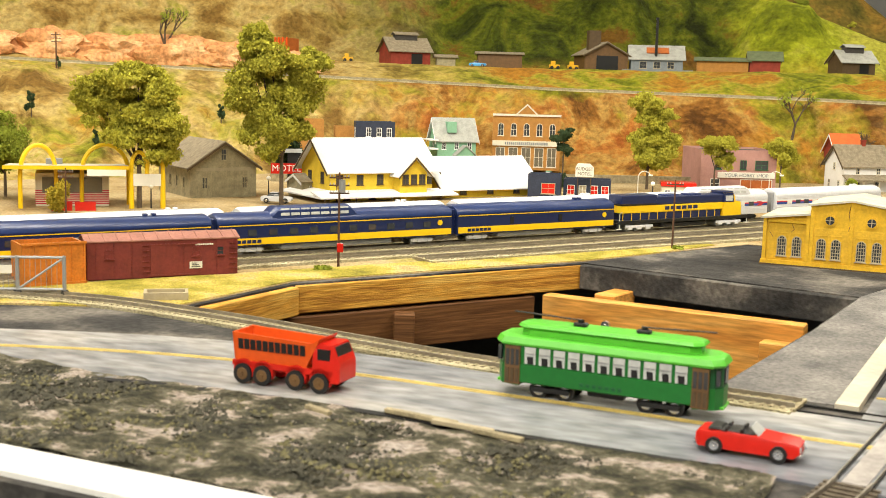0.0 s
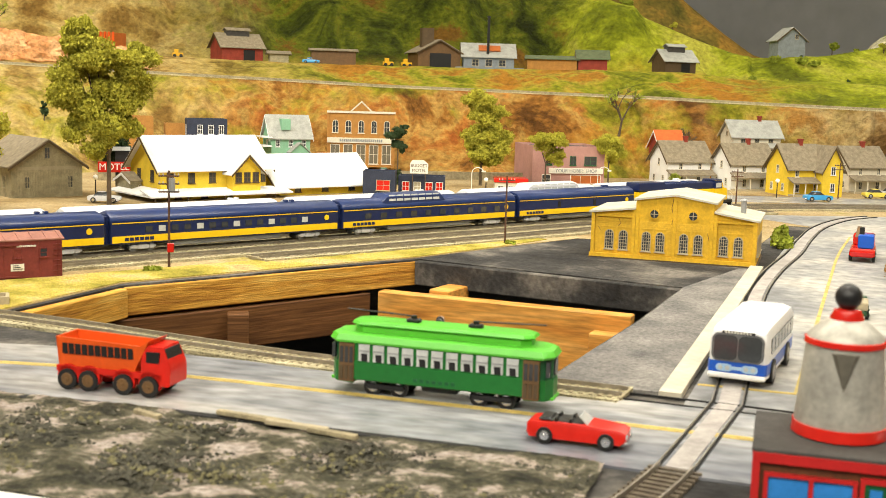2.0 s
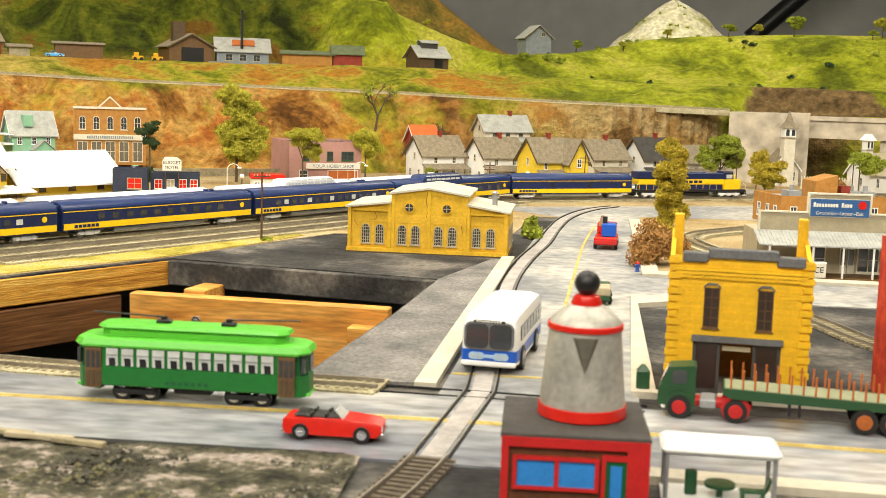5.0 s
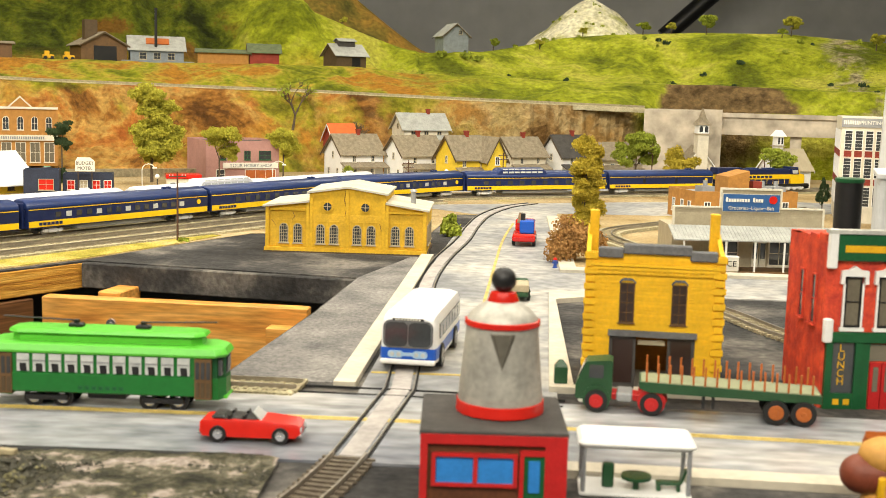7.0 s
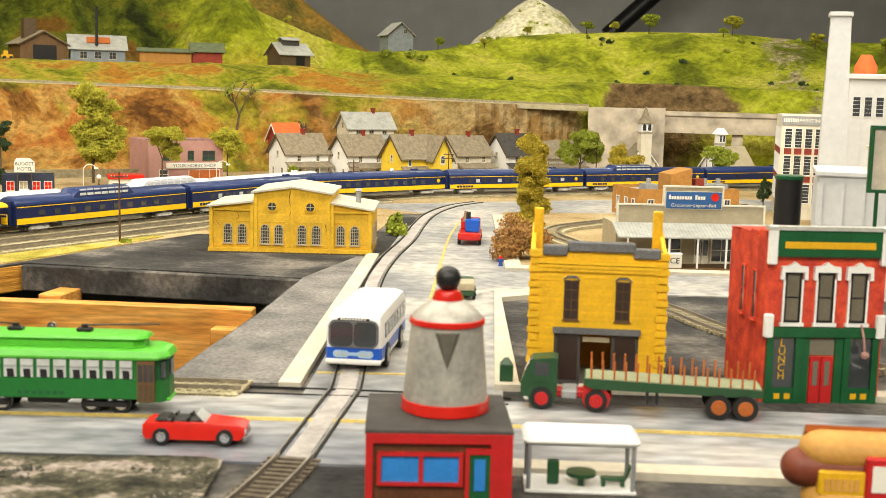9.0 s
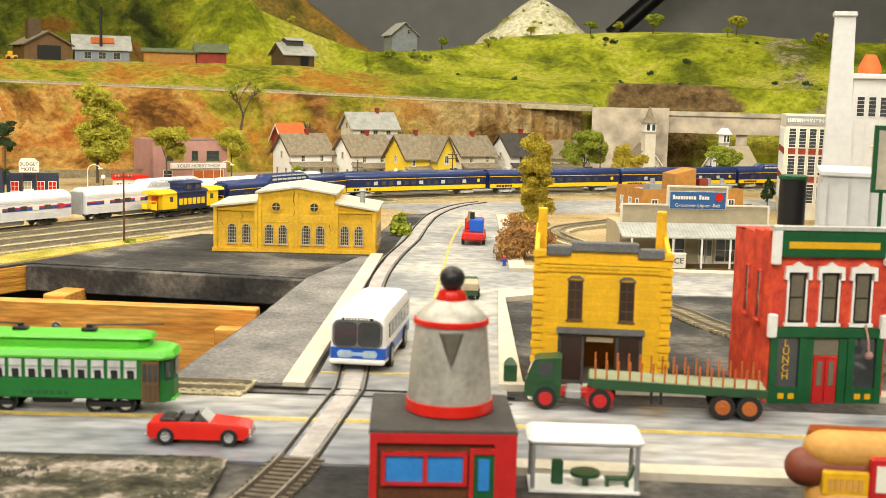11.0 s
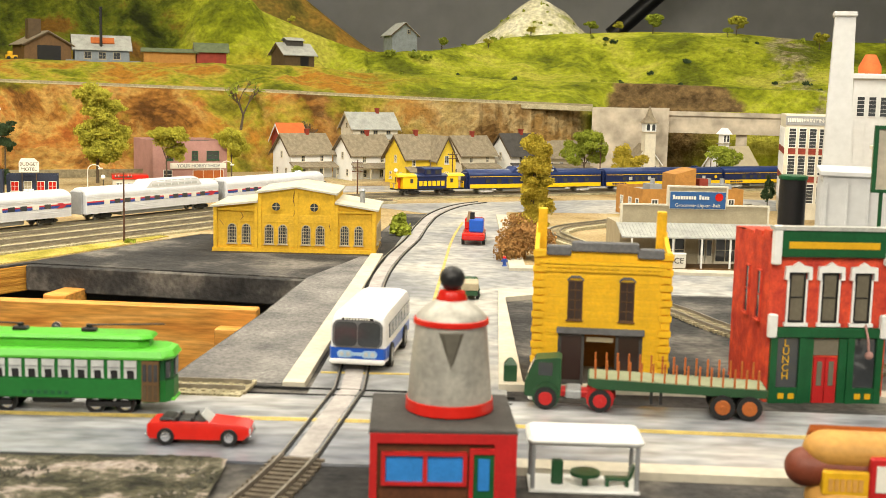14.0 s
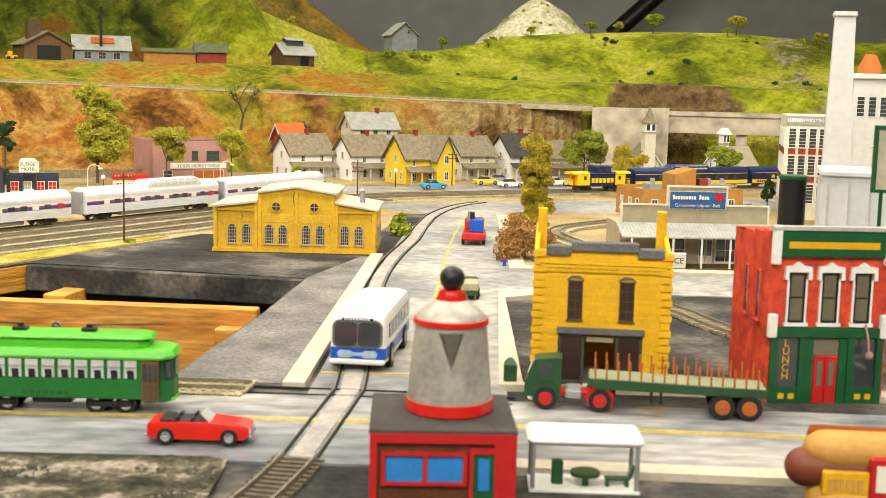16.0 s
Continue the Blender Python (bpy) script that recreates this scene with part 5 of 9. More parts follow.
# ---- buildings round the crossing ----
def engine_house(m):
    W, D = 0.199, 0.113
    h = thing("engine_house", m, "yellow brick engine house with arched windows and cream roofs", "building")
    x0, x1 = -0.045, 0.049
    for nm, q in (("west_wing", [(-W / 2, 0), (x0, 0), (x0, 0.062), (-W / 2, 0.0555)]), ("east_wing", [(x1, 0), (W / 2, 0), (W / 2, 0.0545), (x1, 0.062)])):
        a = Mesh(); a.extrude_y([(x, z - 0.003 if z == 0 else z) for x, z in q], 0, D)
        part(nm, a, M_EHY, h)
    a = Mesh(); a.extrude_y([(x0, -0.003), (x1, -0.003), (x1, 0.0735), (0.002, 0.0805), (x0, 0.0735)], -0.002, D + 0.002)
    part("hall", a, M_EHY, h)
    for q in ([(-W / 2 - 0.003, 0.0552), (x0, 0.0622), (x0, 0.0645), (-W / 2 - 0.003, 0.0575)], [(W / 2 + 0.003, 0.0542), (x1, 0.0622), (x1, 0.0645), (W / 2 + 0.003, 0.0565)], [(x0 - 0.003, 0.0730), (0.002, 0.0806), (0.002, 0.083), (x0 - 0.003, 0.0754)], [(x1 + 0.003, 0.0730), (0.002, 0.0806), (0.002, 0.083), (x1 + 0.003, 0.0754)]):
        a = Mesh(); a.extrude_y(q, -0.005, D + 0.004)
        part("roof", a, M_EHROOF, h)
    for x, top in ((-W / 2 + 0.0025, 0.0555), (x0 - 0.002, 0.061), (x0 + 0.0025, 0.073), (0.002, 0.079), (x1 - 0.0025, 0.073), (x1 + 0.002, 0.061), (W / 2 - 0.0025, 0.0545)):
        a = Mesh(); a.box(x - 0.002, x + 0.002, -0.0035, 0.0, 0, top)
        part("pilaster", a, M_EHY, h)
    a = Mesh(); a.box(-W / 2 - 0.001, W / 2 + 0.001, -0.0042, -0.0001, -0.002, 0.006)
    part("plinth", a, M_EHY, h)
    a = Mesh(); a.box(-W / 2 - 0.002, W / 2 + 0.002, -0.0055, D + 0.003, -0.003, 0.0016)
    part("base_board", a, M_TRIM, h, "dark base board")
    for x, z in ((-0.071, 0.0535), (0.073, 0.053)):
        a = Mesh(); a.box(x - 0.022, x + 0.022, -0.003, 0, z - 0.002, z + 0.0005)
        part("string_course", a, M_EHY, h)
    for px in (-0.0767, -0.0594, -0.031, -0.0143, 0.0141, 0.0314, 0.0612, 0.0785):
        inside = x0 < px < x1
        window(h, pose(px, -0.002 if inside else 0.0, 0.0235) @ pose(0, 0, 0, 90), 0.0112, 0.0245, M_TAN, M_PANE, 0.001, 0.0012, (3, 5), True)
    # lapped courses between the pilasters
    wins = (-0.0767, -0.0594, -0.031, -0.0143, 0.0141, 0.0314, 0.0612, 0.0785)
    for b0, b1, top, y in ((-W / 2 + 0.005, x0 - 0.0045, 0.05, 0.0), (x0 + 0.005, -0.0005, 0.047, -0.002), (0.0045, x1 - 0.005, 0.047, -0.002), (x1 + 0.0045, W / 2 - 0.005, 0.05, 0.0)):
        z = 0.0075
        while z < top:
            cuts = [b0] + [q for p in wins if b0 < p < b1 for q in (p - 0.0072, p + 0.0072)] + [b1] if z < 0.0375 else [b0, b1]
            for c0, c1 in zip(cuts[::2], cuts[1::2]):
                a = Mesh(); a.prism([(c0, y, z), (c1, y, z), (c1, y - 0.0005, z), (c0, y - 0.0005, z)], [(c0, y, z + 0.0021), (c1, y, z + 0.0021), (c1, y - 0.0001, z + 0.0021), (c0, y - 0.0001, z + 0.0021)])
                part("course", a, M_EHY, h)
            z += 0.0024
    for px in (-0.0225, 0.024):
        a = Mesh()
        ring = [(px + r_ * math.cos(q), 0.0575 + r_ * math.sin(q)) for r_, q in [(0.0076 if i % 2 else 0.0064, 2 * math.pi * i / 32) for i in range(32)]]
        a.extrude_y(ring, -0.0034, -0.0018)
        rw = part("round_window", a, M_EHY, h)
        a = Mesh(); a.cyl((px, -0.0030, 0.0575), (px, -0.0038, 0.0575), 0.0050, 0.0050, 20)
        part("pane", a, M_PANE, rw)
        a = Mesh(); a.box(px - 0.0004, px + 0.0004, -0.0043, -0.0037, 0.0525, 0.0625); a.box(px - 0.005, px + 0.005, -0.0043, -0.0037, 0.0571, 0.0579)
        part("glazing_bar", a, M_TAN, rw)
    for y in (0.02, 0.04, 0.065, 0.09):
        window(h, on_face("r", y, 0.0235, W, D), 0.0112, 0.0245, M_TAN, M_PANE, 0.001, 0.0012, (3, 5), True)
    a = Mesh(); a.cyl((0.079, 0.052, 0.05), (0.079, 0.052, 0.075), 0.0034, 0.0034, 12); a.cyl((0.079, 0.052, 0.075), (0.079, 0.052, 0.0775), 0.0052, 0.003, 12)
    part("stove_pipe", a, M_GREY, h, "grey metal vent pipe")
    # cracks in the render
    for pts in ([(-0.066, 0.050), (-0.063, 0.044), (-0.0665, 0.040)], [(0.0, 0.078), (-0.002, 0.066), (0.0005, 0.056), (-0.001, 0.046)], [(-0.092, 0.04), (-0.087, 0.033)], [(0.042, 0.038), (0.044, 0.029)]):
        a = Mesh()
        for p, q in zip(pts, pts[1:]):
            a.cyl((p[0], -0.0024 if x0 < p[0] < x1 else -0.0003, p[1]), (q[0], -0.0024 if x0 < p[0] < x1 else -0.0003, q[1]), 0.0004, 0.0003, 5)
        part("crack", a, M_BROWN, h)
    return h


engine_house(pose(-0.152, 1.450, 0, 0, 0, -0.6))


def coffee_kiosk(m):
    h = thing("coffee_kiosk", m, "small red and brown kiosk with blue windows", "kiosk")
    W, D, H = 0.068, 0.066, 0.0385
    a = Mesh(); a.box(-W / 2, W / 2, 0, D, -0.01, H)
    part("wall", a, M_KIOSKB, h)
    a = Mesh(); a.box(-W / 2 - 0.0015, W / 2 + 0.0015, -0.0015, D + 0.0015, H, H + 0.003, 0.0006)
    part("roof", a, M_DKROOF, h, "flat dark tar-paper roof")
    for x0, x1, z0, z1 in ((-W / 2 - 0.001, W / 2 + 0.001, H - 0.0035, H + 0.0012), (-W / 2 - 0.001, -W / 2 + 0.0025, -0.01, H - 0.0035), (W / 2 - 0.0095, W / 2 + 0.001, -0.01, H - 0.0035), (0.0125, 0.0145, -0.01, 0.03), (0.0125, W / 2 - 0.0095, 0.03, 0.0325), (-0.0295, 0.0115, 0.0288, 0.0305), (-0.0295, 0.0115, 0.0142, 0.0158)):
        a = Mesh(); a.box(x0, x1, -0.0022, 0.0, z0, z1)
        part("red_trim", a, M_CREST, h)
    for x in (-0.0295, -0.0095, 0.0095):
        a = Mesh(); a.box(x, x + 0.002, -0.0022, 0, 0.0158, 0.0288)
        part("red_trim", a, M_CREST, h)
    for x in (-0.0185, 0.0008):
        a = Mesh(); a.box(x - 0.0088, x + 0.0088, -0.0008, 0.0002, 0.0158, 0.0288)
        part("window", a, M_BLUEWIN, h, "flat blue window pane")
    a = Mesh(); a.box(0.0145, 0.0245, -0.0012, 0.0, -0.01, 0.03)
    d = part("door", a, M_GREENP, h, "green kiosk door")
    a = Mesh(); a.box(0.0168, 0.0222, -0.0018, -0.0011, 0.012, 0.0275)
    part("pane", a, M_BLUEWIN, d)
    return h


coffee_kiosk(pose(0.0215, 0.552, 0, 0, 0, 1.2))


def coffee_pot(m):
    t = thing("giant_coffee_pot", m, "giant steel coffee pot with red bands and black knob", "coffee pot")
    a = Mesh(); a.lathe([(0.0208, 0), (0.0214, 0.006), (0.0178, 0.0455), (0.0172, 0.046)], 40)
    part("body", a, M_STEEL, t, "brushed grey steel body", True)
    a = Mesh(); a.lathe([(0.0212, 0.0), (0.0224, 0.0008), (0.0220, 0.0062), (0.0208, 0.0066)], 40)
    part("base_band", a, M_RED, t, "red band", True)
    a = Mesh(); a.lathe([(0.0178, 0.0440), (0.0190, 0.0446), (0.0188, 0.0470), (0.0172, 0.0476)], 40)
    part("rim_band", a, M_RED, t, "red band", True)
    a = Mesh(); a.lathe([(0.0180, 0.047), (0.0176, 0.0482), (0.0142, 0.0518), (0.0096, 0.0552), (0.0072, 0.0567)], 40)
    part("lid", a, M_STEEL, t, "domed steel lid", True)
    a = Mesh(); a.lathe([(0.0078, 0.0556), (0.0080, 0.0564), (0.0062, 0.0606), (0.0048, 0.0610)], 30)
    part("collar", a, M_RED, t, "red collar", True)
    a = Mesh(); a.ball((0, 0, 0.0668), 0.0064, 22)
    part("knob", a, M_BLACK, t, "glossy black knob", True)
    a = Mesh(); a.prism([(-0.0062, -0.0178, 0.0425), (0.0062, -0.0178, 0.0425), (0.0, -0.0195, 0.0245)], [(-0.004, -0.0205, 0.0425), (0.004, -0.0205, 0.0425), (0.0, -0.0200, 0.0245)])
    part("spout", a, M_STEELD, t, "short pointed steel spout", False)
    return t


coffee_pot(pose(0.0245, 0.590, 0.0415))


def yellow_shop(m):
    W, D, H = 0.0925, 0.088, 0.097
    h = thing("yellow_brick_shop", m, "bright yellow brick storefront shell with grey sills, roofless", "building")
    # front wall round its openings
    cols = [(-W / 2, -0.0285, 0, H), (0.0285, W / 2, 0, H), (-0.0285, 0.0285, 0.0425, 0.0495), (-0.0285, -0.0228, 0.0495, H), (-0.0128, 0.0118, 0.0495, H), (0.0218, 0.0285, 0.0495, H), (-0.0228, -0.0128, 0.0768, H), (0.0118, 0.0218, 0.0768, H)]
    for x0, x1, z0, z1 in cols:
        a = Mesh(); a.box(x0, x1, 0, 0.003, z0, z1)
        part("front_wall", a, M_BRICKY, h)
    for s in (-1, 1):
        a = Mesh(); a.extrude_x([(0.003, 0), (D, 0), (D, 0.106), (0.05, 0.106), (0.022, 0.0975), (0.003, 0.096)], min(s * W / 2, s * (W / 2 - 0.003)), max(s * W / 2, s * (W / 2 - 0.003)))
        part("side_wall", a, M_BRICKY, h)
        a = Mesh(); a.box(s * (W / 2 - 0.0045) - 0.0033, s * (W / 2 - 0.0045) + 0.0033, 0.042, 0.049, 0.09, 0.121, 0.0006)
        part("pier", a, M_BRICKY, h)
        for k in range(18):
            z = 0.004 + k * 0.0052
            a = Mesh(); x = s * (W / 2 - 0.0035); q = 0.0042 if k % 2 else 0.0028
            a.box(x - q, x + q, -0.0016, 0.0, z, z + 0.0040)
            part("quoin", a, M_BRICKY, h)
    a = Mesh(); a.box(-W / 2, W / 2, D - 0.003, D, 0, 0.085)
    part("back_wall", a, M_BRICKY, h)
    a = Mesh(); a.box(-W / 2 + 0.003, W / 2 - 0.003, 0.003, D - 0.003, 0.0, 0.002)
    part("floor", a, M_DKROOF, h)
    a = Mesh(); a.box(-W / 2 + 0.003, W / 2 - 0.003, 0.07, 0.072, 0.0, 0.08)
    part("inner_partition", a, M_BROWN, h)
    for z, y in ((0.0855, -0.0022), (0.088, -0.003), (0.0825, -0.0014)):
        a = Mesh(); a.box(-W / 2 + 0.004, W / 2 - 0.004, y, 0, z, z + 0.002)
        part("cornice", a, M_BRICKY, h)
    for k in range(22):
        a = Mesh(); x = -W / 2 + 0.007 + k * 0.00357; a.box(x, x + 0.0016, -0.0024, 0, 0.0832, 0.0858)
        part("dentil", a, M_BRICKY, h)
    for x0, x1, z0 in ((-0.038, -0.0215, 0.0935), (-0.0215, 0.0235, 0.0965), (0.0225, 0.0405, 0.093)):
        a = Mesh(); a.box(x0, x1, -0.0028, 0.004, z0, z0 + 0.0068, 0.0008)
        part("coping", a, M_SLATE, h, "grey stone coping")
    for x in (-0.0178, 0.0168):
        window(h, pose(x, 0.0008, 0.0632) @ pose(0, 0, 0, 90), 0.0102, 0.0272, M_BROWN, M_PANEBR, 0.0008, 0.0012, (1, 3), False)
        a = Mesh(); a.extrude_y([(x - 0.0056, 0.0762), (x - 0.003, 0.0785), (x + 0.003, 0.0785), (x + 0.0056, 0.0762), (x + 0.0056, 0.0775), (x + 0.003, 0.0800), (x - 0.003, 0.0800), (x - 0.0056, 0.0775)], -0.0015, 0.001)
        part("hood", a, M_SLATE, h)
    a = Mesh(); a.box(-0.0295, 0.0295, -0.0025, 0.001, 0.0405, 0.0445)
    part("lintel", a, M_SLATE, h)
    for x0, x1 in ((-0.0285, -0.0262), (-0.0125, -0.0105), (0.0105, 0.0125), (0.0262, 0.0285)):
        a = Mesh(); a.box(x0, x1, 0.0002, 0.003, 0, 0.0405)
        part("mullion", a, M_DKROOF, h)
    for x in (-0.0193, 0.0193):
        a = Mesh(); a.box(x - 0.0069, x + 0.0069, 0.0012, 0.0022, 0.008, 0.0405)
        part("shop_window", a, M_PANEBR, h)
        a = Mesh(); a.box(x - 0.0069, x + 0.0069, 0.0004, 0.0028, 0, 0.008)
        part("stall_riser", a, M_DKROOF, h)
    a = Mesh(); a.box(-0.009, 0.009, 0.002, 0.003, 0.0345, 0.0375)
    part("transom_sign", a, M_TAN, h)
    # brick courses
    for k in range(44):
        z = 0.0012 + k * 0.0022
        if 0.0795 < z:
            continue
        a = Mesh()
        spans = [(-W / 2 + 0.009, -0.0295), (0.0295, W / 2 - 0.009)] if z < 0.0475 else ([(-W / 2 + 0.009, -0.0242), (-0.0112, 0.0102), (0.0232, W / 2 - 0.009)] if z < 0.079 else [(-W / 2 + 0.009, W / 2 - 0.009)])
        for x0, x1 in spans:
            a = Mesh(); a.box(x0, x1, -0.00035, 0.0, z, z + 0.0018)
            part("brick_course", a, M_BRICKY, h)
    return h


yellow_shop(pose(0.130, 0.793, 0, 0, 0, -6))


def red_diner(m):
    W, D, H = 0.081, 0.078, 0.118
    h = thing("red_brick_diner", m, "red brick diner with white window hoods and green shopfront", "building")
    a = Mesh(); a.box(-W / 2, W / 2, 0, D, 0, H - 0.008)
    part("wall", a, M_BRICKR, h)
    for s in (-1, 1):
        for k in range(4):
            a = Mesh(); a.box(min(s * W / 2, s * (W / 2 - 0.003)), max(s * W / 2, s * (W / 2 - 0.003)), 0.004 + k * 0.018, 0.018 + k * 0.018, H - 0.008, H - 0.003 - 0.002 * k)
            part("parapet_step", a, M_BRICKR, h)
    a = Mesh(); a.box(-W / 2 + 0.001, W / 2 - 0.001, -0.004, 0.003, 0.0985, 0.1175, 0.001)
    part("cornice_board", a, M_GREENP, h, "dark green cornice board")
    a = Mesh(); a.box(-W / 2 + 0.010, W / 2 - 0.010, -0.0046, -0.0038, 0.1045, 0.109)
    part("cornice_panel", a, M_MUSTARD, h)
    a = Mesh(); a.box(-W / 2 - 0.001, W / 2 + 0.001, -0.0052, 0.003, 0.1165, 0.119)
    part("cornice_cap", a, M_BEDGREY, h)
    for s in (-1, 1):
        for z0, z1 in ((0.0935, 0.1195), (0.0445, 0.0605)):
            a = Mesh(); a.box(s * (W / 2 - 0.0025) - 0.003, s * (W / 2 - 0.0025) + 0.003, -0.005, 0.0, z0, z1, 0.0008)
            part("corner_block", a, M_WHITE, h)
    for x in (-0.0222, 0.0, 0.0222):
        window(h, pose(x, 0, 0.0715) @ pose(0, 0, 0, 90), 0.0112, 0.0335, M_BLACK, M_PANETAN, 0.0013, 0.0014, (0, 1), False, sill=False)
        a = Mesh(); a.extrude_y([(x - 0.0092, 0.0835), (x - 0.0066, 0.0835), (x - 0.0066, 0.0885), (x + 0.0066, 0.0885), (x + 0.0066, 0.0835), (x + 0.0092, 0.0835), (x + 0.0088, 0.0922), (x + 0.004, 0.0928), (x, 0.0955), (x - 0.004, 0.0928), (x - 0.0088, 0.0922)], -0.0032, 0.0)
        part("window_hood", a, M_WHITE, h)
        for q in (-0.0062, 0.0062):
            a = Mesh(); a.box(x + q - 0.0007, x + q + 0.0007, -0.0016, 0, 0.0545, 0.0835)
            part("window_jamb", a, M_WHITE, h)
        a = Mesh(); a.box(x - 0.008, x + 0.008, -0.0028, 0, 0.0522, 0.0545)
        part("window_sill", a, M_WHITE, h)
    # green shopfront
    a = Mesh(); a.box(-W / 2 + 0.004, W / 2 - 0.004, -0.0035, 0, 0.0445, 0.0515, 0.0006)
    part("fascia", a, M_GREENP, h)
    for x in (-0.036, -0.0165, 0.0165, 0.036):
        a = Mesh(); a.box(x - 0.0022, x + 0.0022, -0.0032, 0, 0, 0.0445)
        part("shopfront_post", a, M_GREENP, h)
    for x in (-0.0262, 0.0262):
        a = Mesh(); a.box(x - 0.0075, x + 0.0075, -0.0008, 0, 0.0105, 0.0445)
        part("shop_window", a, M_PANE, h)
        a = Mesh(); a.box(x - 0.0075, x + 0.0075, -0.0026, 0, 0, 0.0105)
        part("stall_riser", a, M_GREENP, h)
        for q in (-0.0035, 0.0035):
            a = Mesh(); a.box(x + q - 0.002, x + q + 0.002, -0.0030, -0.0024, 0.003, 0.0068)
            part("riser_panel", a, M_MUSTARD, h)
    a = Mesh(); a.box(-0.0085, 0.0085, -0.0006, 0, 0.0325, 0.0435)
    part("transom", a, M_PANETAN, h)
    for x in (-0.004, 0.004):
        a = Mesh(); a.box(x - 0.0037, x + 0.0037, -0.0014, 0, 0.0, 0.031)
        d = part("door", a, M_CREST, h, "red panelled door")
        a = Mesh(); a.box(x - 0.0017, x + 0.0017, -0.0019, -0.0013, 0.012, 0.0285)
        part("pane", a, M_PANETAN, d)
    for x in (-0.0115, 0.0115):
        a = Mesh(); a.box(x - 0.0028, x + 0.0028, -0.0016, 0, 0, 0.0445)
        part("shopfront_side", a, M_GREENP, h)
    for k, ch in enumerate("LUNCH"):
        letters(ch, 0.0072, M_MUSTARD, h, pose(-0.0272, -0.0012, 0.0405 - k * 0.0056) @ pose(0, 0, 0, 90))
    for y, z in ((0.02, 0.07), (0.045, 0.07)):
        window(h, on_face("l", y, z, W, D), 0.009, 0.034, M_BRICKR, M_PANE, 0.001, 0.0012, (0, 1))
    a = Mesh(); a.tube([(0.0252, -0.002, 0.054), (0.0252, -0.008, 0.046), (0.0258, -0.009, 0.037)], 0.0008, 8); a.ball((0.026, -0.0095, 0.0345), 0.0028, 12)
    part("hanging_lamp", a, M_PINK, h)
    return h


M_BEDGREY = mat("pale_stone", (0.5, 0.5, 0.46), 0.7)
M_PANETAN = glass_mat("tan_pane", (0.16, 0.14, 0.1), 0.2)
red_diner(pose(0.279, 0.779, 0, 0, 0, 3))


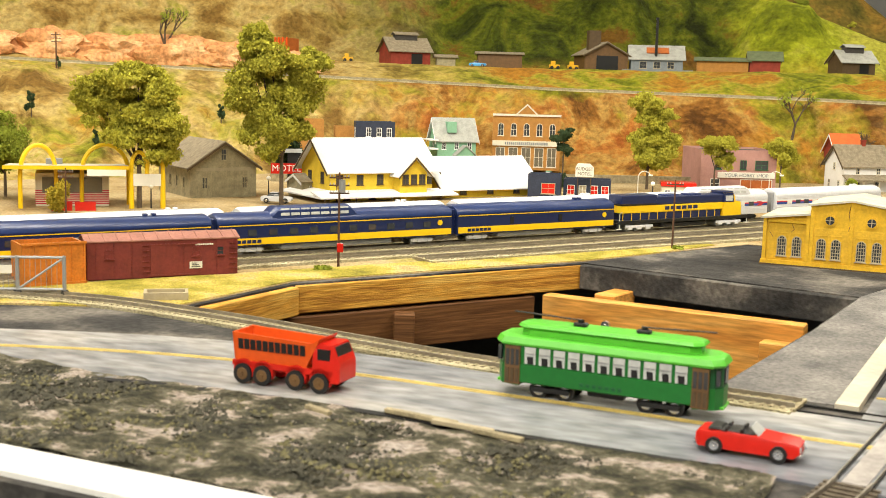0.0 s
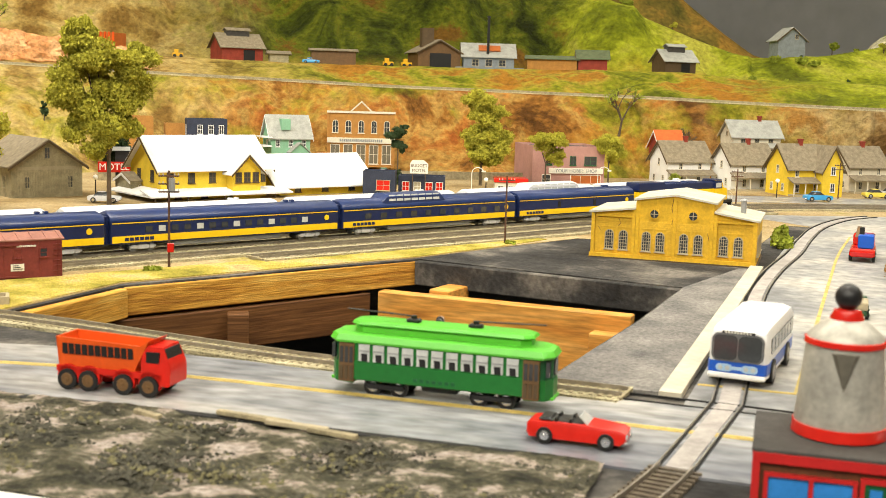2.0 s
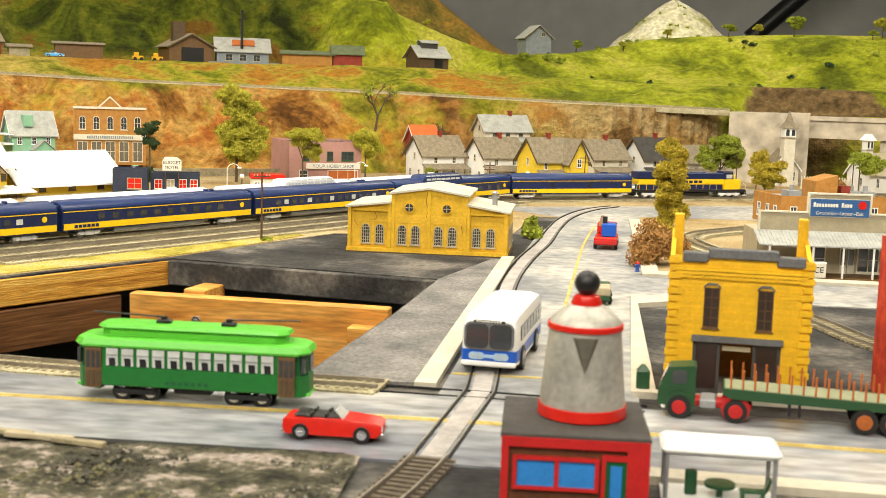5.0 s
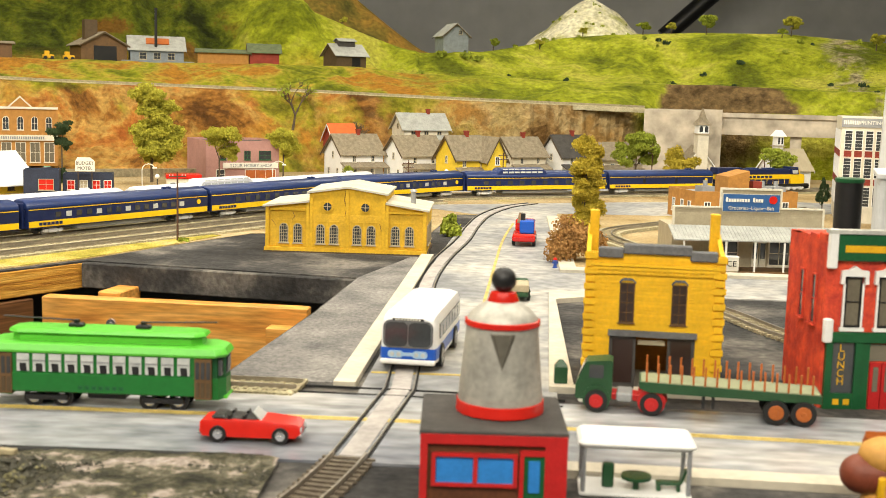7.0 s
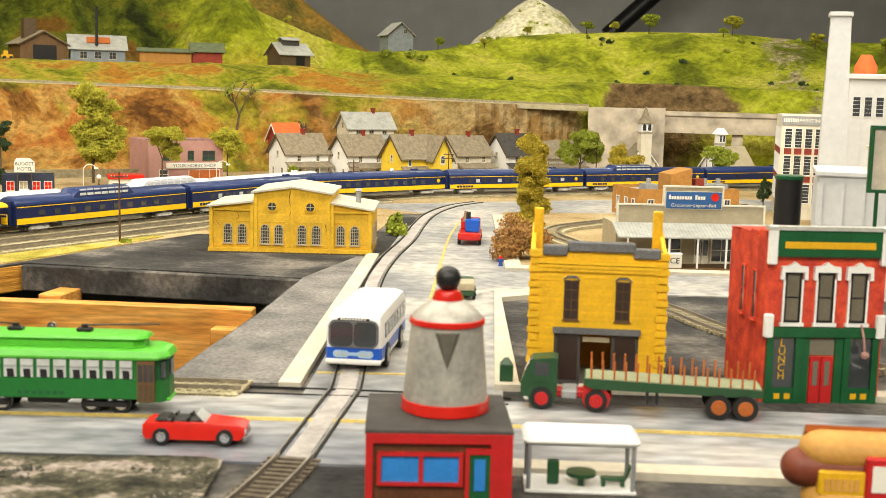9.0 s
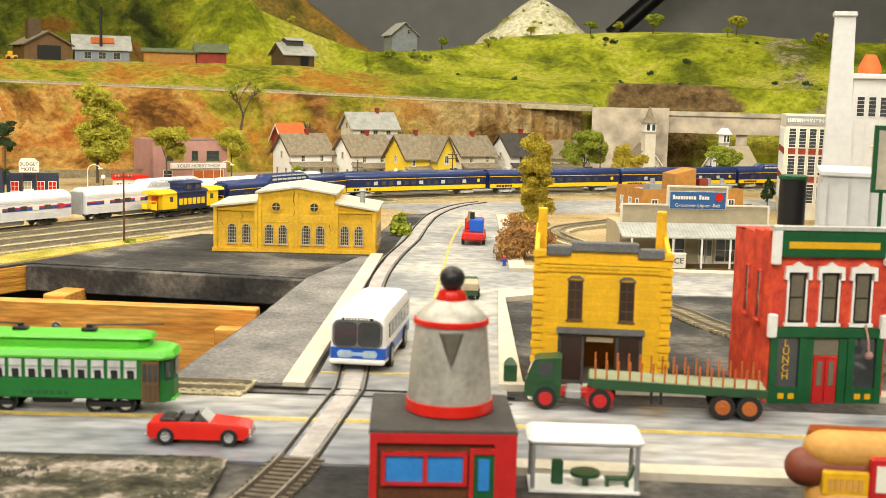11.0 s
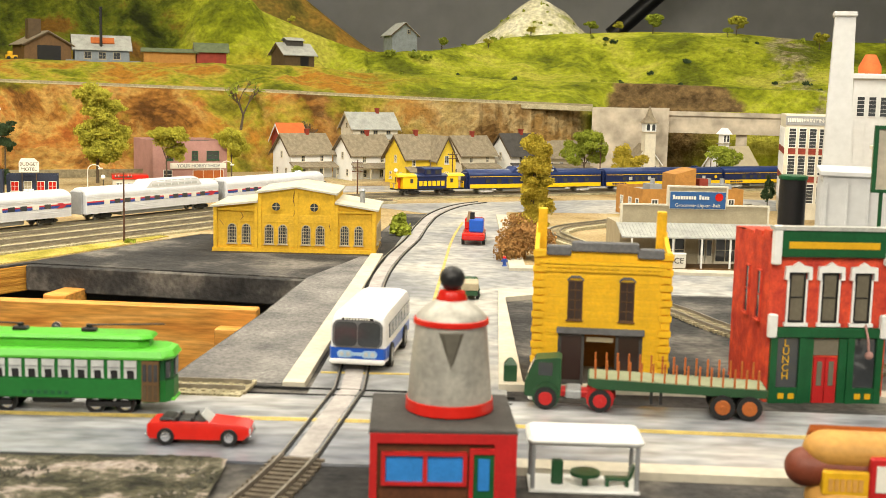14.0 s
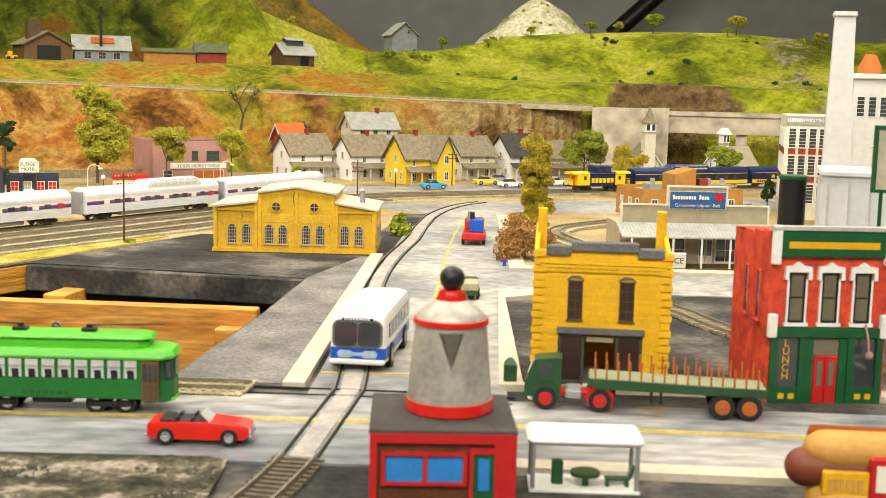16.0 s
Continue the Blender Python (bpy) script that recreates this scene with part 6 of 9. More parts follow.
def grocery(m):
    W, D = 0.178, 0.11
    h = thing("grocery_store", m, "tan clapboard grocery store with false front and porch", "building")
    a = Mesh(); a.box(-W / 2, W / 2, 0.03, D, 0, 0.05)
    part("wall", a, M_TAN, h)
    a = Mesh(); a.box(-W / 2, W / 2, 0.026, 0.03, 0.038, 0.0735); a.box(-0.033, 0.037, 0.026, 0.03, 0.0735, 0.0955)
    part("false_front", a, M_TAN, h)
    for k in range(14):
        z = 0.04 + k * 0.0024
        a = Mesh(); a.prism([(-W / 2, 0.026, z), (W / 2, 0.026, z), (W / 2, 0.0254, z), (-W / 2, 0.0254, z)], [(-W / 2, 0.026, z + 0.0024), (W / 2, 0.026, z + 0.0024), (W / 2, 0.0258, z + 0.0024), (-W / 2, 0.0258, z + 0.0024)])
        part("clapboard", a, M_TAN, h)
    for x0, x1, z0, z1 in ((-W / 2 - 0.001, -0.033, 0.0735, 0.0752), (0.037, W / 2 + 0.001, 0.0735, 0.0752), (-0.0345, 0.0385, 0.0955, 0.0975), (-0.0345, -0.0325, 0.0735, 0.0955), (0.0365, 0.0385, 0.0735, 0.0955), (-W / 2 - 0.001, -W / 2 + 0.0012, 0.04, 0.0735), (W / 2 - 0.0012, W / 2 + 0.001, 0.04, 0.0735)):
        a = Mesh(); a.box(x0, x1, 0.0244, 0.0305, z0, z1)
        part("white_trim", a, M_CREAM, h)
    a = Mesh(); a.box(-0.0315, 0.0355, 0.0238, 0.0255, 0.0705, 0.0905)
    s = part("sign_board", a, M_SIGNBLUE, h, "blue painted shop sign with pale lettering")
    a = Mesh(); a.box(-0.0322, 0.0362, 0.0243, 0.0256, 0.0698, 0.0912)
    part("sign_frame", a, M_CREAM, s)
    letters("Groceries~Liquor~Bait", 0.0058, M_CREAM, s, pose(0.002, 0.0236, 0.0743) @ pose(0, 0, 0, 90))
    for k in range(14):
        if k in (9,):
            continue
        a = Mesh(); x = -0.0285 + k * 0.0032; a.box(x, x + 0.0024, 0.0232, 0.0238, 0.0815, 0.0868 if k in (0, 10) else 0.0853)
        part("lettering_bar", a, M_SIGNW, s)
    a = Mesh(); a.cyl((0.0275, 0.0239, 0.0845), (0.0275, 0.0231, 0.0845), 0.0048, 0.0048, 20)
    part("red_badge", a, M_RED, s)
    # porch
    a = Mesh(); a.extrude_x([(-0.012, 0.0385), (0.026, 0.0515), (0.026, 0.053), (-0.012, 0.040)], -W / 2 - 0.006, W / 2 + 0.006)
    part("porch_roof", a, M_GROOFP, h, "pale grey tin porch roof")
    for k in range(44):
        x = -W / 2 - 0.005 + k * 0.0043
        a = Mesh(); a.extrude_x([(-0.012, 0.040), (0.026, 0.053), (0.026, 0.0536), (-0.012, 0.0406)], x, x + 0.0007)
        part("roof_seam", a, M_GROOFP, h)
    a = Mesh(); a.box(-W / 2, W / 2, -0.012, 0.03, -0.003, 0.0035)
    part("porch_floor", a, M_BROWN, h)
    for x in (-0.083, -0.034, -0.0, 0.034, 0.083):
        a = Mesh(); a.box(x - 0.001, x + 0.001, -0.011, -0.009, 0.0035, 0.039)
        part("porch_post", a, M_WHITE, h)
    for x, w in ((-0.022, 0.026), (0.04, 0.026), (0.07, 0.02)):
        window(h, pose(x, 0.03, 0.0205) @ pose(0, 0, 0, 90), w, 0.03, M_CREAM, M_PANE, 0.0014, 0.0014, (1, 1))
    for x in (0.011, 0.02):
        a = Mesh(); a.box(x - 0.004, x + 0.004, 0.028, 0.03, 0.004, 0.034)
        d = part("door", a, M_CREAM, h)
        a = Mesh(); a.box(x - 0.0028, x + 0.0028, 0.0274, 0.0281, 0.014, 0.0325)
        part("pane", a, M_PANE, d)
    return h


M_GREENROOF = mat("green_shingles", (0.13, 0.16, 0.08), 0.85, vary=0.3, scale=80)
M_GROOFP = mat("pale_tin", (0.42, 0.43, 0.4), 0.6, 0.2, vary=0.25, scale=60)
grocery(pose(0.331, 1.385, 0, 0, 0, 3))
a = Mesh(); a.box(-0.0098, 0.0098, -0.006, 0.006, 0, 0.0165, 0.0008)
ice = thing("ice_chest", pose(0.303, 1.377, 0.0035, 0, 0, 3), "white ice chest on the store porch", "ice chest")
part("cabinet", a, M_SIGNW, ice)
letters("ICE", 0.0095, M_BLACK, ice, pose(0, -0.0064, 0.009) @ pose(0, 0, 0, 90))
a = Mesh(); a.box(-0.0102, 0.0102, -0.0064, 0.0064, 0.0162, 0.0178, 0.0004)
part("lid", a, M_WHITE, ice)

# brown block behind the store
bb = block_building("brown_brick_block", pose(0.455, 1.985, 0, 0, 0, 14), 0.185, 0.11, 0.05, M_HOTEL, "brown brick block with a stepped roof", wins=[("f", x, 0.022, 0.012, 0.022) for x in (-0.07, -0.04, 0.0, 0.04, 0.07)] + [("l", y, 0.022, 0.012, 0.022) for y in (0.02, 0.05, 0.085)], roof_mat=M_GREY)
a = Mesh(); a.prism([(-0.03, 0.01, 0.045), (0.008, 0.01, 0.045), (0.008, 0.06, 0.045), (-0.03, 0.06, 0.045)], [(-0.03, 0.01, 0.074), (0.008, 0.01, 0.084), (0.008, 0.06, 0.084), (-0.03, 0.06, 0.074)])
part("roof_step", a, M_HOTEL, bb)
for x in (-0.055, 0.05, 0.075):
    a = Mesh(); a.box(x - 0.011, x + 0.011, 0.03, 0.06, 0.044, 0.056); a.cyl((x, 0.045, 0.056), (x, 0.045, 0.065), 0.004, 0.004, 10)
    part("roof_vent", a, M_GREY, bb)
a = Mesh(); a.box(0.02, 0.036, 0.02, 0.035, 0.044, 0.066)
part("chimney", a, M_REDB, bb)


def printing_works(m):
    W, D, H = 0.16, 0.2, 0.178
    h = thing("printing_works", m, "white printing works with dark window bands and brick panels", "factory")
    a = Mesh(); a.box(-W / 2, W / 2, 0, D, 0, H)
    part("wall", a, M_CREAM, h)
    for face, length in (("f", W), ("l", D)):
        n = int(length / 0.0165)
        for k in range(n):
            u = (-W / 2 if face == "f" else 0.0) + 0.012 + k * 0.0165
            for z in (0.045, 0.093, 0.139):
                window(h, on_face(face, u, z, W, D), 0.0125, 0.033, M_WHITE, M_PANE, 0.0008, 0.0012, (0, 5), sill=False)
            for z in (0.0695, 0.1165):
                a = Mesh(); a.box(-0.006, 0.006, -0.005, 0.005, 0, 0.0012)
                b = part("brick_panel", a, M_REDB, h)
                b.matrix_basis = on_face(face, u, z, W, D)
    a = Mesh(); a.box(-W / 2, W / 2, -0.0015, 0, 0.161, 0.176)
    s = part("sign_band", a, M_GREY, h)
    letters("PRINTING CO.", 0.0088, M_SIGNW, s, pose(-0.023, -0.0018, 0.1685) @ pose(0, 0, 0, 90))
    for k in range(9):
        a = Mesh(); x = -0.077 + k * 0.0028; a.box(x, x + 0.002, -0.0024, -0.0015, 0.1655, 0.172)
        part("lettering_bar", a, M_SIGNW, s)
    return h


printing_works(pose(0.691, 2.0, 0, 0, 0, -14))


def white_mill():
    h = thing("white_mill", pose(0.527, 1.313, 0, 0, 0, -16), "tall white panelled mill with a flat roof", "factory")
    a = Mesh(); a.box(-0.075, 0.12, 0, 0.12, 0, 0.118)
    part("wall", a, M_MILLW, h)
    a = Mesh(); a.box(-0.079, 0.124, -0.004, 0.124, 0.118, 0.124, 0.001)
    part("cornice", a, M_MILLW, h)
    for k in range(9):
        a = Mesh(); x = -0.072 + k * 0.0225; a.box(x, x + 0.002, -0.002, 0, 0, 0.11)
        part("pilaster", a, M_MILLW, h)
    for k in range(6):
        a = Mesh(); y = 0.004 + k * 0.022; a.box(-0.077, -0.075, y, y + 0.002, 0, 0.11)
        part("pilaster", a, M_MILLW, h)
    a = Mesh(); a.box(-0.02, 0.02, 0.03, 0.07, 0.118, 0.148, 0.001); a.box(-0.023, 0.023, 0.027, 0.073, 0.148, 0.152)
    part("roof_house", a, M_KERB, h)
    t = thing("mill_tower", pose(0.722, 1.774, 0, 0, 0, -16), "tall white mill building with a row of high windows", "factory")
    a = Mesh(); a.box(-0.08, 0.2, 0, 0.2, 0, 0.236)
    part("wall", a, M_MILLW, t)
    a = Mesh(); a.box(-0.084, 0.204, -0.004, 0.204, 0.236, 0.244, 0.001)
    part("cornice", a, M_MILLW, t)
    for k in range(12):
        x = -0.068 + k * 0.0165
        window(t, on_face("f", x, 0.195, 0.16, 0.2), 0.0115, 0.03, M_MILLW, M_PANE, 0.0008, 0.001, (0, 4), sill=False)
        for z0, z1 in ((0.152, 0.174), (0.06, 0.142)):
            a = Mesh(); a.box(x - 0.0085, x - 0.0075, -0.0015, 0, z0, z1)
            part("pilaster", a, M_MILLW, t)
    a = Mesh(); a.lathe([(0.017, 0), (0.017, 0.012), (0.009, 0.028), (0.008, 0.03)], 16, (-0.055, 0.05, 0.244))
    part("roof_cowl", a, M_ROOFRED, t, "red conical roof cowl", True)
    c = thing("mill_chimney", pose(0.553, 1.585, 0, 0, 0, -16), "tall tapering white square mill chimney", "chimney")
    a = Mesh(); a.rings([[(-q, -q, z), (q, -q, z), (q, q, z), (-q, q, z)] for q, z in ((0.020, 0), (0.0128, 0.312))])
    part("shaft", a, M_MILLW, c)
    a = Mesh(); a.box(-0.0152, 0.0152, -0.0152, 0.0152, 0.312, 0.318, 0.001)
    part("cap", a, M_MILLW, c)
    k = thing("black_stack", pose(0.366, 1.155, 0), "matt black cylindrical stack", "stack")
    a = Mesh(); a.cyl((0, 0, 0), (0, 0, 0.127), 0.0128, 0.0128, 24)
    part("shell", a, M_BLACK, k, "", True)
    a = Mesh(); a.lathe([(0.0135, 0.125), (0.0138, 0.126), (0.0138, 0.1285), (0.012, 0.129)], 24)
    part("rim", a, M_GREENP, k)
    b = thing("billboard", pose(0.428, 1.04, 0, 0, 0, -12), "green framed billboard standing on posts", "billboard")
    a = Mesh(); a.box(-0.024, 0.024, 0, 0.003, 0.125, 0.178)
    part("panel", a, M_KERB, b)
    for x0, x1, z0, z1 in ((-0.027, -0.0235, 0.122, 0.181), (0.0235, 0.027, 0.122, 0.181), (-0.0235, 0.0235, 0.178, 0.181), (-0.0235, 0.0235, 0.122, 0.125)):
        a = Mesh(); a.box(x0, x1, -0.0015, 0.0045, z0, z1)
        part("frame", a, M_GREENP, b)
    for x in (-0.018, 0.018):
        a = Mesh(); a.box(x - 0.0015, x + 0.0015, 0.001, 0.004, 0, 0.122)
        part("post", a, M_GREENP, b)


white_mill()


def flat_truck(m):
    t = thing("flatbed_truck", m, "dark green toy truck with staked flatbed trailer", "truck")
    a = loft([(-0.002, 0.0098, 0.008, 0.0165, 0.0092), (0.0, 0.0102, 0.0075, 0.021, 0.0095), (0.0045, 0.0102, 0.0075, 0.0315, 0.0092), (0.019, 0.0102, 0.0075, 0.033, 0.0092), (0.021, 0.0098, 0.0075, 0.032, 0.0088)])
    cab = part("cab", a, M_TRUCKG, t, "dark green cab", True)
    a = Mesh(); a.prism([(-0.0004, -0.0085, 0.0218), (-0.0004, 0.0085, 0.0218), (0.0006, 0.0085, 0.0212), (0.0006, -0.0085, 0.0212)], [(0.0034, -0.008, 0.0305), (0.0034, 0.008, 0.0305), (0.0046, 0.008, 0.0305), (0.0046, -0.008, 0.0305)])
    part("windscreen", a, M_PANE, cab)
    for s in (-1, 1):
        a = Mesh(); a.box(0.0065, 0.0155, s * 0.0098 - 0.0006, s * 0.0098 + 0.0006, 0.0215, 0.0298)
        part("side_window", a, M_PANE, cab)
        for x in (0.0115, 0.046):
            a = Mesh(); a.cyl((x, s * 0.0085, 0.0085), (x, s * 0.0115, 0.0085), 0.0088, 0.0088, 16)
            part("mudguard", a, M_TRUCKG if x < 0.03 else M_CREST, t)
            wheel(t, x, s * 0.0112, 0.0072, 0.004, s, M_CREST)
        for x in (0.122, 0.1385):
            wheel(t, x, s * 0.0125, 0.0078, 0.005, s, M_STAKE)
    a = Mesh(); a.box(0.02, 0.056, -0.006, 0.006, 0.007, 0.0115, 0.0008)
    part("chassis", a, M_CREST, t)
    a = Mesh(); a.box(0.024, 0.034, -0.010, 0.010, 0.007, 0.0125, 0.0008)
    part("fuel_tank", a, M_GREY, t)
    a = Mesh(); a.extrude_y([(0.038, 0.0175), (0.044, 0.015), (0.149, 0.0145), (0.149, 0.0195), (0.038, 0.0215)], -0.0135, 0.0135)
    tr = part("trailer_bed", a, M_TRUCKG, t)
    a = Mesh(); a.prism([(0.039, -0.0128, 0.0214), (0.148, -0.0128, 0.0196), (0.148, 0.0128, 0.0196), (0.039, 0.0128, 0.0214)], [(0.039, -0.0128, 0.0220), (0.148, -0.0128, 0.0202), (0.148, 0.0128, 0.0202), (0.039, 0.0128, 0.0220)])
    part("deck", a, M_BED, tr)
    for k in range(15):
        for s in (-1, 1):
            x = 0.0425 + k * 0.0072
            a = Mesh(); a.box(x - 0.0006, x + 0.0006, s * 0.0122 - 0.0006, s * 0.0122 + 0.0006, 0.019, 0.0335 - k * 0.00012)
            part("stake", a, M_STAKE, tr)
    for x in (0.078, 0.084):
        a = Mesh(); a.box(x - 0.001, x + 0.001, -0.011, -0.009, 0.0065, 0.015)
        part("landing_leg", a, M_BLACK, tr)
    a = Mesh(); a.box(0.0, 0.004, -0.01, 0.01, 0.005, 0.008, 0.0008)
    part("bumper", a, M_SIGNW, cab)
    return t


flat_truck(pose(0.079, 0.754, ZR, 0, 0, -7.5))


def shelter(m):
    t = thing("street_shelter", m, "white street shelter with benches on a white slab", "shelter")
    a = Mesh(); a.box(-0.031, 0.031, -0.014, 0.016, 0, 0.0022, 0.0006)
    part("base", a, M_WHITE, t)
    a = Mesh(); a.box(-0.0325, 0.0325, -0.015, 0.0175, 0.028, 0.0335, 0.0022)
    part("roof", a, M_WHITE, t, "thick white roof slab")
    for x in (-0.029, 0.029):
        for y in (-0.012, 0.013):
            a = Mesh(); a.cyl((x, y, 0.0022), (x, y, 0.029), 0.0013, 0.0013, 10)
            part("post", a, M_GREY, t)
    a = Mesh(); a.box(-0.018, -0.0115, -0.005, 0.0, 0.002, 0.017, 0.001)
    part("machine", a, M_TRUCKG, t)
    a = Mesh(); a.lathe([(0.0018, 0), (0.0018, 0.006), (0.0085, 0.0065), (0.0085, 0.0085), (0.001, 0.0088)], 18, (0.001, -0.004, 0.0022))
    part("table", a, M_TRUCKG, t)
    a = Mesh(); a.box(0.012, 0.026, -0.006, 0.0, 0.0055, 0.0075, 0.0006); a.box(0.0125, 0.0145, -0.006, 0, 0.002, 0.0055); a.box(0.0235, 0.0255, -0.006, 0, 0.002, 0.0055); a.prism([(0.025, -0.006, 0.007), (0.0265, -0.006, 0.007), (0.0265, 0, 0.007), (0.025, 0, 0.007)], [(0.0275, -0.006, 0.0145), (0.029, -0.006, 0.0145), (0.029, 0, 0.0145), (0.0275, 0, 0.0145)])
    part("bench", a, M_TRUCKG, t)
    return t


shelter(pose(0.0945, 0.596, 0, 0, 0, -2) @ Matrix.Diagonal((0.91, 0.91, 0.88, 1)))


def hot_dog_stand(m):
    t = thing("hot_dog_stand", m, "food stand shaped like a sausage in a bun", "food stand")
    def capsule(x0, x1, y, z, r, sq=1.0):
        a = Mesh()
        rings = []
        for k in range(9):
            q = math.pi * k / 16
            rings.append([(x0 + r - r * math.cos(q), y + r * math.sin(q) * math.cos(2 * math.pi * i / 20), z + r * sq * math.sin(q) * math.sin(2 * math.pi * i / 20)) for i in range(20)])
        for k in range(8, -1, -1):
            q = math.pi * k / 16
            rings.append([(x1 - r + r * math.cos(q), y + r * math.sin(q) * math.cos(2 * math.pi * i / 20), z + r * sq * math.sin(q) * math.sin(2 * math.pi * i / 20)) for i in range(20)])
        a.rings([[(p[0], p[1] + 1e-6 * i, p[2]) for i, p in enumerate(rg)] for rg in rings])
        return a
    part("sausage", capsule(-0.009, 0.085, 0.0, 0.0235, 0.0105), M_SAUSAGE, t, "shiny brown sausage", True)
    part("upper_bun", capsule(0.0, 0.076, 0.001, 0.0335, 0.0125, 0.8), M_BUN, t, "tan bun half", True)
    part("lower_bun", capsule(0.002, 0.074, -0.001, 0.008, 0.0135, 0.75), M_BUN, t, "tan bun half", True)
    a = Mesh(); a.box(0.008, 0.068, -0.0128, 0.0, 0.012, 0.0255, 0.001)
    part("counter_panel", a, M_MUSTARD, t, "mustard yellow counter panel")
    for k in range(6):
        a = Mesh(); x = 0.011 + k * 0.003; a.box(x, x + 0.0022, -0.0134, -0.0127, 0.015, 0.0215)
        part("lettering_bar", a, M_BUN, t)
    a = Mesh(); a.box(0.031, 0.05, -0.0145, 0.0, 0.003, 0.034, 0.001)
    part("red_surround", a, M_CREST, t)
    a = Mesh(); a.box(0.034, 0.047, -0.0152, -0.0143, 0.016, 0.030)
    part("hatch", a, M_SIGNW, t)
    a = Mesh(); a.prism([(0.004, 0.006, 0.041), (0.08, 0.006, 0.041), (0.08, 0.012, 0.036), (0.004, 0.012, 0.036)], [(0.004, 0.006, 0.045), (0.08, 0.006, 0.045), (0.08, 0.013, 0.0375), (0.004, 0.013, 0.0375)])
    part("awning", a, M_STAKE, t)
    return t


hot_dog_stand(pose(0.2, 0.572, -0.001, 0, 0, -6) @ Matrix.Diagonal((0.95, 0.95, 0.93, 1)))


def crane_truck(m):
    t = thing("crane_truck", m, "red and blue toy crane truck parked on the street", "truck")
    a = Mesh(); a.box(-0.03, 0.03, -0.015, 0.015, 0.006, 0.0165, 0.002)
    part("body", a, M_RED, t)
    a = Mesh(); a.box(-0.026, -0.004, -0.013, 0.006, 0.0165, 0.034, 0.0015)
    part("crane_house", a, M_BUSBLUE, t)
    a = Mesh(); a.box(0.008, 0.026, -0.013, 0.013, 0.0165, 0.032, 0.002)
    part("cab", a, M_RED, t)
    a = Mesh(); a.prism([(-0.02, 0.004, 0.03), (-0.02, 0.010, 0.03), (-0.014, 0.010, 0.03), (-0.014, 0.004, 0.03)], [(0.02, 0.004, 0.040), (0.02, 0.009, 0.040), (0.024, 0.009, 0.036), (0.024, 0.004, 0.036)])
    part("boom", a, M_BROWN, t)
    a = Mesh(); a.box(-0.0215, -0.0165, -0.001, 0.005, 0.02, 0.043, 0.0008)
    part("mast", a, M_BLACK, t)
    a = Mesh(); a.box(-0.0312, -0.0295, -0.0135, 0.0135, 0.0075, 0.012)
    part("rear_bumper", a, M_CREST, t)
    for x in (-0.019, 0.019):
        for s in (-1, 1):
            wheel(t, x, s * 0.0135, 0.006, 0.004, s, M_GREY)
    return t


crane_truck(pose(0.073, 1.585, ZR, 0, 0, 86))
gv = thing("army_truck", pose(0.054, 1.16, ZR, 0, 0, 88), "small olive truck with a tan load", "truck")
a = Mesh(); a.box(-0.024, 0.024, -0.008, 0.008, 0.004, 0.009, 0.001); part("chassis", a, M_TRUCKG, gv)
a = Mesh(); a.box(-0.024, 0.006, -0.0085, 0.0085, 0.009, 0.0165, 0.001); part("load", a, M_TAN, gv)
a = Mesh(); a.box(0.008, 0.022, -0.0078, 0.0078, 0.009, 0.0165, 0.0015); part("cab", a, M_TRUCKG, gv)
for x in (-0.016, 0.015):
    for s in (-1, 1):
        wheel(gv, x, s * 0.008, 0.004, 0.003, s, M_TRUCKG)
h = thing("fire_hydrant", pose(0.1, 1.352, 0.0045), "dark blue and red fire hydrant on the pavement", "hydrant")
a = Mesh(); a.lathe([(0.003, 0), (0.003, 0.001), (0.0021, 0.0015), (0.0021, 0.0075), (0.0028, 0.008), (0.0016, 0.0105), (0.0006, 0.0112)], 12); a.cyl((-0.0036, 0, 0.006), (0.0036, 0, 0.006), 0.0012, 0.0012, 8)
part("barrel", a, M_STRIPEB, h, "", True)
a = Mesh(); a.lathe([(0.0024, 0), (0.0022, 0.002), (0.0008, 0.0032)], 12, (0, 0, 0.0085)); part("cap", a, M_RED, h)
h = thing("litter_bin", pose(0.0705, 0.802, 0.0045), "dark green domed litter bin on the pavement", "bin")
a = Mesh(); a.box(-0.0045, 0.0045, -0.0035, 0.0035, 0, 0.012, 0.0006); part("body", a, M_TRUCKG, h)
a = Mesh(); a.prism([(-0.0045, -0.0035, 0.012), (0.0045, -0.0035, 0.012), (0.0045, 0.0035, 0.012), (-0.0045, 0.0035, 0.012)], [(-0.0012, -0.0012, 0.0165), (0.0012, -0.0012, 0.0165), (0.0012, 0.0012, 0.0165), (-0.0012, 0.0012, 0.0165)]); part("lid", a, M_TRUCKG, h)
car(pose(0.336, 0.728, ZR, 0, 0, 180), M_BLACK, "black toy car parked before the diner", 0.05, name="black_car", group="parked model cars")


# ---- trains ----
RAILTOP = 0.0068


